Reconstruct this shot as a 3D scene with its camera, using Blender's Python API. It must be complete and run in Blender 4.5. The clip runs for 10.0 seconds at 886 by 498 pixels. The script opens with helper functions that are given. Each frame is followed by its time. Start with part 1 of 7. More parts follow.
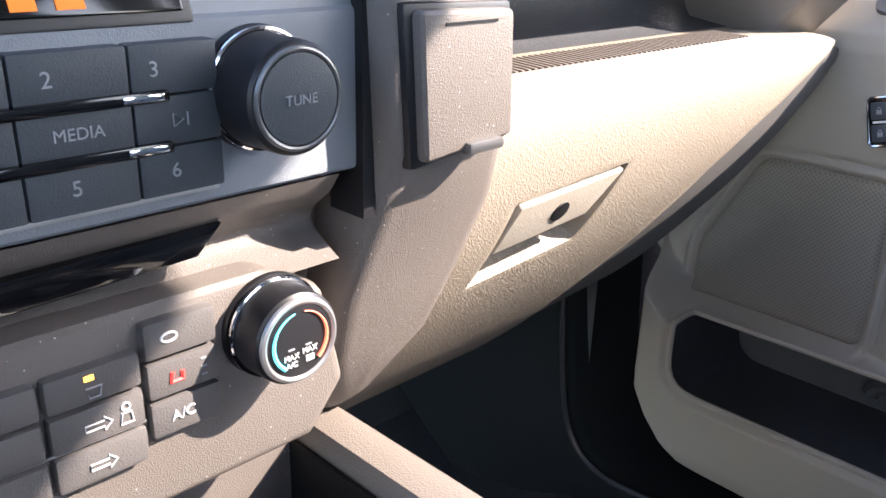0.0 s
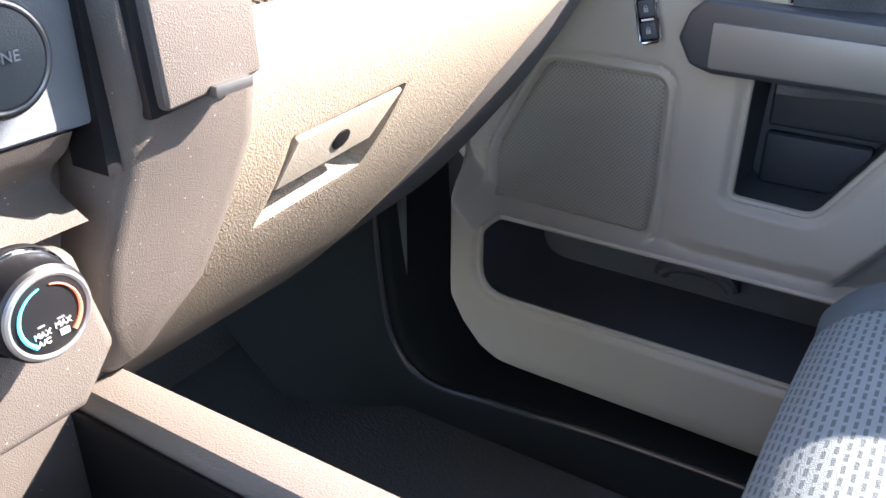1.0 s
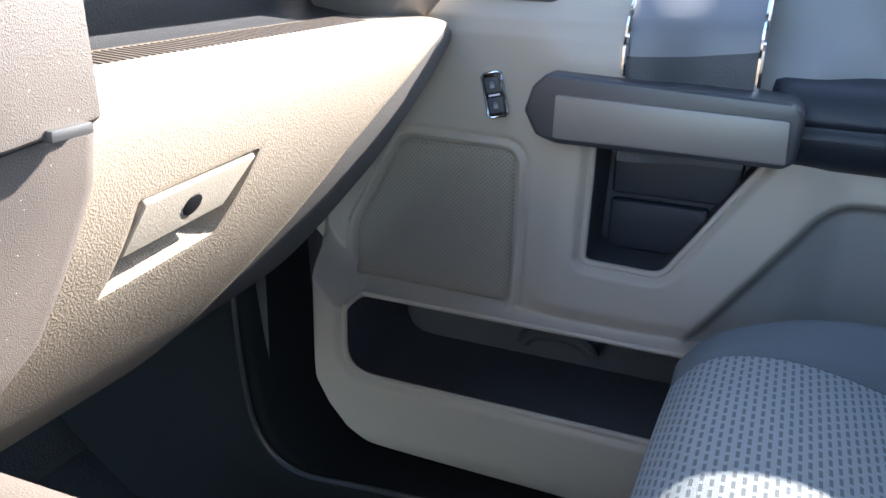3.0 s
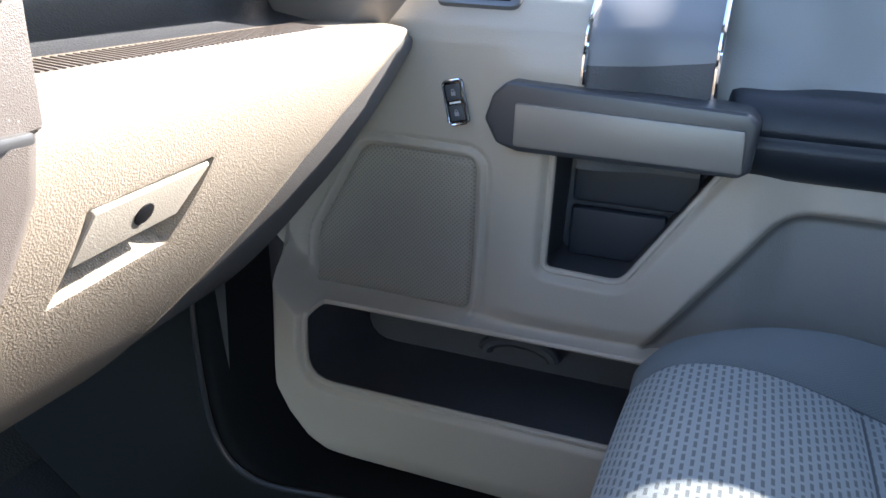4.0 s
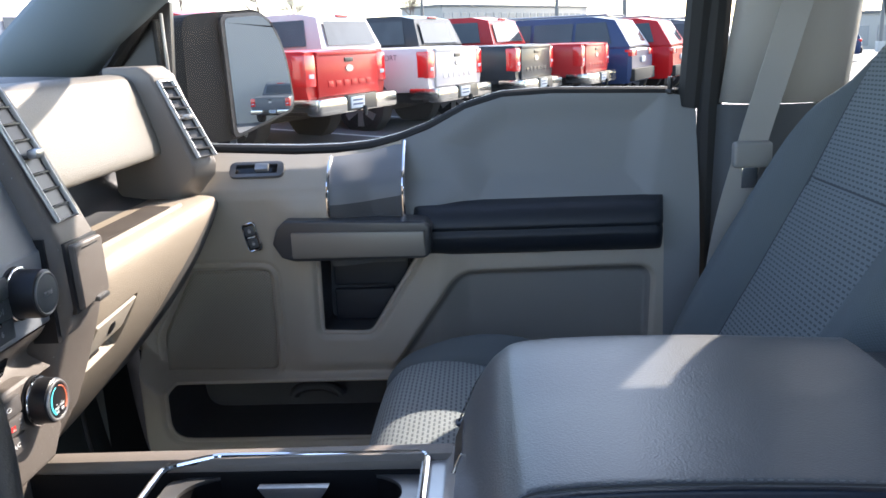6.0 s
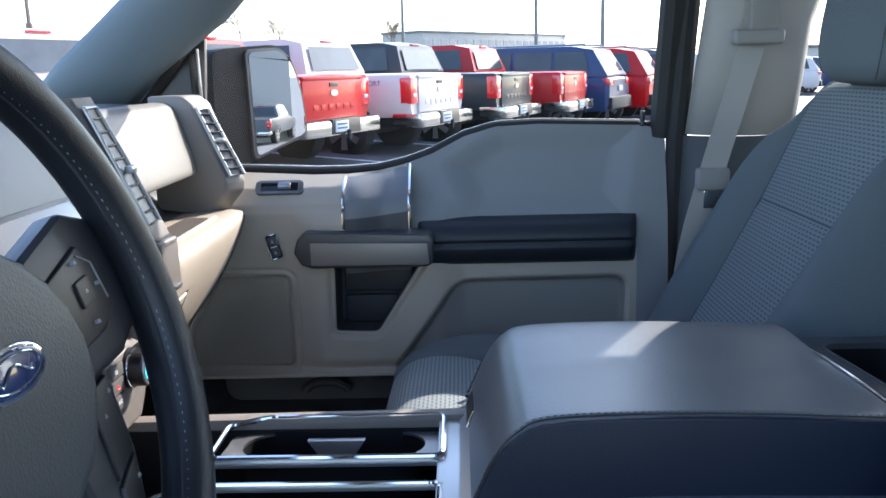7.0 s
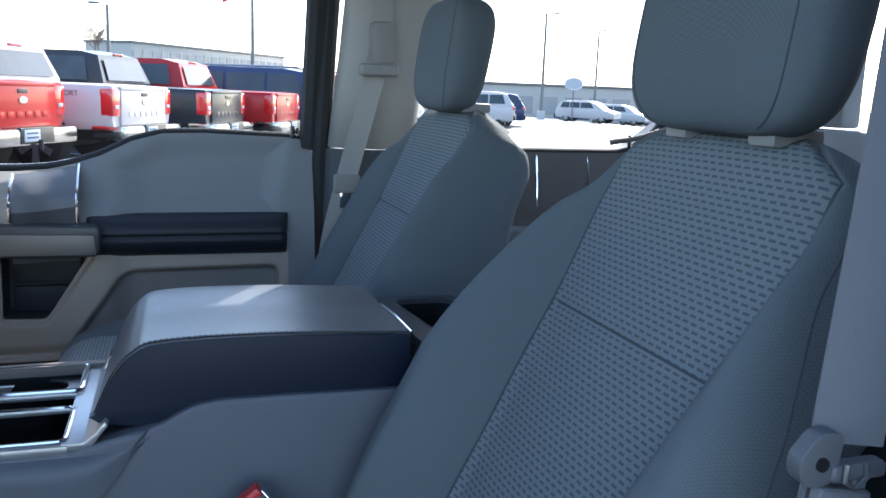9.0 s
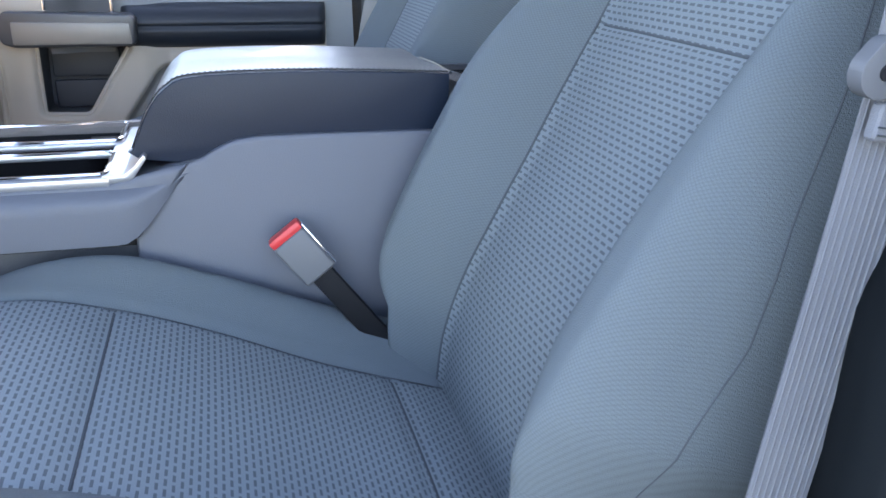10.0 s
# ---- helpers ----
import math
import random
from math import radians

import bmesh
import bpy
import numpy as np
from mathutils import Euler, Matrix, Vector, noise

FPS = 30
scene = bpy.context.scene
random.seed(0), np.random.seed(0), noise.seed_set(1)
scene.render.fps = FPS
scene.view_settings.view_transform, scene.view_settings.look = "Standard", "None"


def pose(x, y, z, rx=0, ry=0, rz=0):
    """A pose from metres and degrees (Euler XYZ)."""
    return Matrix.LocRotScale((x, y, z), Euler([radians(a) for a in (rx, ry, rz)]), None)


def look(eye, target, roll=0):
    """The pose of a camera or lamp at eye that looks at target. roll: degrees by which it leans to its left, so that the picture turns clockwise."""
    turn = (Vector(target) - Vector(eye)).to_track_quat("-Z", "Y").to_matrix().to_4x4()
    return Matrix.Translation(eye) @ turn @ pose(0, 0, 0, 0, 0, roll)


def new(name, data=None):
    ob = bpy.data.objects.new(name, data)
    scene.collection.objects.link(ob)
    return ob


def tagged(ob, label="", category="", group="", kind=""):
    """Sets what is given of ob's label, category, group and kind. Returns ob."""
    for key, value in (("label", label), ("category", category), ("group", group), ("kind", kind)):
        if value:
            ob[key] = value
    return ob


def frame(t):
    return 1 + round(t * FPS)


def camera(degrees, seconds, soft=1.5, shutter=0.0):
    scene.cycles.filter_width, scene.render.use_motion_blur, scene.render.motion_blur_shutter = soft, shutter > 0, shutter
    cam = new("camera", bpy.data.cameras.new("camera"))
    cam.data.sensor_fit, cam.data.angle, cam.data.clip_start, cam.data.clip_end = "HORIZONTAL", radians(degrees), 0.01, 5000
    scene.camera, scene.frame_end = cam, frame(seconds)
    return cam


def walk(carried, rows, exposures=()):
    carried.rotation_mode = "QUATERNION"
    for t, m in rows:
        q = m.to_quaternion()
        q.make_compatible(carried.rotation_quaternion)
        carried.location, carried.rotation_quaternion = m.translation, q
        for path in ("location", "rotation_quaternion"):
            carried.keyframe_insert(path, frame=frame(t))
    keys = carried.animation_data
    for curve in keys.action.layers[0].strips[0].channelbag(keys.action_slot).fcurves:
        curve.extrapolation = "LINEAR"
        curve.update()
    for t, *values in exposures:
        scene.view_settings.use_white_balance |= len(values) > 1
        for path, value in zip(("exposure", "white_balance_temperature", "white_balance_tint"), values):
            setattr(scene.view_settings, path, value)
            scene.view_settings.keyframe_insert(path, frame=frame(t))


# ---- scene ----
cam = camera(55.9, 10.0, soft=1.6)
PATH = [
    (0, (-0.135, -0.396, 0.825), (1.189, 0.912, 0.092), 1.6),
    (0.1, (-0.129, -0.396, 0.826), (1.256, 0.848, 0.095), 0.4),
    (0.3, (-0.122, -0.401, 0.83), (1.289, 0.773, 0.036), -0.9),
    (0.5, (-0.124, -0.408, 0.833), (1.304, 0.701, -0.023), -0.3),
    (1, (-0.111, -0.415, 0.834), (1.396, 0.53, -0.081), 0.4),
    (1.5, (-0.111, -0.407, 0.812), (1.45, 0.439, -0.109), -0.7),
    (2, (-0.109, -0.419, 0.809), (1.576, 0.326, 0.031), 0.5),
    (2.5, (-0.117, -0.42, 0.809), (1.611, 0.295, 0.101), 1.4),
    (4, (-0.109, -0.426, 0.814), (1.658, 0.208, 0.124), 2.5),
    (4.5, (-0.138, -0.481, 0.819), (1.732, -0.173, 0.18), 1.4),
    (4.8, (-0.195, -0.469, 0.861), (1.688, -0.322, 0.202), 0.4),
    (5, (-0.283, -0.505, 0.882), (1.609, -0.352, 0.253), -0.8),
    (5.5, (-0.5, -0.517, 0.939), (1.426, -0.411, 0.412), -3.4),
    (5.7, (-0.562, -0.529, 0.955), (1.371, -0.421, 0.452), -3.1),
    (6.8, (-0.79, -0.505, 0.961), (1.163, -0.436, 0.535), -1.6),
    (7, (-0.831, -0.494, 0.978), (1.124, -0.445, 0.559), -1.5),
    (7.5, (-0.966, -0.531, 0.999), (0.973, -0.836, 0.616), 1.0),
    (8, (-1.077, -0.568, 1.008), (0.822, -1.092, 0.665), 2.3),
    (8.5, (-1.116, -0.588, 1.015), (0.76, -1.198, 0.679), 2.4),
    (9, (-1.134, -0.589, 0.974), (0.736, -1.196, 0.61), 2.1),
    (9.5, (-1.144, -0.593, 0.903), (0.686, -1.179, 0.348), 1.4),
    (10, (-1.146, -0.6, 0.833), (0.664, -1.08, 0.132), 0.7),
]
EXPOSURES = [(0.0, 3.05, 6700, 20), (1.0, 3.28, 6450, 18), (1.5, 3.36, 6350, 17), (2.0, 3.25, 6200, 15), (2.5, 3.10, 6150, 14), (4.0, 3.14, 6200, 14), (4.5, 2.96, 6250, 12), (5.0, 2.85, 6500, 15), (5.5, 2.45, 6900, 16), (7.0, 2.18, 6150, 14), (8.0, 2.2, 6250, 14), (9.0, 2.08, 6100, 13), (9.5, 2.85, 6250, 12), (10.0, 3.58, 7050, 20)]
walk(cam, [(t, look(eye, target, roll)) for t, eye, target, roll in PATH], EXPOSURES)

# ---- light ----
SUN = Vector((1.0, -0.79, 0.88)).normalized()
world = bpy.data.worlds.new("sky")
scene.world = world
world.use_nodes = True
wn = world.node_tree
sky = wn.nodes.new("ShaderNodeTexSky")
sky.sky_type, sky.sun_disc = "NISHITA", False
sky.sun_elevation = math.asin(SUN.z)
sky.sun_rotation = math.atan2(SUN.x, SUN.y)
sky.air_density, sky.dust_density = 1.0, 0.8
wn.links.new(sky.outputs[0], wn.nodes["Background"].inputs[0])
wn.nodes["Background"].inputs[1].default_value = 0.15
sun = new("sun", bpy.data.lights.new("sun", "SUN"))
sun.data.energy, sun.data.angle, sun.data.color = 3.0, radians(0.5), (1.0, 0.93, 0.82)
sun.matrix_world = look((0, 0, 0), tuple(-SUN))


# ---- materials ----
def material(name, color, rough=0.5, metal=0.0, grain=0.0, size=400.0, blotch=0.12, specular=0.5, coat=0.0, blotch_size=6.0, wear=0.0):
    m = bpy.data.materials.new(name)
    m.use_nodes = True
    nt = m.node_tree
    b = nt.nodes["Principled BSDF"]
    b.inputs["Roughness"].default_value, b.inputs["Metallic"].default_value = rough, metal
    b.inputs["Specular IOR Level"].default_value = specular
    b.inputs["Coat Weight"].default_value = coat
    tc = nt.nodes.new("ShaderNodeTexCoord")
    n1 = nt.nodes.new("ShaderNodeTexNoise")
    n1.inputs["Scale"].default_value, n1.inputs["Detail"].default_value = blotch_size, 6
    nt.links.new(tc.outputs["Object"], n1.inputs["Vector"])
    mix = nt.nodes.new("ShaderNodeMix")
    mix.data_type = "RGBA"
    mix.inputs[6].default_value = (*[c * (1 - blotch) for c in color], 1)
    mix.inputs[7].default_value = (*[min(1, c * (1 + blotch)) for c in color], 1)
    nt.links.new(n1.outputs[0], mix.inputs[0])
    nt.links.new(mix.outputs[2], b.inputs["Base Color"])
    mr = nt.nodes.new("ShaderNodeMapRange")
    mr.inputs["To Min"].default_value, mr.inputs["To Max"].default_value = max(0.02, rough - 0.06 - wear), min(1, rough + 0.06)
    nt.links.new(n1.outputs[0], mr.inputs["Value"])
    nt.links.new(mr.outputs[0], b.inputs["Roughness"])
    if grain:
        v = nt.nodes.new("ShaderNodeTexVoronoi")
        v.inputs["Scale"].default_value = size
        nt.links.new(tc.outputs["Object"], v.inputs["Vector"])
        bp = nt.nodes.new("ShaderNodeBump")
        bp.inputs["Strength"].default_value, bp.inputs["Distance"].default_value = grain, 0.001
        nt.links.new(v.outputs["Distance"], bp.inputs["Height"])
        nt.links.new(bp.outputs[0], b.inputs["Normal"])
    return m


def fabric(name, base, dark, across, along, length, width):
    """Woven cloth with rows of short dark dashes, laid out on the UV map in metres."""
    m = material(name, base, 0.9, grain=0.5, size=900, blotch=0.08, specular=0.2)
    nt = m.node_tree
    b = nt.nodes["Principled BSDF"]
    uv = nt.nodes.new("ShaderNodeUVMap")
    sp = nt.nodes.new("ShaderNodeSeparateXYZ")
    nt.links.new(uv.outputs[0], sp.inputs[0])

    def op(kind, a, c=None):
        n = nt.nodes.new("ShaderNodeMath")
        n.operation = kind
        for k, v in enumerate((a, c)):
            if v is None:
                continue
            if isinstance(v, (int, float)):
                n.inputs[k].default_value = v
            else:
                nt.links.new(v, n.inputs[k])
        return n.outputs[0]

    u = op("DIVIDE", sp.outputs[0], across)
    row = op("FLOOR", u)
    v = op("ADD", op("DIVIDE", sp.outputs[1], along), op("MULTIPLY", row, 0.5))
    fu = op("ABSOLUTE", op("SUBTRACT", op("FRACT", u), 0.5))
    fv = op("ABSOLUTE", op("SUBTRACT", op("FRACT", v), 0.5))
    dash = op("MULTIPLY", op("LESS_THAN", fu, width / across / 2), op("LESS_THAN", fv, length / along / 2))
    old = b.inputs["Base Color"].links[0].from_socket
    mix = nt.nodes.new("ShaderNodeMix")
    mix.data_type = "RGBA"
    mix.inputs[7].default_value = (*dark, 1)
    nt.links.new(old, mix.inputs[6])
    nt.links.new(op("MULTIPLY", dash, 0.85), mix.inputs[0])
    nt.links.new(mix.outputs[2], b.inputs["Base Color"])
    bump = [n for n in nt.nodes if n.type == "BUMP"][0]
    b2 = nt.nodes.new("ShaderNodeBump")
    b2.inputs["Strength"].default_value, b2.inputs["Distance"].default_value, b2.invert = 0.6, 0.001, True
    nt.links.new(dash, b2.inputs["Height"])
    nt.links.new(bump.outputs[0], b2.inputs["Normal"])
    nt.links.new(b2.outputs[0], b.inputs["Normal"])
    return m


def perforated(name, color, dark, pitch):
    """Moulded grille with a fine field of round holes, in the plane of y and z."""
    m = material(name, color, 0.6, blotch=0.08)
    nt = m.node_tree
    b = nt.nodes["Principled BSDF"]
    uv = nt.nodes.new("ShaderNodeUVMap")
    mp = nt.nodes.new("ShaderNodeMapping")
    mp.inputs["Scale"].default_value = (1 / pitch,) * 3
    mp.inputs["Rotation"].default_value = (0, 0, radians(45))
    nt.links.new(uv.outputs[0], mp.inputs[0])
    v = nt.nodes.new("ShaderNodeTexVoronoi")
    v.voronoi_dimensions = "2D"
    v.inputs["Scale"].default_value, v.inputs["Randomness"].default_value = 1.0, 0.0
    nt.links.new(mp.outputs[0], v.inputs["Vector"])
    lt = nt.nodes.new("ShaderNodeMath")
    lt.operation = "MULTIPLY_ADD"
    lt.use_clamp = True
    lt.inputs[1].default_value, lt.inputs[2].default_value = -5.0, 2.0
    nt.links.new(v.outputs["Distance"], lt.inputs[0])
    old = b.inputs["Base Color"].links[0].from_socket
    mix = nt.nodes.new("ShaderNodeMix")
    mix.data_type = "RGBA"
    mix.inputs[7].default_value = (*dark, 1)
    nt.links.new(old, mix.inputs[6])
    nt.links.new(lt.outputs[0], mix.inputs[0])
    nt.links.new(mix.outputs[2], b.inputs["Base Color"])
    bp = nt.nodes.new("ShaderNodeBump")
    bp.inputs["Strength"].default_value, bp.inputs["Distance"].default_value, bp.invert = 0.5, 0.001, True
    nt.links.new(lt.outputs[0], bp.inputs["Height"])
    nt.links.new(bp.outputs[0], b.inputs["Normal"])
    return m


def glow(name, color, strength):
    m = bpy.data.materials.new(name)
    m.use_nodes = True
    b = m.node_tree.nodes["Principled BSDF"]
    b.inputs["Base Color"].default_value = (*color, 1)
    b.inputs["Emission Color"].default_value = (*color, 1)
    b.inputs["Emission Strength"].default_value = strength
    return m


def window_glass(name, tint):
    m = bpy.data.materials.new(name)
    m.use_nodes = True
    nt = m.node_tree
    nt.nodes.remove(nt.nodes["Principled BSDF"])
    out = nt.nodes["Material Output"]
    tr, gl, fr, mx = (nt.nodes.new("ShaderNode" + k) for k in ("BsdfTransparent", "BsdfGlossy", "Fresnel", "MixShader"))
    tr.inputs[0].default_value = (*tint, 1)
    gl.inputs["Roughness"].default_value = 0.02
    fr.inputs[0].default_value = 1.35
    nt.links.new(fr.outputs[0], mx.inputs[0])
    nt.links.new(tr.outputs[0], mx.inputs[1])
    nt.links.new(gl.outputs[0], mx.inputs[2])
    nt.links.new(mx.outputs[0], out.inputs[0])
    return m


def bright_mirror(name, color):
    m = bpy.data.materials.new(name)
    m.use_nodes = True
    b = m.node_tree.nodes["Principled BSDF"]
    b.inputs["Base Color"].default_value = (*color, 1)
    b.inputs["Metallic"].default_value, b.inputs["Roughness"].default_value = 1.0, 0.0
    return m


BEIGE = material("beige_grained_plastic", (0.30, 0.254, 0.198), 0.55, grain=0.4, size=640, blotch=0.05)
BEIGE_S = material("beige_smooth_plastic", (0.395, 0.352, 0.288), 0.55, grain=0.2, size=700, blotch=0.05)
GREYBEIGE = material("grey_beige_trim", (0.212, 0.220, 0.224), 0.6, grain=0.25, size=600, blotch=0.05)
PILLAR = material("light_grey_pillar_trim", (0.36, 0.35, 0.32), 0.65, grain=0.25, size=700, blotch=0.04)
APILLAR = material("blue_grey_pillar_trim", (0.14, 0.172, 0.184), 0.65, grain=0.25, size=700, blotch=0.04)
LOWPILLAR = material("dark_grey_pillar_trim", (0.075, 0.078, 0.078), 0.6, grain=0.25, size=700, blotch=0.06)
# albedo lifted a little to hold veiling glare over dark parts
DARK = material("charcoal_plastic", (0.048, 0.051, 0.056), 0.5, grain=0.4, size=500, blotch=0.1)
def dusty(m, cell, share):
    """Pale specks of dust scattered over a material."""
    nt = m.node_tree
    b = nt.nodes["Principled BSDF"]
    tc = nt.nodes.new("ShaderNodeTexCoord")
    v = nt.nodes.new("ShaderNodeTexVoronoi")
    v.inputs["Scale"].default_value = cell
    nt.links.new(tc.outputs["Object"], v.inputs["Vector"])
    near, some, both = (nt.nodes.new("ShaderNodeMath") for _ in range(3))
    near.operation, near.inputs[1].default_value = "LESS_THAN", 0.16
    nt.links.new(v.outputs["Distance"], near.inputs[0])
    sp = nt.nodes.new("ShaderNodeSeparateColor")
    nt.links.new(v.outputs["Color"], sp.inputs[0])
    some.operation, some.inputs[1].default_value = "LESS_THAN", share
    nt.links.new(sp.outputs[0], some.inputs[0])
    both.operation = "MULTIPLY"
    nt.links.new(near.outputs[0], both.inputs[0])
    nt.links.new(some.outputs[0], both.inputs[1])
    mix = nt.nodes.new("ShaderNodeMix")
    mix.data_type = "RGBA"
    mix.inputs[7].default_value = (0.5, 0.48, 0.45, 1)
    nt.links.new(b.inputs["Base Color"].links[0].from_socket, mix.inputs[6])
    nt.links.new(both.outputs[0], mix.inputs[0])
    nt.links.new(mix.outputs[2], b.inputs["Base Color"])
    return m


BROWN = material("dark_brown_grey_plastic", (0.135, 0.117, 0.103), 0.5, grain=0.3, size=1500, blotch=0.1)
dusty(BROWN, 430.0, 0.06)
BLACK = material("black_plastic", (0.012, 0.012, 0.014), 0.4, blotch=0.2)
GLOSSBLACK = material("gloss_black", (0.006, 0.006, 0.007), 0.08, blotch=0.1)
VANE = material("black_vane_plastic", (0.020, 0.022, 0.025), 0.45, blotch=0.05)
BUTTON = material("dark_button_plastic", (0.050, 0.060, 0.069), 0.5, grain=0.15, size=1200)
SATIN = material("satin_grey_trim", (0.16, 0.16, 0.16), 0.32, metal=0.6, blotch=0.05)
SILVER = material("silver_paint", (0.40, 0.40, 0.40), 0.35, metal=0.7, blotch=0.04)
CHROME = material("chrome", (0.8, 0.8, 0.82), 0.07, metal=1.0, blotch=0.02)
CONSOLE = material("slate_grey_console_plastic", (0.100, 0.108, 0.127), 0.5, grain=0.25, size=900, blotch=0.05)
LIDSIDE = material("blue_black_padded_vinyl", (0.008, 0.014, 0.027), 0.42, grain=0.15, size=700, blotch=0.1, specular=0.3)
VINYL = material("dark_padded_vinyl", (0.010, 0.014, 0.021), 0.5, grain=0.2, size=700, blotch=0.1)
LIDTOP = material("grey_leather_grained_vinyl", (0.105, 0.112, 0.118), 0.32, grain=0.2, size=520, blotch=0.08, specular=0.36)
# black lifted so the colour holds the haze over the footwell
CARPET = material("black_rubber_floor", (0.050, 0.055, 0.057), 0.7, grain=0.6, size=250, blotch=0.3)
FABRIC = material("plain_grey_cloth", (0.114, 0.132, 0.138), 0.92, grain=0.6, size=1000, blotch=0.06, specular=0.2)
# one cloth in two tones: the cushion lighter for the light from above
CLOTH_V = fabric("dashed_cloth_back_shaded", (0.168, 0.192, 0.198), (0.074, 0.085, 0.091), 0.0065, 0.0125, 0.0085, 0.0026)
CLOTH_H = fabric("dashed_cloth_cushion_lit", (0.215, 0.243, 0.250), (0.088, 0.101, 0.108), 0.0065, 0.0125, 0.0085, 0.0026)


def weave(m, scale, depth):
    """A fine regular weave that shades a cloth's colour."""
    nt = m.node_tree
    b = nt.nodes["Principled BSDF"]
    mp = nt.nodes.new("ShaderNodeMapping")
    mp.inputs["Scale"].default_value = (scale, scale * 1.5, scale)
    mp.inputs["Rotation"].default_value = (0, 0, radians(40))
    nt.links.new(nt.nodes.new("ShaderNodeUVMap").outputs[0], mp.inputs[0])
    v = nt.nodes.new("ShaderNodeTexVoronoi")
    v.voronoi_dimensions = "2D"
    v.inputs["Scale"].default_value, v.inputs["Randomness"].default_value = 1.0, 0.12
    nt.links.new(mp.outputs[0], v.inputs["Vector"])
    mr = nt.nodes.new("ShaderNodeMapRange")
    mr.inputs["From Min"].default_value, mr.inputs["From Max"].default_value = 0.15, 0.75
    mr.inputs["To Min"].default_value, mr.inputs["To Max"].default_value = 1 + depth, 1 - depth
    nt.links.new(v.outputs["Distance"], mr.inputs["Value"])
    mul = nt.nodes.new("ShaderNodeVectorMath")
    mul.operation = "SCALE"
    nt.links.new(b.inputs["Base Color"].links[0].from_socket, mul.inputs[0])
    nt.links.new(mr.outputs[0], mul.inputs["Scale"])
    nt.links.new(mul.outputs[0], b.inputs["Base Color"])


weave(FABRIC, 400.0, 0.13)
SEAM = material("grey_seam_thread", (0.055, 0.063, 0.068), 0.85)
STITCH = material("dark_thread", (0.03, 0.032, 0.035), 0.8)
PALE_THREAD = material("pale_grey_thread", (0.15, 0.16, 0.165), 0.8)
# belt tones hold each side's light: far belt paler, near belt darker
LITWEB = material("lit_belt_webbing", (0.33, 0.32, 0.295), 0.75, grain=0.3, size=900)
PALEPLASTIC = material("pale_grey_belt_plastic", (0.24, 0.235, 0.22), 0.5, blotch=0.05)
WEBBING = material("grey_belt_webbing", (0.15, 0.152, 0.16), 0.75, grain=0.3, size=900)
# base raised to blue-grey to hold the sky the face reflects
RADIO = material("sky_tinted_radio_plastic", (0.215, 0.235, 0.26), 0.40, grain=0.2, size=1400, blotch=0.08)
PADGREY = material("grey_tan_padded_vinyl", (0.17, 0.158, 0.14), 0.5, grain=0.3, size=500, blotch=0.06)
VENTTAN = material("tan_grey_vent_plastic", (0.21, 0.188, 0.165), 0.5, grain=0.2, size=900, blotch=0.05)
CLIMATEKEY = material("brown_grey_button_plastic", (0.10, 0.093, 0.090), 0.45, grain=0.15, size=1200)
TAUPE = material("taupe_console_plastic", (0.155, 0.132, 0.112), 0.55, grain=0.25, size=900, blotch=0.06)
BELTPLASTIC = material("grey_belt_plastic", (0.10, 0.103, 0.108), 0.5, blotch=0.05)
RED = material("red_button", (0.55, 0.03, 0.03), 0.4)
LEATHER = material("black_wheel_leather", (0.012, 0.013, 0.016), 0.42, grain=0.15, size=900, blotch=0.15)
HEADLINER = material("grey_headliner_cloth", (0.34, 0.34, 0.33), 0.95, grain=0.3, size=900, blotch=0.04)
HUB = material("grey_grained_hub_vinyl", (0.052, 0.056, 0.058), 0.5, grain=0.22, size=520, blotch=0.1)
TRAYBLACK = material("black_tray_lining", (0.008, 0.008, 0.009), 0.6, blotch=0.2, specular=0.15)
SPOKE = material("dark_satin_spoke", (0.03, 0.032, 0.035), 0.4, blotch=0.1)
SEAL = material("black_rubber_seal", (0.012, 0.012, 0.012), 0.7)
GLASS = window_glass("window_glass", (0.93, 0.96, 0.95))
MIRROR = bright_mirror("mirror_glass", (0.80, 0.81, 0.82))
WHITE_MARK = material("white_print", (0.75, 0.75, 0.75), 0.5)
DIM_MARK = material("faded_print", (0.30, 0.31, 0.33), 0.5)


# ---- mesh tools ----
def link(name, verts, faces, mat, parent=None, label="", smooth=True, uvs=None, crease=0.6):
    me = bpy.data.meshes.new(name)
    me.from_pydata([tuple(map(float, v)) for v in verts], [], [tuple(map(int, f)) for f in faces])
    me.materials.append(mat)
    if smooth:
        me.shade_smooth()
        me.set_sharp_from_angle(angle=crease)
    if uvs is not None:
        lay = me.uv_layers.new(name="UVMap")
        idx = np.empty(len(me.loops), dtype=np.int32)
        me.loops.foreach_get("vertex_index", idx)
        lay.data.foreach_set("uv", np.asarray(uvs, dtype=np.float32)[idx].ravel())
    ob = new(name, me)
    if parent is not None:
        ob.parent = parent
    if label:
        ob["label"] = label
    return ob


def part(name, bm, mat, parent=None, label="", smooth=True, crease=0.6):
    me = bpy.data.meshes.new(name)
    bm.normal_update()
    bm.to_mesh(me)
    bm.free()
    me.materials.append(mat)
    if smooth:
        me.shade_smooth()
        me.set_sharp_from_angle(angle=crease)
    ob = new(name, me)
    if parent is not None:
        ob.parent = parent
    if label:
        ob["label"] = label
    return ob


def thing(name, label, category, group="", kind="", at=(0, 0, 0)):
    ob = new(name)
    ob.location = at
    ob.empty_display_size = 0.05
    return tagged(ob, label, category, group, kind)


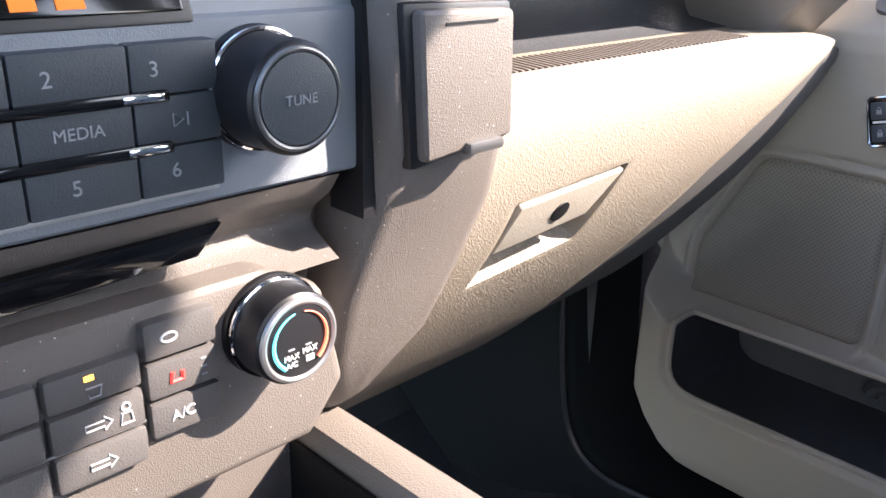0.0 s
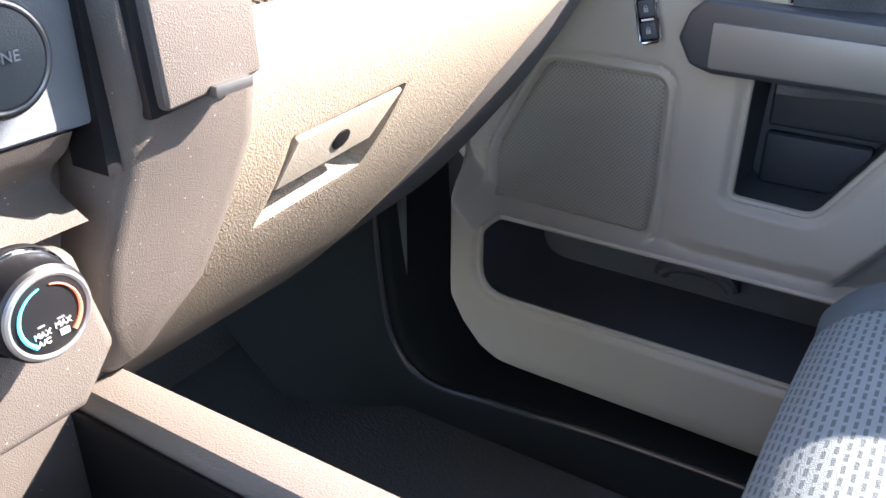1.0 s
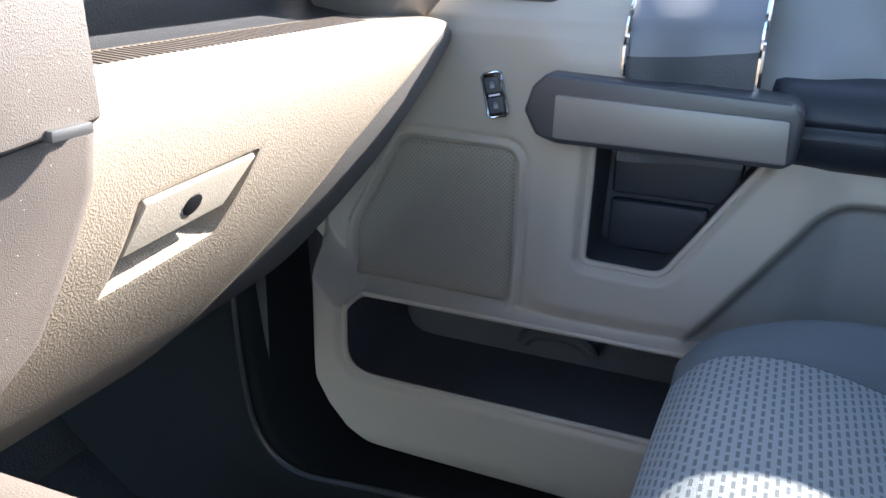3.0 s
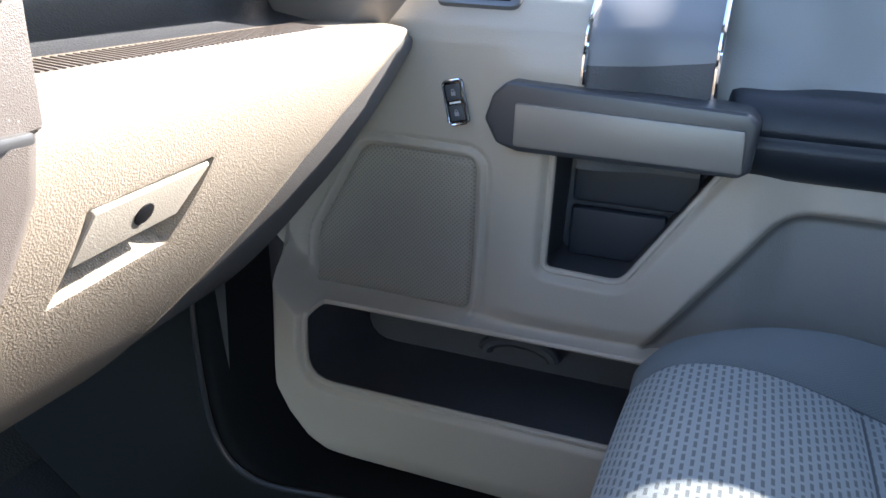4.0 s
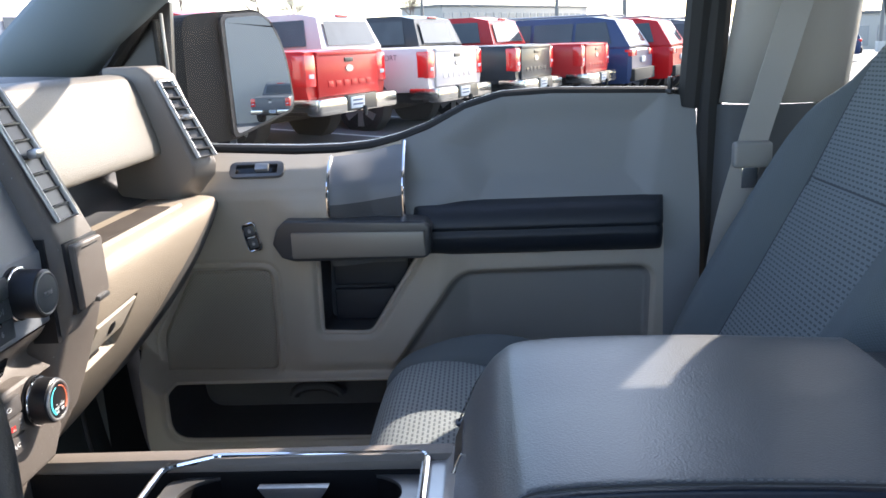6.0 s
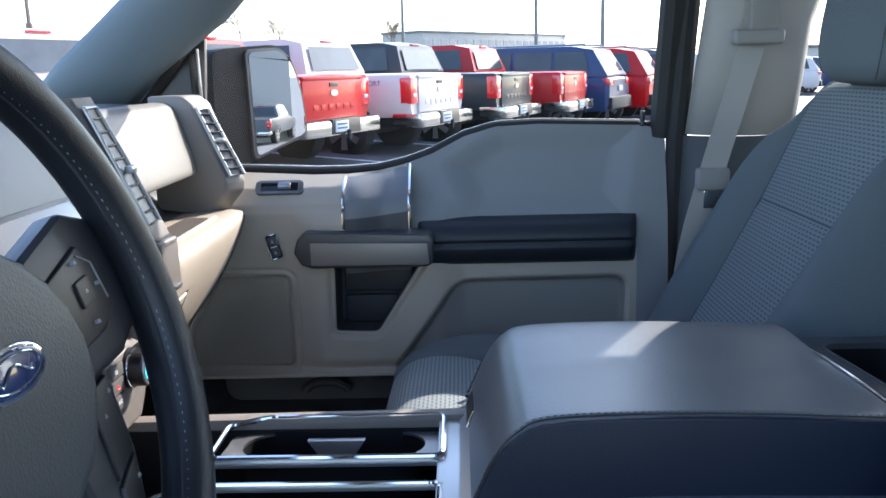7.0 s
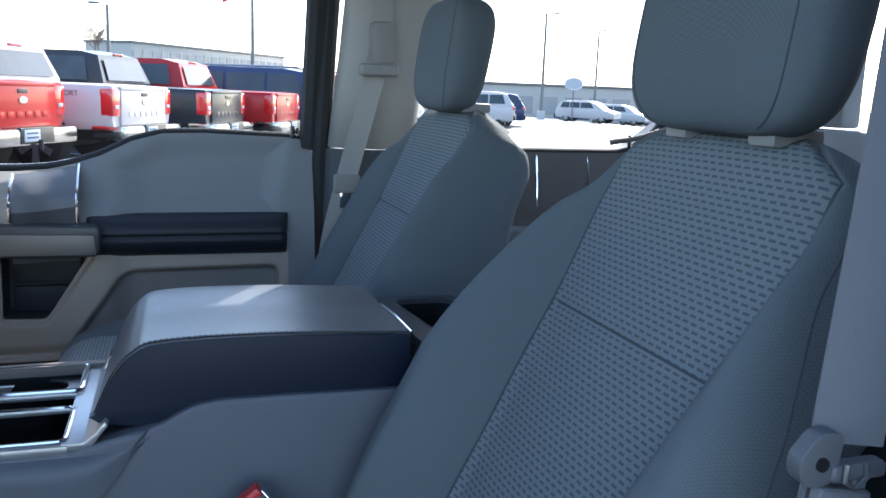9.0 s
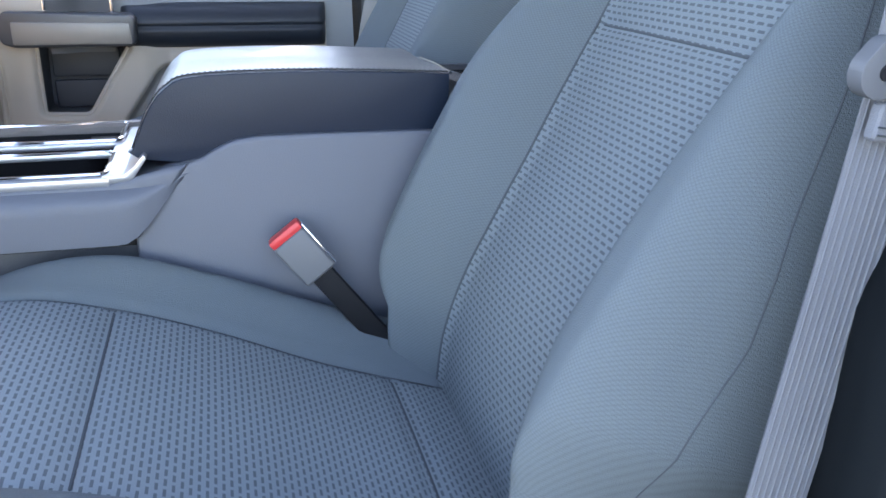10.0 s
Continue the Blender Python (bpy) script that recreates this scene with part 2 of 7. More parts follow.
def rbox(name, lo, hi, mat, parent=None, bevel=0.004, seg=2, label="", turn=None, taper=None):
    """A box from corner to corner with rounded edges. turn: a 4x4 matrix applied about its centre."""
    lo, hi = Vector(lo), Vector(hi)
    bm = bmesh.new()
    bmesh.ops.create_cube(bm, size=1)
    size, mid = hi - lo, (lo + hi) / 2
    for v in bm.verts:
        v.co = Vector((v.co.x * size.x, v.co.y * size.y, v.co.z * size.z))
        if taper and v.co.z > 0:
            v.co.x *= taper[0]
            v.co.y *= taper[1]
    if bevel:
        bmesh.ops.bevel(bm, geom=bm.edges[:], offset=min(bevel, min(abs(c) for c in size) * 0.49), segments=seg, profile=0.6, affect="EDGES")
    m = Matrix.Translation(mid) @ (turn or Matrix())
    bmesh.ops.transform(bm, matrix=m, verts=bm.verts)
    return part(name, bm, mat, parent, label)


def prism(name, poly, axis, a, b, mat, parent=None, bevel=0.004, seg=2, label="", matrix=None):
    """A polygon drawn across an axis and pulled from a to b, with rounded edges."""
    k = "xyz".index(axis)
    i, j = [(1, 2), (0, 2), (0, 1)][k]
    bm = bmesh.new()
    rings = []
    for d in (a, b):
        ring = []
        for p, q in poly:
            co = [0, 0, 0]
            co[k], co[i], co[j] = d, p, q
            ring.append(bm.verts.new(co))
        rings.append(ring)
    n = len(poly)
    bm.faces.new(rings[0])
    bm.faces.new(rings[1][::-1])
    for s in range(n):
        bm.faces.new((rings[0][s], rings[1][s], rings[1][(s + 1) % n], rings[0][(s + 1) % n]))
    bmesh.ops.recalc_face_normals(bm, faces=bm.faces[:])
    if bevel:
        bmesh.ops.bevel(bm, geom=bm.edges[:], offset=bevel, segments=seg, profile=0.6, affect="EDGES", clamp_overlap=True)
    if matrix:
        bmesh.ops.transform(bm, matrix=matrix, verts=bm.verts)
    return part(name, bm, mat, parent, label)


def cylinder(name, r1, r2, depth, matrix, mat, parent=None, bevel=0.0, seg=40, label="", bseg=2):
    bm = bmesh.new()
    bmesh.ops.create_cone(bm, cap_ends=True, segments=seg, radius1=r1, radius2=r2, depth=depth)
    if bevel:
        rim = [e for e in bm.edges if abs(e.verts[0].co.z - e.verts[1].co.z) < 1e-6]
        bmesh.ops.bevel(bm, geom=rim, offset=bevel, segments=bseg, profile=0.6, affect="EDGES")
    bmesh.ops.transform(bm, matrix=matrix, verts=bm.verts)
    return part(name, bm, mat, parent, label)


def lattice(P, closed_u=False, closed_v=False, flip=False):
    """Vertices and quads of a grid of points P[u, v]."""
    P = np.asarray(P, float)
    nu, nv = P.shape[:2]
    ids = np.arange(nu * nv).reshape(nu, nv)
    if closed_u:
        ids = np.vstack([ids, ids[:1]])
    if closed_v:
        ids = np.hstack([ids, ids[:, :1]])
    q = np.stack([ids[:-1, :-1], ids[1:, :-1], ids[1:, 1:], ids[:-1, 1:]], -1).reshape(-1, 4)
    return P.reshape(-1, 3), (q[:, ::-1] if flip else q)


def sheet(name, P, mat, parent=None, label="", flip=False, uv=None, closed_u=False, closed_v=False, crease=0.9):
    v, f = lattice(P, closed_u, closed_v, flip)
    return link(name, v, f, mat, parent, label, uvs=None if uv is None else np.asarray(uv).reshape(-1, 2), crease=crease)


def frames_along(pts):
    pts = np.asarray(pts, float)
    t = np.gradient(pts, axis=0)
    t /= np.linalg.norm(t, axis=1)[:, None]
    ref = np.array([0, 0, 1.0]) if abs(t[0, 2]) < 0.9 else np.array([1.0, 0, 0])
    n = np.cross(t[0], ref)
    n /= np.linalg.norm(n)
    out = []
    for k in range(len(pts)):
        n = n - t[k] * n.dot(t[k])
        n /= np.linalg.norm(n)
        out.append((n.copy(), np.cross(t[k], n)))
    return out


def tube(name, pts, r, mat, parent=None, sides=10, closed=False, label="", flat=1.0):
    """A rod along points; r may be one radius or one for each point."""
    pts = np.asarray(pts, float)
    rr = np.full(len(pts), r) if np.isscalar(r) else np.asarray(r)
    fr = frames_along(np.vstack([pts, pts[:1]]) if closed else pts)
    ang = np.linspace(0, 2 * np.pi, sides, endpoint=False)
    P = np.array([[p + q * (np.cos(a) * fr[k][0] + flat * np.sin(a) * fr[k][1]) for a in ang] for k, (p, q) in enumerate(zip(pts, rr))])
    v, f = lattice(P, closed_u=closed, closed_v=True)
    f = [tuple(x) for x in f]
    if not closed:
        n = len(pts)
        f += [tuple(range(sides)), tuple(range((n - 1) * sides, n * sides))[::-1]]
    ob = link(name, v, f, mat, parent, label)
    return ob


def ribbon(name, pts, side, width, thick, mat, parent=None, label=""):
    """A flat strap along points; side: the direction across it at each point or for all."""
    pts = smooth_path(pts, 8)
    s = np.asarray(side, float)
    s = s / np.linalg.norm(s)
    t = np.gradient(pts, axis=0)
    t /= np.linalg.norm(t, axis=1)[:, None]
    rings = []
    for p, d in zip(pts, t):
        c = s - d * s.dot(d)
        c /= np.linalg.norm(c)
        n = np.cross(d, c)
        w, h = c * width / 2, n * thick / 2
        rings.append([p - w - h, p + w - h, p + w + h, p - w + h])
    v, f = lattice(np.array(rings), closed_v=True)
    return link(name, v, f, mat, parent, label, crease=0.5)


def smooth_path(pts, n=8):
    """A curve through points (Catmull-Rom)."""
    p = np.asarray(pts, float)
    p = np.vstack([2 * p[0] - p[1], p, 2 * p[-1] - p[-2]])
    out = []
    for k in range(1, len(p) - 2):
        for u in np.linspace(0, 1, n, endpoint=False):
            out.append(0.5 * (2 * p[k] + (p[k + 1] - p[k - 1]) * u + (2 * p[k - 1] - 5 * p[k] + 4 * p[k + 1] - p[k + 2]) * u ** 2 + (3 * p[k] - p[k - 1] - 3 * p[k + 1] + p[k + 2]) * u ** 3))
    out.append(p[-2])
    return np.array(out)


def ease(a, b, x):
    u = np.clip((np.asarray(x, float) - a) / (b - a), 0, 1)
    return u * u * (3 - 2 * u)


def inside(poly, Y, Z):
    """Signed distance of points from a polygon: positive within it."""
    poly = np.asarray(poly, float)
    d = np.full(Y.shape, 1e9)
    odd = np.zeros(Y.shape, bool)
    for (ay, az), (by, bz) in zip(poly, np.roll(poly, -1, 0)):
        ey, ez = by - ay, bz - az
        s = np.clip(((Y - ay) * ey + (Z - az) * ez) / (ey * ey + ez * ez), 0, 1)
        d = np.minimum(d, np.hypot(Y - ay - s * ey, Z - az - s * ez))
        cross = ((az > Z) != (bz > Z)) & (Y < (by - ay) * (Z - az) / (bz - az + 1e-12) + ay)
        odd ^= cross
    return np.where(odd, d, -d)


def text(name, words, matrix, size, mat, parent, depth=0.0003):
    cu = bpy.data.curves.new(name, "FONT")
    cu.body, cu.size, cu.extrude, cu.align_x, cu.align_y = words, size, depth, "CENTER", "CENTER"
    tmp = bpy.data.objects.new(name, cu)
    scene.collection.objects.link(tmp)
    me = bpy.data.meshes.new_from_object(tmp.evaluated_get(bpy.context.evaluated_depsgraph_get()))
    bpy.data.objects.remove(tmp)
    me.transform(matrix)
    me.materials.clear()
    me.materials.append(mat)
    ob = new(name, me)
    ob.parent = parent
    return ob


# ---- the cab's structure ----
FLOOR, GROUND, LEAN_X = 0.13, -0.47, 0.072
lean = Matrix(((1, 0, 0, 0), (0, 1, 0, 0), (-LEAN_X, 0, 1, 0), (0, 0, 0, 1)))

prof = smooth_path([(0, -2.2, FLOOR), (0, -1.0, FLOOR), (0, 0.25, FLOOR), (0, 0.42, 0.16), (0, 0.62, 0.36), (0, 0.68, 0.62)], 6)
xs = np.linspace(-0.80, 0.80, 9)
fl = sheet("floor", [[(x, p[1], p[2]) for p in prof] for x in xs], CARPET)
tagged(fl, "black rubber-covered cab floor rising to the toe board", "floor", kind="structure")
mod = fl.modifiers.new("thick", "SOLIDIFY")
mod.thickness = 0.03
fl.modifiers.new("tri", "TRIANGULATE")


def roof_z(x, y):
    return 1.485 - 0.05 * (x / 0.75) ** 4 - 0.10 * max(0, (y + 0.45) / 0.5) ** 2 - 0.05 * max(0, (-1.5 - y) / 0.7) ** 2


roof = sheet("ceiling", [[(x, y, roof_z(x, y)) for y in np.linspace(-2.25, -0.12, 24)] for x in np.linspace(-0.74, 0.74, 17)], HEADLINER)
tagged(roof, "pale grey cloth headliner", "ceiling", kind="structure")
mod = roof.modifiers.new("thick", "SOLIDIFY")
mod.thickness, mod.offset = 0.05, 1.0

# rear wall below and beside the back glass, and the firewall
for name, lo, hi in (("wall_rear_low", (-0.80, -2.28, 0.10), (0.80, -2.22, 0.92)), ("wall_rear_left", (-0.80, -2.28, 0.925), (-0.62, -2.22, 1.45)),
                     ("wall_rear_right", (0.62, -2.28, 0.925), (0.80, -2.22, 1.45))):
    tagged(rbox(name, lo, hi, GREYBEIGE, bevel=0.01), "grey trimmed rear wall of the cab", "wall", kind="structure")
tagged(rbox("wall_front", (-0.84, 0.70, 0.10), (0.84, 0.76, 0.90), DARK, bevel=0.01), "dark firewall behind the dashboard", "wall", kind="structure")


# ---- the front passenger door ----
def belt(y):
    return np.interp(-np.asarray(y), [-0.30, 0.05, 0.2, 0.27, 0.33, 0.38, 0.436, 0.50, 0.563, 0.65, 0.85, 0.90],
                     [0.80, 0.79, 0.783, 0.783, 0.787, 0.798, 0.817, 0.849, 0.866, 0.869, 0.862, 0.852])


def rounded(pts, r, n=6):
    """A polygon with its corners rounded by r (one radius, or one for each corner)."""
    out = []
    for k in range(len(pts)):
        a, b, c = (np.array(pts[(k + j) % len(pts)], float) for j in (-1, 0, 1))
        rk = r[k] if isinstance(r, (list, tuple)) else r
        p, q = b + (a - b) / np.linalg.norm(a - b) * rk, b + (c - b) / np.linalg.norm(c - b) * rk
        for s in np.linspace(0, 1, n):
            w = (1 - s) ** 2 * p + 2 * s * (1 - s) * b + s * s * q
            out.append((float(w[0]), float(w[1])))
    return out


POCKET = rounded([(0.042, 0.388), (0.042, 0.293), (-0.70, 0.293), (-0.70, 0.388)], [0.012, 0.042, 0.03, 0.012])
BIN = rounded([(-0.239, 0.622), (-0.235, 0.472), (-0.324, 0.468), (-0.412, 0.605), (-0.412, 0.618)], [0.004, 0.010, 0.014, 0.004, 0.002])
RECESS = rounded([(-0.478, 0.568), (-0.815, 0.572), (-0.80, 0.26), (-0.26, 0.26)], 0.03)
RIM = rounded([(0.097, 0.455), (0.097, 0.183), (-0.95, 0.16), (-0.95, 0.395), (0.04, 0.395)], [0.005, 0.12, 0.005, 0.005, 0.005], 10)
SPEAKER = rounded([(0.056, 0.402), (0.056, 0.47), (-0.012, 0.590), (-0.150, 0.588), (-0.147, 0.400)], [0.016, 0.02, 0.014, 0.016, 0.012])


def door_depth(Y, Z):
    """How far inboard or outboard the door's moulded face lies."""
    low = np.interp(Z, [0.15, 0.45, 0.60, 0.70, 0.80, 0.87], [0.765, 0.768, 0.776, 0.792, 0.822, 0.842])
    front = np.interp(Z, [0.15, 0.5, 0.65, 0.715, 0.733, 0.762, 0.80], [0.765, 0.764, 0.748, 0.742, 0.745, 0.768, 0.836])
    w = ease(-0.26, -0.36, Y)
    X = front * (1 - w) + low * w
    X = X - 0.016 * ease(-0.155, -0.215, Y) * ease(0.735, 0.69, Z) * ease(-0.50, -0.44, Y) * ease(0.38, 0.42, Z)
    X = X + 0.016 * ease(-0.022, 0.040, inside([(-0.52, 0.70), (-0.80, 0.70), (-0.83, 0.85), (-0.57, 0.85), (-0.47, 0.79)], Y, Z))
    X = X + 0.022 * ease(-0.008, 0.010, inside(RECESS, Y, Z)) * ease(0.36, 0.42, Z)
    sp = inside(SPEAKER, Y, Z)
    X = X + 0.006 * np.exp(-(sp / 0.0032) ** 2) - 0.003 * np.exp(-((sp + 0.008) / 0.004) ** 2) + 0.004 * np.exp(-((sp + 0.0145) / 0.003) ** 2)
    rim = inside(RIM, Y, Z)
    X = X * (1 - ease(-0.004, 0.018, rim)) + (0.697 + 0.02 * ease(0.22, 0.16, Z)) * ease(-0.004, 0.018, rim)
    X = X + 0.008 * ease(-0.010, 0.0, inside(POCKET, Y, Z)) + 0.010 * ease(-0.012, 0.0, inside(BIN, Y, Z))
    return X


def passenger_door():
    d = thing("front_passenger_door", "closed truck door with tan trim partly greyed for sky light, dark armrest and map pocket", "door")
    ys = np.linspace(0.16, -0.895, 380)
    vs = np.linspace(0, 1, 250)
    zb = np.interp(-ys, [-0.16, -0.098, -0.094, -0.088, -0.078, -0.06, -0.035, 0.0, 0.05, 0.10, 0.9], [0.50, 0.44, 0.345, 0.31, 0.28, 0.248, 0.220, 0.196, 0.178, 0.169, 0.155])
    Y = np.repeat(ys[:, None], 250, 1)
    Z = zb[:, None] + vs[None] * (belt(ys) - zb)[:, None]
    for poly in (POCKET, BIN, SPEAKER, RECESS):
        sd = inside(poly, Y, Z)
        e = 1e-4
        gy, gz = (inside(poly, Y + e, Z) - sd) / e, (inside(poly, Y, Z + e) - sd) / e
        near = np.abs(sd) < 0.0019
        Y, Z = np.where(near, Y - sd * gy, Y), np.where(near, Z - sd * gz, Z)
    X = door_depth(Y, Z)
    P = np.stack([X, Y, Z], -1)
    v, f = lattice(P)
    cy, cz = Y.reshape(-1)[f].mean(1), Z.reshape(-1)[f].mean(1)
    in_pocket, in_bin, in_sp = inside(POCKET, cy, cz) > 0, inside(BIN, cy, cz) > 0, inside(SPEAKER, cy, cz) > 0
    in_low = (inside(RECESS, cy, cz) > 0) & (cz > 0.395)
    upper = ((cy < -0.385) & (cz > 0.66)) | (cy < -0.834)
    uv = np.stack([Y, Z], -1).reshape(-1, 2)

    def piece(name, mask, mat, label):
        g = f[mask]
        used, inv = np.unique(g, return_inverse=True)
        return link(name, v[used], inv.reshape(g.shape), mat, d, label, uvs=uv[used], crease=1.0)

    piece("door_panel", ~(in_pocket | in_bin | in_sp | upper | in_low), BEIGE_S, "tan moulded door panel")
    # rear parts of the one tan panel take a grey tone for sky light
    piece("sky_greyed_recess", in_low & ~upper, material("sky_greyed_tan_plastic", (0.215, 0.205, 0.188), 0.6, grain=0.25, size=600, blotch=0.05), "lower door recess, tan greyed for sky light")
    piece("upper_panel", upper, GREYBEIGE, "upper door panel, greyed for sky light")
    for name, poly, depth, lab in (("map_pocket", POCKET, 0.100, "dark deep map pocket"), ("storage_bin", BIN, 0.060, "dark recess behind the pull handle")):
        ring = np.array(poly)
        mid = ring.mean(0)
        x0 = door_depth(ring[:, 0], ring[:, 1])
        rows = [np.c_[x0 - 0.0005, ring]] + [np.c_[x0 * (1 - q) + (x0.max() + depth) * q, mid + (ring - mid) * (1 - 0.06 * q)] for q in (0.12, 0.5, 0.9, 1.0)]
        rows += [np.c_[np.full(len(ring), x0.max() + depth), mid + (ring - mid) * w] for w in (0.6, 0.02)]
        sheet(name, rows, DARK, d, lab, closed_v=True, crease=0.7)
        tube("opening_rim", np.c_[x0 + 0.001, ring], 0.0042, BEIGE_S, d, sides=8, closed=True, label="rounded tan edge of the opening")
    rbox("bin_pad", (0.815, -0.39, 0.540), (0.828, -0.25, 0.60), VINYL, d, bevel=0.006, seg=3, label="dark padded insert")
    rbox("bin_pad", (0.815, -0.36, 0.474), (0.828, -0.25, 0.534), VINYL, d, bevel=0.006, seg=3, label="dark padded insert")
    tube("bottle_holder", [(0.828, -0.20 + 0.045 * math.cos(t), 0.322 + 0.02 * math.sin(t)) for t in np.linspace(0, math.pi, 12)], 0.010, DARK, d)
    piece("speaker_grille", in_sp, perforated("speaker_perforation", (0.29, 0.257, 0.207), (0.205, 0.182, 0.146), 0.0038), "finely perforated speaker grille")
    # outer skin of the door
    top = [(y, float(belt(y)) + 0.0) for y in np.linspace(0.16, -0.895, 40)]
    prism("outer_skin", [(0.16, 0.12), *top, (-0.895, 0.12)], "x", 0.885, 0.93, DARK, d, bevel=0.0, label="outer door skin")
    # window sill strip
    tube("window_seal", [(0.853, y, float(belt(y)) + 0.001) for y in np.linspace(0.15, -0.885, 60)], 0.010, SEAL, d, label="black rubber window seal")
    tube("belt_molding", [(0.875, y, float(belt(y)) + 0.004) for y in np.linspace(0.15, -0.885, 60)], 0.006, SILVER, d, label="thin bright belt molding")
    # dark spear trim between two bright strips
    ys2, vs2 = np.linspace(-0.268, -0.390, 14), np.linspace(0, 1, 30)
    Pm = []
    for y in ys2:
        row = []
        for q in vs2:
            z = 0.60 + q * (float(belt(y)) - 0.004 - 0.60)
            x = np.interp(z, [0.60, 0.66, 0.70, 0.72, 0.737, 0.750, 0.775, 0.80], [0.750, 0.750, 0.751, 0.753, 0.758, 0.770, 0.797, 0.833]) - 0.003 - 0.020 * float(ease(-0.35, -0.275, y)) * float(ease(0.80, 0.76, z))
            row.append((x, y, z))
        Pm.append(row)
    Pm = np.array(Pm)
    # the sky reflected in the bent upper part is put into its grey
    sheet("spear_trim", Pm[:, 17:], material("sky_tinted_satin_spear", (0.15, 0.158, 0.168), 0.48, blotch=0.03, specular=0.6), d, "satin spear trim, greyed for its sky reflection", crease=1.4)
    sheet("spear_base", Pm[:, :18], DARK, d, "black trim behind the handle")
    for k, y in ((0, -0.2665), (-1, -0.3915)):
        lowest = 14 if k == 0 else 9
        tube("bright_strip", [(p[0] - 0.003, y, p[2]) for p in Pm[k, lowest:]], 0.0032, CHROME, d, sides=8, label="chrome strip")
    # pull handle
    arm = [(-0.172, 0.646), (-0.180, 0.672), (-0.195, 0.686), (-0.428, 0.678), (-0.439, 0.668), (-0.436, 0.622), (-0.426, 0.615), (-0.208, 0.615), (-0.186, 0.622)]
    prism("pull_handle", arm, "x", 0.703, 0.765, material("dark_satin_handle", (0.036, 0.039, 0.044), 0.36, blotch=0.02, specular=0.6), d, bevel=0.010, seg=3, label="dark pull handle")
    face = [(-0.205, 0.666), (-0.427, 0.662), (-0.429, 0.620), (-0.205, 0.621)]
    prism("handle_face", face, "x", 0.6995, 0.716, material("warm_satin_handle_face", (0.20, 0.188, 0.170), 0.42, metal=0.3, blotch=0.05), d, bevel=0.004, label="satin grey handle face")
    # armrest pad
    ya, za = np.linspace(-0.40, -0.835, 60), np.linspace(0, 1, 24)
    A = []
    for y in ya:
        zt, zl = 0.695, 0.600
        end = min(1, (0.835 + y) / 0.02 + 0.001, (-0.40 - y) / 0.02 + 0.001)
        end = math.sqrt(max(0.0, 1 - (1 - end) ** 2))
        row = []
        for q in za:
            z = zl + q * (zt - zl)
            bulge = 0.052 * math.sin(math.pi * min(1, q * 1.02)) ** 0.35 if 0 < q < 0.98 else 0.0
            crease = 0.006 * math.exp(-((z - 0.648) / 0.004) ** 2)
            row.append((0.795 - bulge * end + crease, y, z))
        A.append(row)
    sheet("armrest", A, VINYL, d, "dark padded armrest")
    # lock switch
    tilt = pose(0.744, -0.128, 0.652, 0, 0, 0) @ Matrix.Rotation(radians(-14), 4, "X") @ Matrix.Diagonal((0.8, 0.8, 0.85, 1))
    rb = rbox("lock_switch", (-0.004, -0.014, -0.028), (0.006, 0.014, 0.028), GLOSSBLACK, d, bevel=0.004)
    rb.matrix_local = tilt
    ring = [(-0.004, 0.014, 0.024), (-0.004, 0.010, 0.028), (-0.004, -0.010, 0.028), (-0.004, -0.014, 0.024), (-0.004, -0.014, -0.024), (-0.004, -0.010, -0.028), (-0.004, 0.010, -0.028), (-0.004, 0.014, -0.024)]
    tube("bezel", ring, 0.0016, CHROME, rb, sides=6, closed=True)
    rbox("divider", (-0.0055, -0.008, -0.0012), (-0.002, 0.008, 0.0012), WHITE_MARK, rb, bevel=0.0)
    for z in (0.013, -0.013):
        rbox("rocker", (-0.0062, -0.0105, z - 0.010), (-0.002, 0.0105, z + 0.010), BUTTON, rb, bevel=0.002)
        rbox("padlock_mark", (-0.0068, -0.003, z - 0.004), (-0.0061, 0.003, z + 0.001), DIM_MARK, rb, bevel=0.0)
        tube("padlock_mark", [(-0.0064, 0.002 * math.cos(a), z + 0.001 + 0.003 * math.sin(a)) for a in np.linspace(0, math.pi, 7)], 0.0005, DIM_MARK, rb, sides=5)
    # window switch
    slope = Matrix.Rotation(radians(44), 4, "Y")
    sw = prism("window_switch", rounded([(-0.047, -0.016), (0.047, -0.016), (0.047, 0.016), (-0.047, 0.016)], 0.012), "x", -0.004, 0.004, SATIN, d, bevel=0.0015, label="window switch plate")
    sw.matrix_local = pose(0.768, -0.141, 0.763) @ slope
    rbox("well", (-0.0052, -0.036, -0.0095), (-0.002, 0.036, 0.0095), GLOSSBLACK, sw, bevel=0.002)
    rbox("rocker", (-0.012, -0.022, -0.007), (-0.003, 0.002, 0.007), SILVER, sw, bevel=0.003)
    # lock pin
    cylinder("lock_pin", 0.0045, 0.0045, 0.03, pose(0.838, -0.852, 0.875), BLACK, d, bevel=0.001, seg=14)
    cylinder("pin_collar", 0.009, 0.008, 0.006, pose(0.838, -0.852, 0.866), BLACK, d, bevel=0.001, seg=14)
    # window frame and glass
    frame_pts = [(0.84, 0.06, 0.80), (0.835, 0.13, 0.93), (0.80, -0.035, 1.10), (0.765, -0.28, 1.24), (0.75, -0.46, 1.345), (0.745, -0.60, 1.397), (0.745, -0.72, 1.434), (0.745, -0.80, 1.442), (0.75, -0.885, 1.41), (0.84, -0.89, 0.86)]
    tube("window_frame", smooth_path(frame_pts[1:9], 6), 0.015, SEAL, d, label="black window frame")
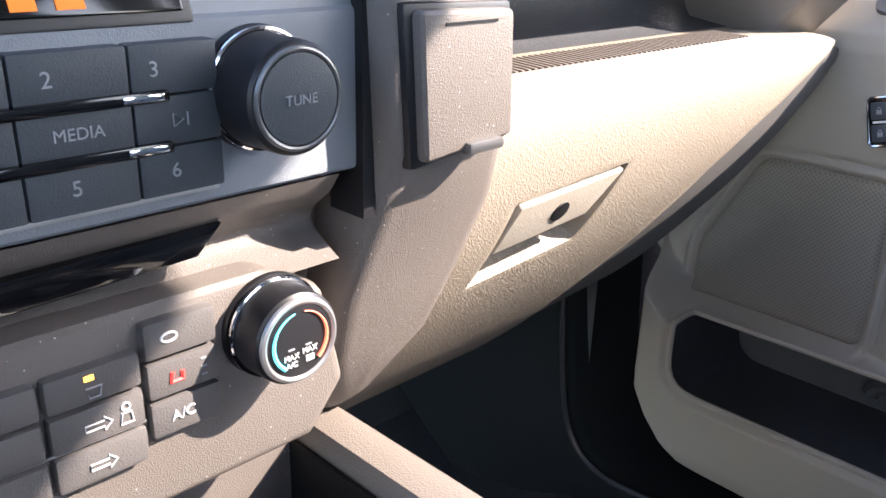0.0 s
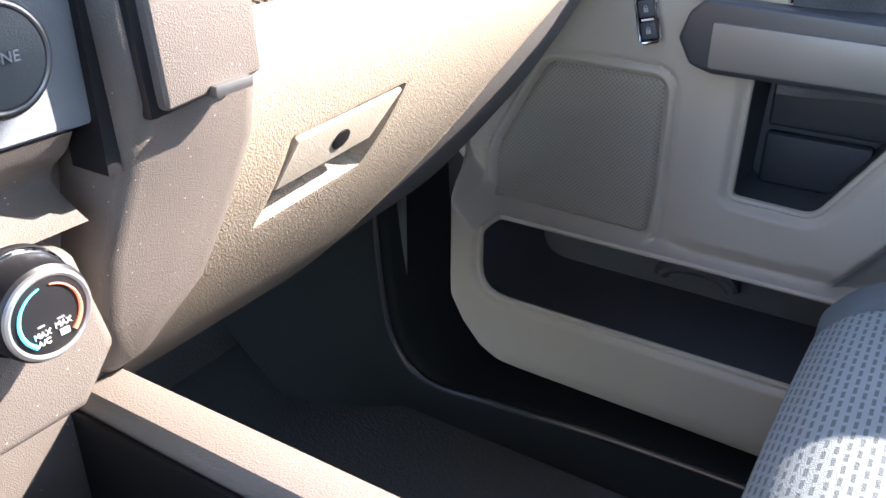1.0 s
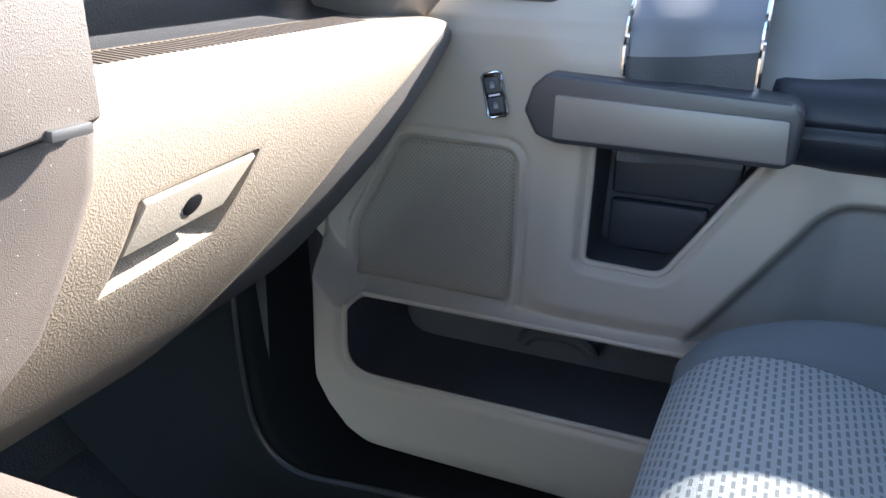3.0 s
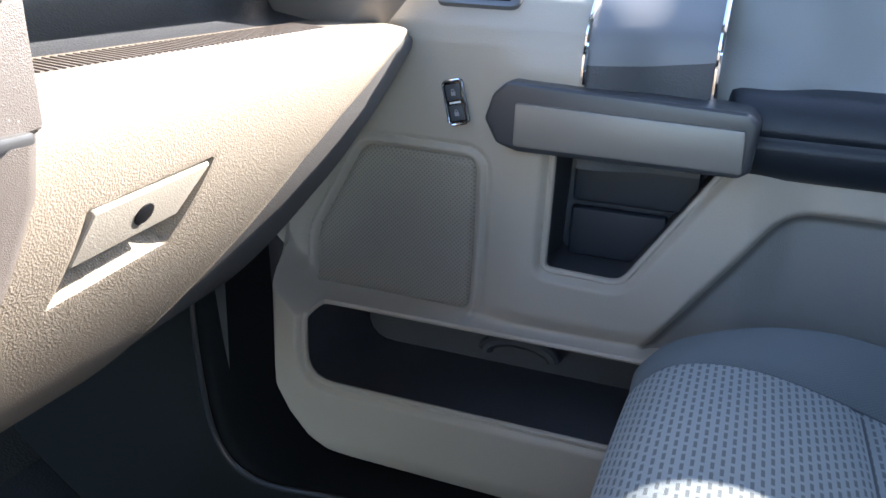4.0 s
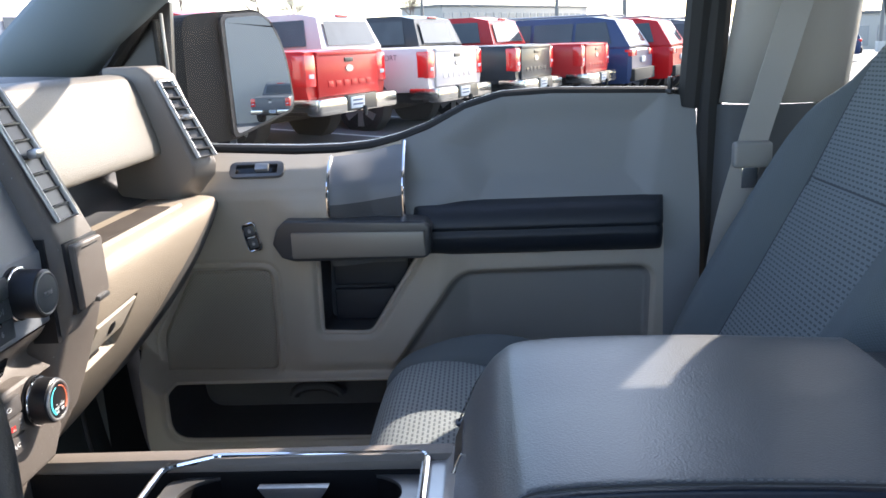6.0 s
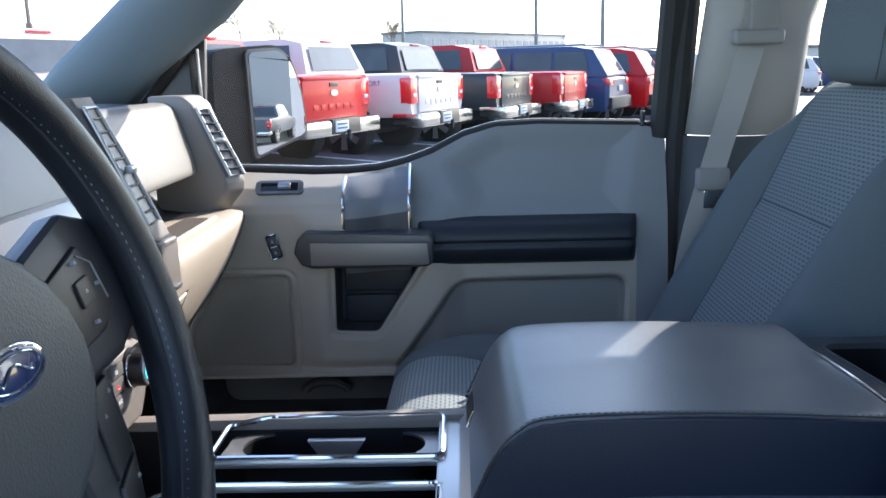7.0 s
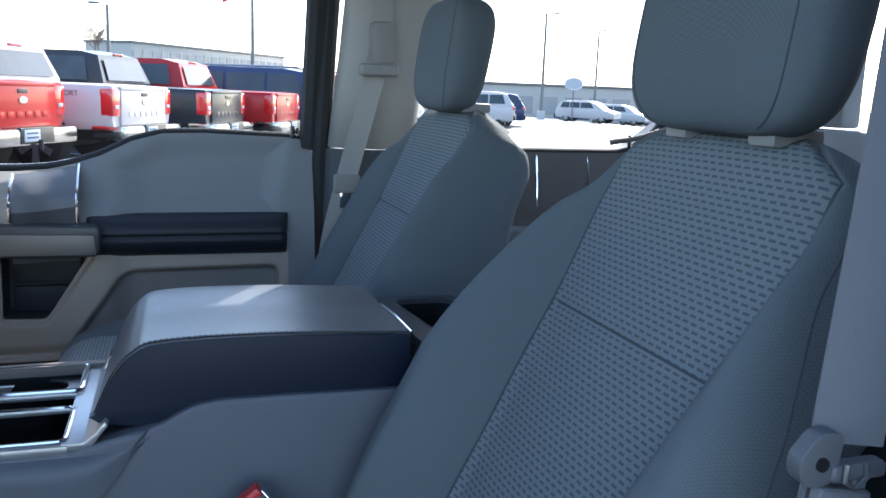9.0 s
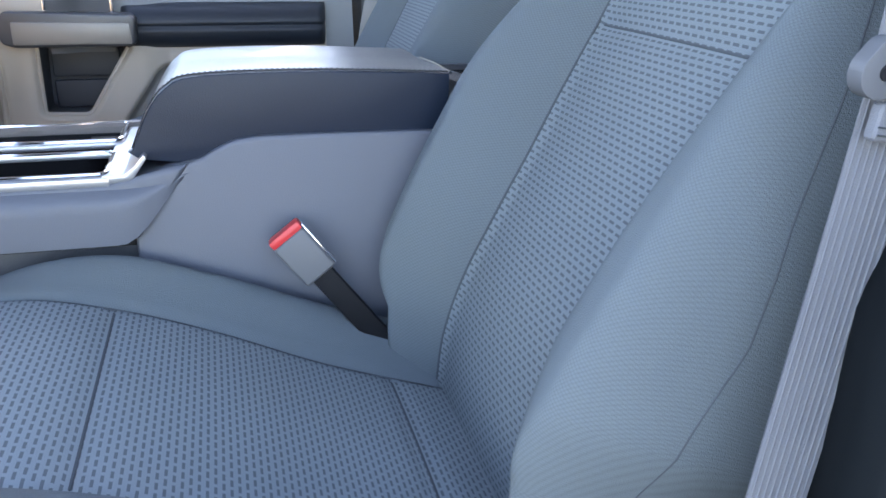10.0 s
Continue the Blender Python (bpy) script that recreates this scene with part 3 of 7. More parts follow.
    tube("division_bar", [(0.845, 0.028, 0.79), (0.82, 0.024, 1.02)], 0.008, SEAL, d, label="black quarter bar")
    tube("division_strip", [(0.838, 0.016, 0.79), (0.815, 0.012, 1.03)], 0.003, SILVER, d, label="bright run channel")
    tube("rear_frame", [(0.845, -0.898, 0.84), (0.81, -0.905, 1.10), (0.745, -0.91, 1.40)], 0.031, SEAL, d, label="black rear window frame")
    prism("corner_sail", [(0.02, 0.79), (0.0, 1.05), (0.06, 1.04), (0.24, 0.88), (0.24, 0.79)], "x", 0.832, 0.85, BLACK, d, bevel=0.004, label="black mirror sail panel")
    G = [[(0.862 - 0.105 * q ** 1.5, y, 0.79 + q * (0.62 - 0.35 * max(0, (y + 0.30) / 0.34) ** 1.5)) for q in np.linspace(0, 1, 8)] for y in np.linspace(0.02, -0.90, 16)]
    g = sheet("window_pane", G, GLASS, d, "clear side window glass")
    g.visible_shadow = False
    return d


passenger_door()


def rear_door():
    d = thing("rear_passenger_door", "closed rear truck door with dark upper panel and lock pin", "door")
    ys = np.linspace(-1.13, -2.1, 40)
    top = np.interp(-ys, [1.13, 1.20, 1.70, 1.76, 1.9, 2.1], [0.845, 0.838, 0.838, 0.85, 0.95, 1.1])
    P = [[(np.interp(z, [0.15, 0.62, 0.66, 0.70, 0.80, 0.9], [0.77, 0.77, 0.80, 0.80, 0.82, 0.835]), y, z) for z in np.linspace(0.15, t, 40)] for y, t in zip(ys, top)]
    P = np.array(P)
    sheet("door_panel", P, BROWN, d, "dark brown-grey door panel")
    rbox("armrest", (0.735, -1.95, 0.615), (0.80, -1.16, 0.655), GREYBEIGE, d, bevel=0.012, seg=3, label="grey armrest ledge")
    rbox("lower_recess", (0.752, -1.9, 0.36), (0.78, -1.2, 0.60), VINYL, d, bevel=0.012, label="dark lower insert")
    for y in (-1.465, -1.61):
        tube("bright_strip", [(0.803, y, 0.70), (0.81, y, 0.765), (0.826, y, 0.83)], 0.003, CHROME, d, sides=8, label="chrome strip")
    tube("window_seal", [(0.842, y, t) for y, t in zip(ys, top)], 0.010, SEAL, d)
    cylinder("lock_pin", 0.0045, 0.0045, 0.035, pose(0.835, -1.735, 0.868), BLACK, d, bevel=0.001, seg=12)
    prism("outer_skin", [(-1.13, 0.12), *zip(ys, top), (-2.1, 0.12)], "x", 0.885, 0.93, DARK, d, bevel=0.0)
    tube("window_frame", smooth_path([(0.84, -1.10, 0.84), (0.80, -1.115, 1.10), (0.742, -1.15, 1.345), (0.735, -1.25, 1.400), (0.735, -1.75, 1.39), (0.78, -1.93, 1.12), (0.83, -1.80, 0.87)], 6), 0.02, SEAL, d)
    tube("grab_strap", smooth_path([(0.80, -1.66, 0.868), (0.79, -1.75, 0.885), (0.775, -1.90, 0.935)], 6), 0.007, BROWN, d)
    G = [[(0.862 - 0.105 * q ** 1.5, y, 0.82 + q * 0.57) for q in np.linspace(0, 1, 8)] for y in np.linspace(-1.11, -1.98, 10)]
    g = sheet("window_pane", G, GLASS, d, "clear rear side glass")
    g.visible_shadow = False
    return d


rear_door()


# ---- pillars ----
def pillar_strip(name, rows, mat, label, kind="structure"):
    """A trim moulding lofted through rows of (point a, point b), bulging inward."""
    P = []
    for a, b, bulge in rows:
        a, b = np.array(a, float), np.array(b, float)
        P.append([a + (b - a) * q + np.array(bulge) * math.sin(math.pi * q) ** 0.6 for q in np.linspace(0, 1, 12)])
    ob = sheet(name, P, mat, label="")
    m = ob.modifiers.new("thick", "SOLIDIFY")
    m.thickness = 0.012
    return tagged(ob, label, "pillar trim", kind=kind)


pillar_strip("pillar_a_trim", [((0.80, 0.37, 0.90), (0.82, 0.18, 0.90), (-0.03, 0, 0.0)), ((0.78, 0.265, 1.0), (0.80, 0.085, 0.99), (-0.03, 0, 0)),
                               ((0.75, 0.11, 1.12), (0.79, -0.055, 1.09), (-0.03, 0, 0)), ((0.70, -0.10, 1.27), (0.755, -0.24, 1.26), (-0.03, 0, 0)),
                               ((0.62, -0.30, 1.43), (0.72, -0.46, 1.42), (-0.03, 0, 0))], APILLAR, "grey windshield pillar trim")
pillar_strip("pillar_b_upper_trim", [((0.81, -0.935, 0.845), (0.81, -1.125, 0.845), (-0.045, 0, 0)), ((0.79, -0.955, 1.05), (0.79, -1.14, 1.05), (-0.045, 0, 0)),
                                     ((0.745, -0.965, 1.25), (0.745, -1.188, 1.25), (-0.045, 0, 0)), ((0.71, -0.965, 1.42), (0.71, -1.208, 1.42), (-0.02, 0, 0))], PILLAR, "light grey upper centre pillar trim")
pillar_strip("pillar_b_lower_trim", [((0.80, -0.925, 0.13), (0.80, -1.13, 0.13), (-0.06, 0, 0)), ((0.80, -0.925, 0.5), (0.80, -1.13, 0.5), (-0.06, 0, 0)),
                                     ((0.81, -0.93, 0.842), (0.81, -1.125, 0.842), (-0.048, 0, 0))], LOWPILLAR, "darker grey lower centre pillar trim")
tagged(tube("trim_door_seal", [(0.815, -0.915, 0.15), (0.82, -0.915, 0.84), (0.80, -0.925, 1.08), (0.74, -0.935, 1.40)], 0.021, SEAL), "black door opening seal", "seal", kind="structure")
tagged(rbox("wall_cowl_side", (0.775, 0.168, 0.05), (0.93, 0.75, 0.90), DARK, bevel=0.01), "dark cowl side panel", "wall", kind="structure")
tagged(rbox("wall_sill", (0.80, -2.2, 0.02), (0.92, 0.7, 0.15), DARK, bevel=0.02), "dark door sill", "sill", kind="structure")
tagged(prism("wall_roof_rail", [(0.708, 1.318), (0.722, 1.318), (0.80, 1.42), (0.80, 1.53), (0.708, 1.53)], "y", -2.2, -0.44, HEADLINER, bevel=0.005), "pale roof rail over the doors", "roof rail", kind="structure")
# driver's side, seen only at its edge
pillar_strip("pillar_b_driver_trim", [((-0.84, -0.90, 0.13), (-0.52, -1.16, 0.13), (0.04, 0, 0)), ((-0.84, -0.93, 0.62), (-0.54, -1.16, 0.62), (0.05, 0, 0)), ((-0.82, -0.99, 0.82), (-0.74, -1.15, 0.82), (0.05, 0, 0)),
                                      ((-0.76, -1.0, 1.38), (-0.72, -1.16, 1.38), (0.05, 0, 0))], material("matt_black_pillar", (0.010, 0.012, 0.013), 0.85, specular=0.05), "dark centre pillar trim on the driver's side")
tagged(rbox("wall_rear_side", (-0.92, -2.25, 0.05), (-0.82, -1.0, 1.40), DARK, bevel=0.02), "closed rear side of the cab", "wall", kind="structure")

# ---- kick panel and sill plate by the passenger's feet ----
ridge = smooth_path([(0.69, 0.20, 0.52), (0.675, 0.182, 0.42), (0.665, 0.167, 0.30), (0.66, 0.143, 0.205), (0.66, 0.088, 0.160), (0.67, -0.03, 0.158), (0.69, -0.25, 0.155), (0.70, -0.85, 0.15)], 8)
KP = []
for x, y, z in ridge:
    w = float(ease(0.30, 0.17, z))
    KP.append([(x - 0.012 - 0.11 * w, y + 0.45 * (1 - w) + 0.06 * w, z * (1 - w) + 0.128 * w), (x - 0.012 - 0.02 * w, y + 0.10 * (1 - w) + 0.02 * w, z - 0.016 * w), (x - 0.006, y + 0.012, z - 0.005), (x - 0.001, y + 0.003, z - 0.001),
               (x + 0.004, y - 0.003, z + 0.002), (x + 0.014, y - 0.010, z + 0.003), (x + 0.13, y - 0.03, z)])
kp = sheet("trim_kick_panel", KP, material("satin_black_plastic", (0.018, 0.021, 0.022), 0.8, blotch=0.15, specular=0.05))
tagged(tube("trim_kick_edge", [(x - 0.002, y + 0.001, z) for x, y, z in ridge], 0.0045, material("glossy_black_edge", (0.035, 0.038, 0.042), 0.16, blotch=0.1, specular=0.8), sides=10), "glossy rounded edge of the kick panel", "trim", kind="structure")
tagged(kp, "dark moulded kick panel and sill plate", "trim panel", kind="structure")
tagged(sheet("trim_kick_side", [[(0.70, y, z) for z in np.linspace(0.13, 0.62, 4)] for y in np.linspace(0.15, 0.66, 4)], CARPET), "black side of the footwell", "trim panel", kind="structure")


# ---- dashboard ----
def dashboard():
    d = thing("dashboard", "two-tone tan and charcoal truck dashboard", "dashboard")
    # lower tan face with the glovebox latch pressed into it
    prof = smooth_path([(0, 0.085, 0.730), (0, -0.02, 0.732), (0, -0.066, 0.731), (0, -0.084, 0.722), (0, -0.088, 0.700), (0, -0.080, 0.662), (0, -0.062, 0.620),
                        (0, -0.032, 0.572), (0, 0.015, 0.513), (0, 0.065, 0.458), (0, 0.115, 0.416), (0, 0.155, 0.402), (0, 0.24, 0.41)], 20)[:, 1:]
    seg = np.r_[0, np.cumsum(np.hypot(*np.diff(prof, axis=0).T))]
    xs = np.r_[np.linspace(0.15, 0.70, 220), 0.715, 0.728, 0.736, 0.740]
    drop = np.r_[np.zeros(220), 0.0004, 0.0012, 0.0026, 0.005]
    tn = np.gradient(prof, axis=0)
    tn /= np.linalg.norm(tn, axis=1)[:, None]
    nrm = np.c_[tn[:, 1], -tn[:, 0]]
    if nrm[0, 1] < 0:
        nrm = -nrm
    # the face narrows downwards to a sharp slanting edge; its underside runs on, coloured dark for shade
    wide = 0.988 - np.interp(-prof[:, 1], [-0.722, -0.70, -0.66, -0.62, -0.55, -0.46], [0.0, 0.050, 0.115, 0.160, 0.195, 0.205]) * (seg > 0.08)
    edge = np.where(seg > 0.10, np.interp(-prof[:, 1], [-0.728, -0.722, -0.707, -0.692, -0.66, -0.629, -0.592, -0.554, -0.518, -0.46, -0.40], [0.732, 0.708, 0.668, 0.636, 0.574, 0.530, 0.502, 0.482, 0.466, 0.442, 0.42]), 0.733)
    pull = (edge - 0.15) / 0.59
    X = 0.15 + (np.repeat(xs[:, None], len(prof), 1) - 0.15) * pull[None]
    S = np.repeat(seg[None], len(xs), 0)
    s_at = lambda z: float(np.interp(-z, -prof[60:, 1], seg[60:]))
    well = [(0.250, s_at(0.660)), (0.372, s_at(0.667)), (0.347, s_at(0.606)), (0.241, s_at(0.594))]
    sd = inside(well, X, S)
    e = 1e-5
    gx_, gs_ = (inside(well, X + e, S) - sd) / e, (inside(well, X, S + e) - sd) / e
    near = np.abs(sd) < 0.0016
    X, S = np.where(near, X - sd * gx_, X), np.where(near, S - sd * gs_, S)
    D = -0.026 * ease(-0.0002, 0.0022, inside(well, X, S)) - drop[:, None]
    at = lambda col: np.interp(S, seg, col)
    P = np.stack([X, at(prof[:, 0]) + at(nrm[:, 0]) * D, at(prof[:, 1]) + at(nrm[:, 1]) * D], -1)
    sheet("glovebox_face", P, BEIGE, d, "tan grained glovebox face", flip=True, crease=0.7)
    under, un, w0 = prof[56:], nrm[56:], np.array([0.15 + 0.59 * p for p in pull[56:]])
    w1 = np.array([0.15 + 0.592 * w + 0.026 for w in wide[56:]])
    w1 = np.maximum(w1, w0 + 0.002)
    U = [[(a + (b - a) * q, p[0] - n[0] * (0.004 + 0.010 * q), p[1] - n[1] * (0.004 + 0.010 * q) - 0.003 * q) for p, n, a, b in zip(under, un, w0 - 0.001, w1)] for q in np.linspace(0, 1, 10)]
    # dark tone stands for the unlit underside of the tan face
    sheet("under_panel", U, material("shaded_beige_plastic", (0.12, 0.116, 0.112), 0.6, grain=0.3, size=600), d, "panel under the glovebox, darkened for its shade", flip=True)
    # latch flap with a key hole
    a, b = np.array((-0.081, 0.658)), np.array((-0.063, 0.622))
    u = (b - a) / np.linalg.norm(b - a)
    out = np.array((u[1], -u[0]))
    if out[0] > 0:
        out = -out
    bm = bmesh.new()
    quad = [(0.2535, a), (0.3665, a + (0.0, 0.005)), (0.3455, b + (-0.002, 0.007)), (0.2465, b)]
    front = [bm.verts.new((x, *(p + out * 0.0005))) for x, p in quad]
    back = [bm.verts.new((x, *(p - out * 0.010))) for x, p in quad]
    bm.faces.new(front)
    bm.faces.new(back[::-1])
    for k in range(4):
        bm.faces.new((front[k], back[k], back[(k + 1) % 4], front[(k + 1) % 4]))
    bmesh.ops.recalc_face_normals(bm, faces=bm.faces[:])
    bmesh.ops.bevel(bm, geom=bm.edges[:], offset=0.0025, segments=3, profile=0.6, affect="EDGES")
    latch = part("glovebox_latch", bm, BEIGE_S, d, "tan latch flap")
    mid = (a + b) / 2 + np.array((0.0, 0.003)) + out * 0.0015
    axis = Vector((0, out[0], out[1]))
    km = Matrix.Translation((0.304, mid[0], mid[1])) @ axis.to_track_quat("Z", "Y").to_matrix().to_4x4()
    cylinder("lock_cylinder", 0.0085, 0.0085, 0.0012, km, BLACK, latch, bevel=0.001, seg=24, label="dark key lock")
    # ledge mat with ribs
    rbox("ledge_mat", (0.20, -0.052, 0.730), (0.60, -0.004, 0.7335), DARK, d, bevel=0.001, label="dark ribbed ledge mat")
    bm = bmesh.new()
    for k in range(60):
        x = 0.205 + k * 0.0066
        vs = [bm.verts.new(q) for q in ((x, -0.049, 0.7336), (x + 0.0028, -0.049, 0.7336), (x + 0.0128, -0.007, 0.7336), (x + 0.010, -0.007, 0.7336))]
        top = [bm.verts.new((v.co.x, v.co.y, 0.7362)) for v in vs]
        bm.faces.new(top)
        for j in range(4):
            bm.faces.new((vs[j], vs[(j + 1) % 4], top[(j + 1) % 4], top[j]))
    bmesh.ops.recalc_face_normals(bm, faces=bm.faces[:])
    part("mat_ribs", bm, TAUPE, d, "fine diagonal ribs")
    rbox("ledge_lip", (0.19, -0.060, 0.729), (0.62, -0.053, 0.737), BEIGE_S, d, bevel=0.003)
    # dark hollow above the ledge
    sheet("hollow", [[(x, y, z) for y, z in ((0.02, 0.731), (0.065, 0.738), (0.085, 0.765), (0.085, 0.80), (0.012, 0.812))] for x in np.linspace(0.12, 0.735, 8)], DARK, d, "charcoal hollow above the ledge", flip=True)
    # upper padded panel
    pad = smooth_path([(0, 0.02, 0.806), (0, 0.002, 0.802), (0, -0.008, 0.812), (0, 0.004, 0.86), (0, 0.022, 0.915), (0, 0.036, 0.930), (0, 0.06, 0.934)], 6)
    sheet("upper_pad", [[(x, p[1] - 0.004 * min(1, 20 * (0.693 - x)), p[2]) for p in pad] for x in np.linspace(0.17, 0.693, 20)], PADGREY, d, "grey-tan padded upper dash panel", flip=True)
    # top of the dash, charcoal, to the windshield
    sheet("dash_top", [[(x, y, z - 0.02 * (x / 0.8) ** 2) for y, z in ((0.034, 0.926), (0.06, 0.940), (0.12, 0.948), (0.30, 0.95), (0.50, 0.93), (0.70, 0.90))] for x in np.linspace(-0.80, 0.80, 20)], DARK, d, "charcoal dash top")
    # end vent
    dark_frame = [(0.05, 0.945), (-0.012, 0.945), (-0.03, 0.93), (-0.085, 0.785), (-0.082, 0.765), (-0.045, 0.722), (0.05, 0.722)]
    prism("vent_housing", [(y, z) for y, z in dark_frame], "x", 0.692, 0.738, VENTTAN, d, bevel=0.007, seg=3, label="tan-grey end vent housing")
    v0, v1 = np.array((-0.032, 0.922)), np.array((-0.083, 0.795))
    ax = (v1 - v0) / np.linalg.norm(v1 - v0)
    o = np.array((ax[1], -ax[0]))
    ring = [(0.697, *(v0 + ax * 0.004 + o * 0.004)), (0.722, *(v0 + ax * 0.004 + o * 0.004)), (0.732, *(v1 + o * 0.004)), (0.700, *(v1 + o * 0.004))]
    tube("vent_bezel", smooth_path(ring + ring[:1], 1), 0.0028, SILVER, d, sides=8, label="silver vent bezel")
    bm = bmesh.new()
    quad = [(0.697, v0), (0.722, v0), (0.732, v1), (0.700, v1)]
    bm.faces.new([bm.verts.new((x, *(p + o * 0.0015))) for x, p in quad])
    part("vent_back", bm, BLACK, d, "black vent opening")
    for k in range(7):
        p = v0 + (v1 - v0) * (k + 0.8) / 7.6 + o * 0.004
        xo = 0.006 * (k + 0.8) / 7.6
        rbox("vane", (0.698 + xo * 0.5, p[0] - 0.004, p[1] - 0.0014), (0.722 + xo * 1.5, p[0] + 0.004, p[1] + 0.0014), SILVER if k == 3 else VANE, d, bevel=0.0008)
    pk = v0 + (v1 - v0) * 0.5 + o * 0.008
    rbox("vane_knob", (0.705, pk[0] - 0.006, pk[1] - 0.004), (0.716, pk[0] + 0.004, pk[1] + 0.005), SILVER, d, bevel=0.003)
    toward = Matrix(((1, 0, 0, 0), (-0.55, 1, 0, 0.55 * 0.738), (0, 0, 1, 0), (0, 0, 0, 1)))
    for ob in [o for o in d.children if o.name.split(".")[0] in ("vent_housing", "vent_bezel", "vent_back", "vane", "vane_knob")]:
        ob.data.transform(toward)
    # driver's side of the dash, plain
    rbox("driver_side", (-0.80, 0.02, 0.45), (-0.26, 0.20, 0.92), DARK, d, bevel=0.03, seg=4, label="charcoal driver's side of the dash")
    # knee bolster and column shroud
    rbox("column_shroud", (-0.53, -0.20, 0.73), (-0.41, 0.06, 0.84), DARK, d, bevel=0.03, seg=4)
    return d


dash = dashboard()


# ---- centre stack: radio and climate panels between two fins ----
def centre_stack():
    d = thing("centre_stack", "brown-grey centre stack with radio and climate controls", "control panel")
    rbox("stack_body", (-0.24, -0.085, 0.50), (0.098, 0.20, 0.80), BROWN, d, bevel=0.01)
    rbox("radio_face", (-0.22, -0.1195, 0.722), (0.092, -0.08, 0.792), RADIO, d, bevel=0.004, seg=3, label="radio face, blue-grey with sky reflection in its colour")
    prism("upper_face", [(-0.1195, 0.786), (-0.062, 0.945), (-0.03, 0.955), (0.12, 0.955), (0.12, 0.786)], "x", -0.24, 0.094, RADIO, d, bevel=0.004, seg=2, label="upper face leaning forward, blue-grey for reflected sky")
    back = Matrix.Translation((0, -0.1195, 0.787)) @ Matrix.Rotation(radians(-20), 4, "X")
    fr = rbox("display_frame", (-0.20, -0.002, 0.002), (0.017, 0.002, 0.080), BLACK, d, bevel=0.0018, label="black display surround")
    scr = rbox("display", (-0.192, -0.0032, 0.006), (0.013, 0.001, 0.075), GLOSSBLACK, d, bevel=0.001, label="dark glossy display")
    amber = glow("amber_segments", (0.9, 0.20, 0.02), 0.10)
    pale = glow("pale_segments", (0.6, 0.7, 0.75), 0.06)
    for x0, x1, m in ((-0.068, -0.056, pale), (-0.044, -0.036, amber), (-0.030, -0.021, amber)):
        rbox("display_mark", (x0, -0.0038, 0.008), (x1, -0.0031, 0.0125), m, scr, bevel=0.0).data.transform(back)
    fr.data.transform(back)
    scr.data.transform(back)
    # preset buttons in three rows
    def key(lo, hi, word, size, mark=None):
        k = rbox("radio_button", (lo[0] - 0.0007, -0.1265, lo[1] - 0.0007), (hi[0] + 0.0007, -0.116, hi[1] + 0.0007), BUTTON, d, bevel=0.0012)
        if word:
            text("printed_label", word, pose((lo[0] + hi[0]) / 2 + ((-0.008 if word in "23" else -0.003) if word.isdigit() else 0), -0.1267, (lo[1] + hi[1]) / 2, 90), size, mark or DIM_MARK, k)
        return k

    zs = [(0.7675, 0.7835), (0.7495, 0.7655), (0.7315, 0.7475)]
    cols = [(-0.121, -0.087), (-0.085, -0.051), (-0.049, -0.013), (-0.011, 0.020)]
    words = [["", "", "2", "3"], ["", "", "MEDIA", ""], ["", "", "5", "6"]]
    for r, (z0, z1) in enumerate(zs):
        for c, (x0, x1) in enumerate(cols):
            k = key((x0, z0), (x1, z1), words[r][c], 0.0058 if words[r][c] == "MEDIA" else 0.0075)
            if r == 1 and c == 3:
                for dx in (-0.003,):
                    tube("skip_mark", [(0.005 + dx, -0.1267, 0.7600), (0.005 + dx, -0.1267, 0.7552), (0.009 + dx, -0.1267, 0.7576)], 0.00035, DIM_MARK, k, sides=5, closed=True)
                tube("skip_mark", [(0.0075, -0.1267, 0.7600), (0.0075, -0.1267, 0.7552)], 0.00035, DIM_MARK, k, sides=5)
    for z in (0.7665, 0.7485):
        rbox("button_rail", (-0.13, -0.1285, z - 0.0022), (0.001, -0.118, z + 0.0022), GLOSSBLACK, d, bevel=0.0015, label="gloss black rail")
        rbox("rail_end", (-0.016, -0.1288, z - 0.0014), (-0.001, -0.1262, z + 0.0014), CHROME, d, bevel=0.001)
    rbox("lower_strip", (-0.13, -0.1235, 0.7285), (0.020, -0.118, 0.7305), SILVER, d, bevel=0.0008)

    def knob(name, x, y, z, r, depth, label, face):
        face_to = Matrix.Rotation(radians(90), 4, "X")
        base = Matrix.Translation((x, y, z)) @ face_to
        k = cylinder(name, r * 1.02, r * 0.98, depth, base @ Matrix.Translation((0, 0, depth / 2)), BLACK, d, bevel=0.003, seg=56, label=label, bseg=3)
        cylinder("knob_seat", r * 1.13, r * 1.10, 0.003, base @ Matrix.Translation((0, 0, 0.0012)), BLACK, k, bevel=0.001, seg=48)
        ringm = [(x + r * 1.05 * math.cos(t), y - 0.005, z + r * 1.05 * math.sin(t)) for t in np.linspace(0, 2 * math.pi, 56, endpoint=False)]
        tube("bright_ring", ringm, 0.0011, CHROME, k, sides=8, closed=True, label="chrome ring")
        ringf = [(x + r * 0.84 * math.cos(t), y - depth - 0.0002, z + r * 0.84 * math.sin(t)) for t in np.linspace(0, 2 * math.pi, 56, endpoint=False)]
        tube("face_ring", ringf, 0.0011 if face else 0.0016, SATIN if face else SILVER, k, sides=8, closed=True)
        cylinder("knob_face", r * 0.78, r * 0.78, 0.002, base @ Matrix.Translation((0, 0, depth + 0.0001)), BUTTON if face else BLACK, k, bevel=0.0006, seg=48)
        return k

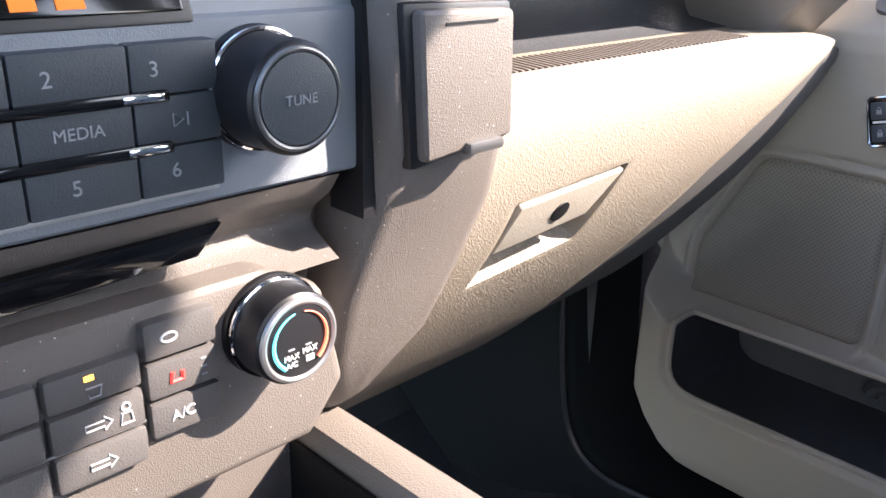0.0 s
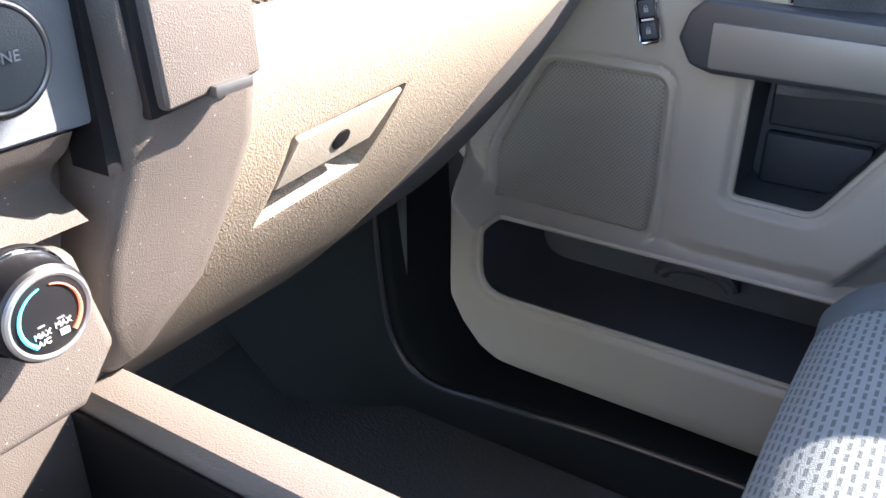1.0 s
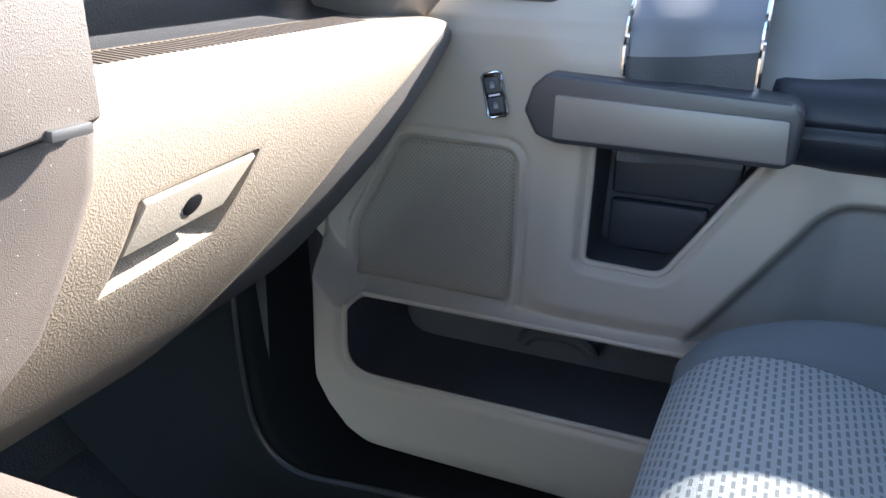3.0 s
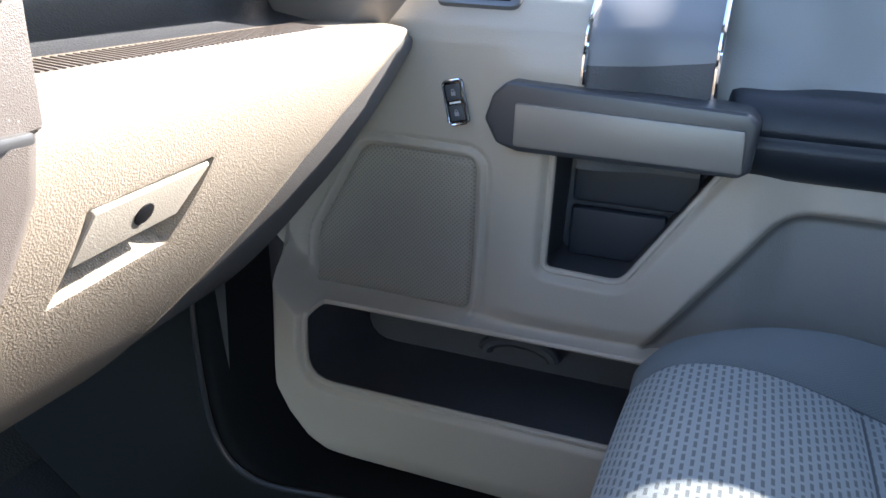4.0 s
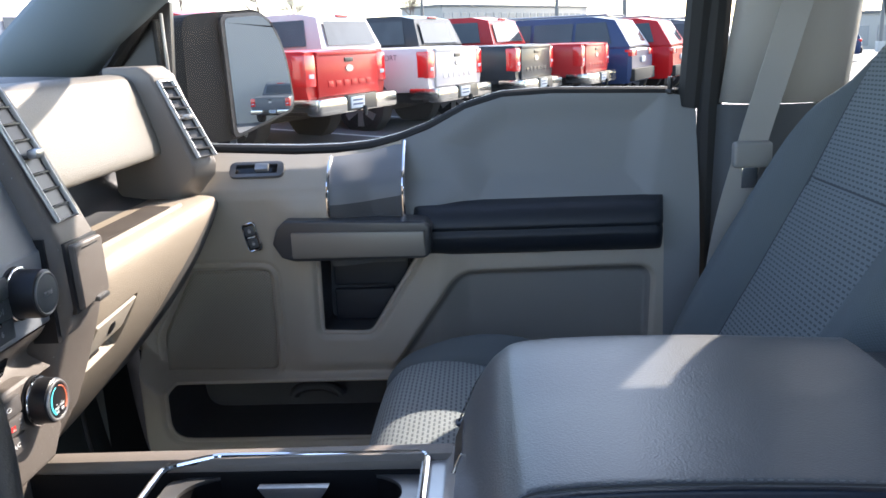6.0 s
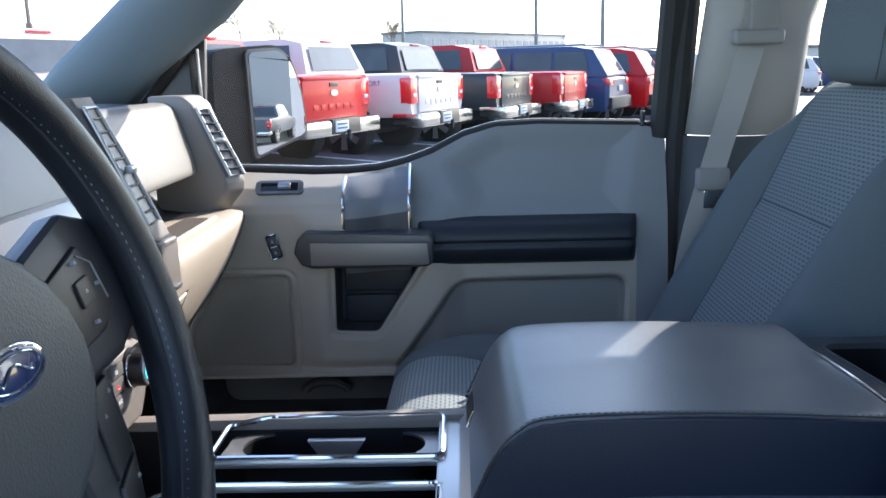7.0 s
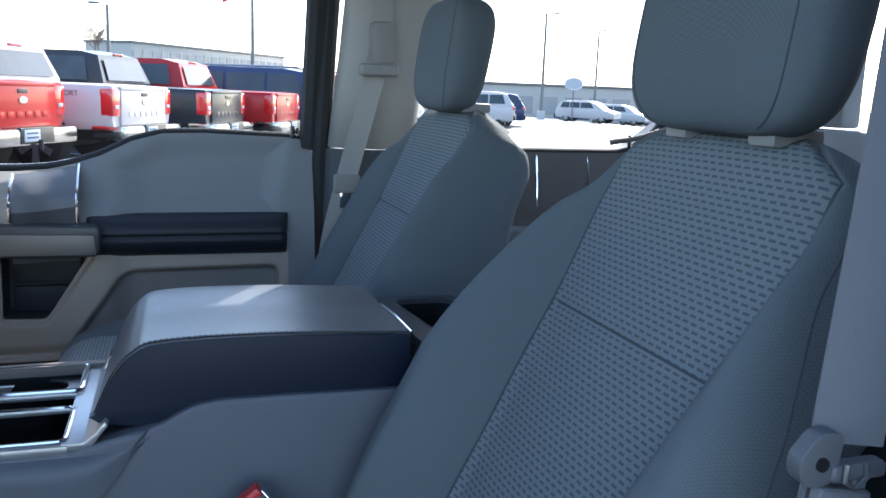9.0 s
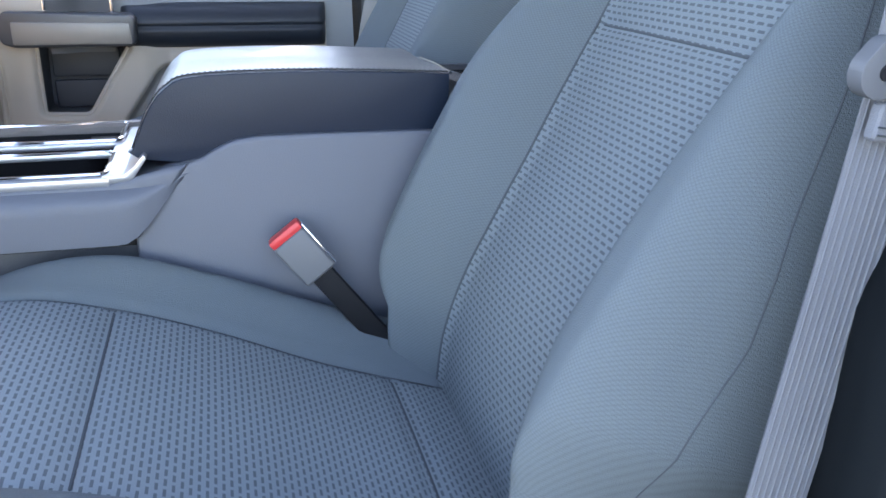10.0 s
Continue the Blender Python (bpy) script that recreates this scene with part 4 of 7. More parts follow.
    tk = knob("tune_knob", 0.0405, -0.1195, 0.7635, 0.0215, 0.028, "black tuning knob with a chrome ring", True)
    text("printed_label", "TUNE", pose(0.0405, -0.1492, 0.7635, 90), 0.0054, DIM_MARK, tk)
    # slanted lip with the disc slot under the radio
    lip = smooth_path([(0, -0.1195, 0.722), (0, -0.112, 0.712), (0, -0.100, 0.702), (0, -0.098, 0.694), (0, -0.110, 0.686), (0, -0.118, 0.682)], 5)
    sheet("disc_lip", [[(x, p[1], p[2]) for p in lip] for x in np.linspace(-0.22, 0.080, 12)], BROWN, d, "brown-grey lip around the disc slot", flip=True)
    prism("disc_slot", [(-0.22, 0.7045), (0.026, 0.7105), (0.014, 0.6985), (-0.22, 0.690)], "y", -0.113, -0.09, GLOSSBLACK, d, bevel=0.001, label="black disc slot")
    rbox("slot_edge", (-0.22, -0.1145, 0.6855), (0.020, -0.1125, 0.6870), BLACK, d, bevel=0.0)
    # climate panel
    prism("climate_face", [(-0.22, 0.600), (-0.22, 0.690), (0.040, 0.6885), (0.069, 0.672), (0.080, 0.622), (0.060, 0.598)], "y", -0.1215, -0.08, BROWN, d, bevel=0.006, seg=3, label="brown-grey climate panel")
    ck = knob("temperature_knob", 0.0395, -0.1215, 0.6645, 0.0205, 0.021, "black temperature knob with a blue to red arc", False)
    # printed arcs are given emission to brighten their colours
    blue, redm = glow("blue_glowing_print", (0.10, 0.75, 0.85), 0.25), glow("orange_glowing_print", (0.85, 0.22, 0.12), 0.12)
    for name, a0, a1, m in (("blue_arc", 100, 232, blue), ("orange_arc", 80, -50, redm)):
        tube(name, [(0.0395 + 0.0130 * math.cos(radians(t)), -0.1441, 0.6645 + 0.0130 * math.sin(radians(t))) for t in np.linspace(a0, a1, 24)], np.linspace(0.0003, 0.0010, 24), m, ck, sides=6)
    text("printed_label", "MAX", pose(0.0348, -0.1439, 0.6583, 90), 0.0034, WHITE_MARK, ck)
    text("printed_label", "A/C", pose(0.0348, -0.1439, 0.6548, 90), 0.0034, WHITE_MARK, ck)
    text("printed_label", "MAX", pose(0.0438, -0.1439, 0.6593, 90), 0.0034, WHITE_MARK, ck)
    rbox("defrost_mark", (0.0418, -0.1442, 0.6543), (0.0458, -0.1437, 0.6568), WHITE_MARK, ck, bevel=0.0)
    for x in (0.0348, 0.0433):
        rbox("tick_mark", (x - 0.0015, -0.1442, 0.6616), (x + 0.0015, -0.1437, 0.6622), DIM_MARK, ck, bevel=0.0)
    # climate buttons
    cb = [(-0.018, 0.012, 0.668, 0.6835), (-0.018, 0.012, 0.651, 0.6665), (-0.018, 0.012, 0.634, 0.6495), (-0.055, -0.020, 0.660, 0.674), (-0.055, -0.020, 0.6435, 0.6585), (-0.055, -0.020, 0.627, 0.642),
          (-0.092, -0.057, 0.660, 0.674), (-0.092, -0.057, 0.6435, 0.6585), (-0.092, -0.057, 0.627, 0.642)]
    keys = []
    for x0, x1, z0, z1 in cb:
        keys.append(rbox("climate_button", (x0, -0.1265, z0), (x1, -0.117, z1), CLIMATEKEY, d, bevel=0.002))
    # the red seat print is brightened with emission too
    heat = glow("red_glowing_print", (0.85, 0.05, 0.04), 0.25)
    text("printed_label", "A/C", pose(-0.005, -0.1267, 0.6418, 90), 0.0062, WHITE_MARK, keys[2])
    tube("car_mark", [(-0.008 + 0.0032 * math.cos(t), -0.1267, 0.6762 + 0.0018 * math.sin(t)) for t in np.linspace(0, 2 * math.pi, 14, endpoint=False)], 0.0005, WHITE_MARK, keys[0], sides=5, closed=True)
    tube("seat_mark", [(-0.008, -0.1267, 0.661), (-0.0088, -0.1267, 0.657), (-0.004, -0.1267, 0.657), (-0.004, -0.1267, 0.6605)], 0.0009, heat, keys[1], sides=5)
    for k in range(3):
        rbox("level_mark", (0.004, -0.1268, 0.655 + 0.0035 * k), (0.0065, -0.1263, 0.6558 + 0.0035 * k), DIM_MARK, keys[1], bevel=0.0)
    amber2 = glow("amber_dot", (1.0, 0.42, 0.05), 0.8)
    rbox("indicator", (-0.041, -0.1268, 0.6695), (-0.0375, -0.1263, 0.6715), amber2, keys[3], bevel=0.0)
    tube("defrost_mark", [(-0.041, -0.1267, 0.6665), (-0.035, -0.1267, 0.6665), (-0.036, -0.1267, 0.6625), (-0.040, -0.1267, 0.6625)], 0.0004, DIM_MARK, keys[3], sides=5, closed=True)
    for k, z in ((4, 0.6505), (5, 0.634)):
        tube("arrow_mark", [(-0.043, -0.1267, z - 0.0012), (-0.036, -0.1267, z - 0.0012), (-0.036, -0.1267, z - 0.0028), (-0.033, -0.1267, z), (-0.036, -0.1267, z + 0.0028), (-0.036, -0.1267, z + 0.0012), (-0.043, -0.1267, z + 0.0012)], 0.0004, WHITE_MARK, keys[k], sides=5, closed=True)
    tube("figure_mark", [(-0.0275 + 0.0016 * math.cos(t), -0.1267, 0.6540 + 0.0016 * math.sin(t)) for t in np.linspace(0, 2 * math.pi, 10, endpoint=False)], 0.0004, WHITE_MARK, keys[4], sides=5, closed=True)
    tube("figure_mark", [(-0.030, -0.1267, 0.6470), (-0.025, -0.1267, 0.6470), (-0.0258, -0.1267, 0.6515), (-0.0292, -0.1267, 0.6515)], 0.0004, WHITE_MARK, keys[4], sides=5, closed=True)
    rbox("button_strip", (-0.095, -0.1245, 0.6425), (-0.019, -0.118, 0.6438), SILVER, d, bevel=0.0005)
    # fin on the passenger's side, with a tall vent above and a hinged socket cover below
    fz = [0.958, 0.900, 0.815, 0.792, 0.730, 0.695, 0.655, 0.620, 0.590, 0.575]
    fy = [-0.066, -0.093, -0.128, -0.137, -0.137, -0.124, -0.114, -0.106, -0.095, -0.080]
    fl = [0.088, 0.090, 0.092, 0.093, 0.0965, 0.096, 0.086, 0.084, 0.088, 0.094]
    fr_ = [0.150, 0.158, 0.165, 0.167, 0.171, 0.178, 0.166, 0.150, 0.120, 0.104]
    ring = []
    for z, y, xl, xr in zip(fz, fy, fl, fr_):
        w = xr - xl
        ring.append([(xl - 0.004, y + 0.09, z), (xl - 0.002, y + 0.02, z), (xl, y + 0.006, z), (xl + 0.004, y + 0.001, z), (xl + 0.01, y, z), (xl + w * 0.5, y - 0.001, z), (xr - 0.01, y, z), (xr - 0.003, y + 0.002, z), (xr + 0.001, y + 0.008, z), (xr + 0.012, y + 0.04, z), (xr + 0.02, y + 0.09, z)])
    rbox("gap", (0.0895, -0.124, 0.70), (0.0965, -0.10, 0.80), BLACK, d, bevel=0.0)
    sheet("side_fin", ring, BROWN, d, "brown-grey fin beside the radio", crease=1.1)
    va, vb = np.array((0.100, -0.0735, 0.945)), np.array((0.106, -0.130, 0.812))
    ax = (vb - va) / np.linalg.norm(vb - va)
    o = np.array((0.0, ax[2], -ax[1]))
    wx = np.array((0.036, 0, 0))
    bm = bmesh.new()
    bm.faces.new([bm.verts.new(q + o * 0.002) for q in (va, va + wx, vb + wx, vb)])
    part("vent_back", bm, BLACK, d, "black centre vent opening")
    tube("vent_bezel", [q + o * 0.003 for q in (va, va + wx * 0.85, (va + vb) / 2 + wx, vb + wx, vb, va)], 0.0026, SILVER, d, sides=8, label="silver vent bezel")
    for k in range(8):
        p = va + (vb - va) * (k + 0.8) / 8.6 + o * 0.004
        rbox("vane", (p[0] + 0.001, p[1] - 0.0005, p[2] - 0.0012), (p[0] + 0.034, p[1] + 0.005, p[2] + 0.0012), VANE, d, bevel=0.0008)
    p = va + (vb - va) * 0.55 + o * 0.008
    rbox("vane_knob", (p[0] + 0.010, p[1] - 0.006, p[2] - 0.004), (p[0] + 0.026, p[1] + 0.004, p[2] + 0.005), SILVER, d, bevel=0.003)
    prism("cover_recess", [(0.0975, 0.794), (0.164, 0.7925), (0.1665, 0.729), (0.103, 0.7225)], "y", -0.140, -0.13, BLACK, d, bevel=0.003, label="dark recess round the cover")
    cov = prism("socket_cover", [(0.1025, 0.791), (0.1605, 0.7895), (0.1635, 0.7315), (0.107, 0.7262)], "y", -0.146, -0.13, BROWN, d, bevel=0.004, seg=3, label="brown-grey hinged socket cover")
    rbox("cover_slot", (0.116, -0.1466, 0.7845), (0.148, -0.145, 0.7857), BLACK, cov, bevel=0.0)
    rbox("cover_tab", (0.130, -0.150, 0.7275), (0.153, -0.143, 0.7330), SATIN, cov, bevel=0.002)
    return d


centre_stack()


# ---- centre console ----
def stitches(line, step, radius, off, parent):
    """A row of short thread stitches along a line, joined in one mesh."""
    p = np.array(line) + np.array(off)
    at = np.r_[0, np.cumsum(np.linalg.norm(np.diff(p, axis=0), axis=1))]
    V, Fc = [], []
    for s in np.arange(step / 2, at[-1] - step, step):
        a, b = (np.array([np.interp(q, at, p[:, c]) for c in range(3)]) for q in (s, s + step * 0.62))
        t = (b - a) / np.linalg.norm(b - a)
        u = np.cross(t, (1.0, 0.2, 0.1))
        u /= np.linalg.norm(u)
        w = np.cross(t, u)
        k = len(V)
        for c, rr in ((a, 0.3), ((a + b) / 2, 1.0), (b, 0.3)):
            V += [c + radius * rr * (math.cos(g) * u + math.sin(g) * w) for g in np.linspace(0, 2 * math.pi, 5, endpoint=False)]
        for ring in (0, 5):
            Fc += [(k + ring + j, k + ring + (j + 1) % 5, k + ring + 5 + (j + 1) % 5, k + ring + 5 + j) for j in range(5)]
    return link("stitching", V, Fc, PALE_THREAD, parent, "row of grey thread stitches")


def console():
    d = thing("centre_console", "tan and grey centre console with chrome-rimmed tray and cup holders", "console")

    def put(ob):
        ob.data.transform(lean)
        for c in ob.children_recursive:
            c.data.transform(lean)
        return ob

    # body: driver's side panel, passenger's side bar
    put(prism("body", [(-0.49, 0.13), (-0.49, 0.562), (-0.552, 0.574), (-0.572, 0.581), (-0.588, 0.591), (-0.606, 0.599), (-0.635, 0.603), (-0.72, 0.603), (-1.00, 0.598), (-1.00, 0.13)], "x", -0.183, 0.165, CONSOLE, d, bevel=0.006, seg=3, label="grey console body"))
    # charcoal tone stands for the shadow below the rail
    put(prism("front_body", [(-0.04, 0.13), (-0.04, 0.498), (-0.50, 0.498), (-0.50, 0.13)], "x", -0.160, 0.098, DARK, d, bevel=0.008, label="front of the console, dark for the shade under the rail"))
    put(prism("side_rail", [(-0.10, 0.49), (-0.10, 0.555), (-0.47, 0.558), (-0.53, 0.572), (-0.556, 0.576), (-0.494, 0.49)], "x", -0.190, -0.17, CONSOLE, d, bevel=0.008, seg=3, label="grey lower side rail"))
    ledge = []
    for y in np.linspace(-0.10, -0.580, 40):
        w = float(ease(-0.475, -0.575, y))
        top, low, out = 0.5625 + 0.017 * w, 0.488 + 0.086 * w, -0.203 + 0.022 * w
        ledge.append([(-0.166, y, top), (-0.178, y, top - 0.001), (out + 0.008, y, top - 0.016 * (1 - 0.5 * w)), (out + 0.003, y, top - 0.021 * (1 - 0.5 * w)), (out + 0.0005, y, top - 0.028 * (1 - 0.6 * w)),
                      (out, y, top - 0.036 * (1 - 0.7 * w)), (out + 0.002, y, low), (-0.166, y, low)])
    put(sheet("side_ledge", ledge, CONSOLE, d, "grey sloping ledge beside the tray", crease=0.7, closed_v=True))
    put(prism("tray_side", [(-0.05, 0.45), (-0.05, 0.575), (-0.075, 0.588), (-0.50, 0.592), (-0.50, 0.45)], "x", 0.0745, 0.108, TAUPE, d, bevel=0.012, seg=3, label="taupe tray side bar"))
    put(rbox("tray_wall", (0.0705, -0.48, 0.46), (0.0742, -0.055, 0.578), TRAYBLACK, d, bevel=0.001, label="black inner wall of the tray"))
    # tray: silver frame with openings
    put(rbox("tray_floor", (-0.178, -0.49, 0.480), (0.080, -0.06, 0.500), TRAYBLACK, d, bevel=0.003, label="black tray floor"))
    for lo, hi in (((-0.190, -0.47, 0.568), (-0.180, -0.10, 0.5785)), ((-0.078, -0.47, 0.573), (-0.068, -0.20, 0.581)), ((-0.026, -0.47, 0.573), (-0.012, -0.20, 0.581)), ((0.079, -0.47, 0.572), (0.091, -0.262, 0.5805))):
        rbox("tray_rail", lo, hi, SILVER, d, bevel=0.003, seg=2, label="silver tray frame")
    prism("tray_end", [(-0.462, 0.570), (-0.462, 0.580), (-0.485, 0.580), (-0.498, 0.590), (-0.508, 0.602), (-0.512, 0.598), (-0.494, 0.573)], "x", -0.188, 0.094, SILVER, d, bevel=0.002, seg=2, label="silver end of the tray sloping up to the lid")
    put(rbox("slot_floor", (-0.068, -0.462, 0.51), (-0.026, -0.20, 0.525), TRAYBLACK, d, bevel=0.002))
    put(rbox("cup_deck", (-0.012, -0.462, 0.495), (0.078, -0.235, 0.503), TRAYBLACK, d, bevel=0.004))
    deck = [(-0.014, -0.465), (0.083, -0.465), (0.083, -0.264), (0.062, -0.224), (-0.014, -0.224)]
    well = [(0.033 + 0.040 * math.cos(t), (-0.405 if math.sin(t) < 0 else -0.285) + 0.042 * math.sin(t)) for t in np.linspace(0, 2 * math.pi, 48, endpoint=False)]
    edge = []
    for p in well:
        way = np.array(p) - (0.033, -0.345)
        ts = [t for t in np.linspace(1, 4, 300) if inside(deck, np.array([0.033 + way[0] * t]), np.array([-0.345 + way[1] * t]))[0] > 0]
        edge.append((0.033 + way[0] * max(ts or [1.0]), -0.345 + way[1] * max(ts or [1.0])))
    put(sheet("cup_surround", [[(*p, 0.5735) for p in edge], [(*p, 0.5740) for p in well], [(x, y, 0.570) for x, y in well]], SATIN, d, "satin surround of the cup wells", closed_v=True, crease=0.5))
    put(sheet("cup_wall", [[(x, y, 0.571) for x, y in well], [(x, y, 0.502) for x, y in well]], TRAYBLACK, d, "black wall of the cup wells", closed_v=True))
    put(prism("cup_finger", [(-0.378, 0.5735), (-0.312, 0.5735), (-0.328, 0.550), (-0.362, 0.550)], "x", 0.046, 0.056, SILVER, d, bevel=0.001, label="silver finger between the cup wells"))
    rim = [(0.086, -0.262), (0.086, -0.468), (-0.020, -0.468), (-0.020, -0.220), (0.064, -0.220)]
    tube("chrome_rim", smooth_rect(rim, 0.5825), 0.0034, CHROME, d, sides=8, closed=True, label="chrome rim round the cup holders")
    rim = [(-0.074, -0.466), (-0.180, -0.466), (-0.180, -0.12), (-0.074, -0.21)]
    tube("chrome_rim", smooth_rect(rim, 0.5805), 0.0026, CHROME, d, sides=8, closed=True, label="chrome rim round the tray")
    # padded lid
    side = smooth_path([(0, -0.496, 0.600), (0, -0.504, 0.618), (0, -0.517, 0.645), (0, -0.538, 0.669), (0, -0.572, 0.681), (0, -0.70, 0.683), (0, -0.864, 0.676)], 8)[:, 1:]
    u = np.r_[np.linspace(-1, -0.88, 8), np.linspace(-0.85, 0.68, 18), np.linspace(0.72, 1, 14)]
    T = []
    for x in u:
        edge = max(0.0, (x - 0.72) / 0.28) if x > 0 else max(0.0, (abs(x) - 0.93) / 0.07)
        fall = (0.034 if x > 0 else 0.007) * (1 - math.sqrt(max(0, 1 - edge ** 2)))
        T.append([(0.168 * x, p[0] , p[1] + 0.005 * (1 - x * x) + 0.011 * float(ease(-0.2, 0.75, x)) * min(1.0, (p[1] - 0.60) / 0.07) - fall - 0.007) for p in side])
    a, b = int(np.argmin(np.abs(u + 0.983))), int(np.argmin(np.abs(u - 0.88)))
    put(sheet("lid_top", T[a:b + 1], LIDTOP, d, "grey leather-grained padded lid", flip=True, crease=1.2))
    for rows in (T[:a + 1], T[b:]):
        put(sheet("lid_edge", rows, LIDSIDE, d, "dark vinyl edge of the lid", flip=True, crease=1.2))
    for sgn in (-1, 1):
        low = [(-0.490, 0.590), (-0.504, 0.580), (-0.56, 0.573), (-0.60, 0.588), (-0.66, 0.594), (-0.864, 0.590)]
        drop = 0.0088 if sgn < 0 else 0.036
        poly = [(y, z - drop) for y, z in side[::3] if z - drop > 0.591] + low[::-1]
        put(prism("lid_side", poly, "x", sgn * 0.150, sgn * 0.171, LIDSIDE, d, bevel=0.0045, seg=3, label="dark vinyl side of the lid"))
        line = [np.array((-0.1650 if sgn < 0 else 0.1480, p[0] + 0.0005, p[1] - (0.0068 if sgn < 0 else 0.0045))) for p in side]
        put(tube("seam", line, 0.0009, STITCH, d, sides=6, label="sewn seam groove"))
        put(stitches(line, 0.0062, 0.0008, (0.0030 if sgn < 0 else -0.0030, 0.0, 0.0012), d))
    put(prism("lid_core", [(-0.515, 0.598), *[(p[0] - 0.014, p[1] - 0.044) for p in side[24::4]], (-0.866, 0.60)], "x", -0.152, 0.152, VINYL, d, bevel=0.0))
    face = [(p[0] + 0.0025, p[1] - 0.0045) for p in side[0:10:2]]
    put(prism("lid_latch", face + [(y - 0.010, z - 0.006) for y, z in face[::-1]], "x", 0.028, 0.108, BLACK, d, bevel=0.0, label="black lid latch"))
    put(tube("latch_edge", [(0.026, y, z) for y, z in face], 0.0014, CHROME, d, sides=6))
    put(tube("hinge_line", [(-0.160, -0.868, 0.667), (-0.08, -0.868, 0.6725), (0.0, -0.868, 0.6745), (0.10, -0.868, 0.671), (0.160, -0.868, 0.650)], 0.0022, CHROME, d, sides=8))
    # rear deck with a deep recess behind the lid
    put(rbox("rear_deck", (-0.170, -1.03, 0.13), (0.170, -0.880, 0.585), BLACK, d, bevel=0.008, seg=2, label="black rear of the console"))
    hole = rounded([(-0.095, -0.918), (0.140, -0.918), (0.140, -1.015), (-0.095, -1.015)], 0.030, 10)
    outer = []
    for hx, hy in hole:
        k = max(abs(hx) / 0.170, abs(hy + 0.955) / 0.075)
        outer.append((hx / k, (hy + 0.955) / k - 0.955))
    put(sheet("rear_surround", [[(x, y, 0.580) for x, y in outer], [(x, y, 0.648) for x, y in outer], [(x * 0.985, (y + 0.955) * 0.97 - 0.955, 0.654) for x, y in outer], [(x, y, 0.653) for x, y in hole],
                                [(x, y, 0.645) for x, y in hole]], DARK, d, "charcoal surround behind the lid", closed_v=True, crease=0.6))
    put(sheet("rear_well", [[(x, y, 0.646) for x, y in hole], [(x * 0.96, (y + 0.966) * 0.94 - 0.966, 0.592) for x, y in hole]], TRAYBLACK, d, "black wall of the rear recess", closed_v=True))
    put(tube("rear_rim", [(x, y, 0.6535) for x, y in hole], 0.0012, DARK, d, sides=6, closed=True, label="thin dark rim"))
    return d


def smooth_rect(pts, z, r=0.012):
    out = []
    n = len(pts)
    for k in range(n):
        a, b, c = (np.array(pts[(k + j) % n], float) for j in (-1, 0, 1))
        p = b + (a - b) / np.linalg.norm(a - b) * r
        q = b + (c - b) / np.linalg.norm(c - b) * r
        for s in np.linspace(0, 1, 6):
            w = (1 - s) ** 2 * p + 2 * s * (1 - s) * b + s * s * q
            out.append((w[0], w[1], z))
    return out


console()


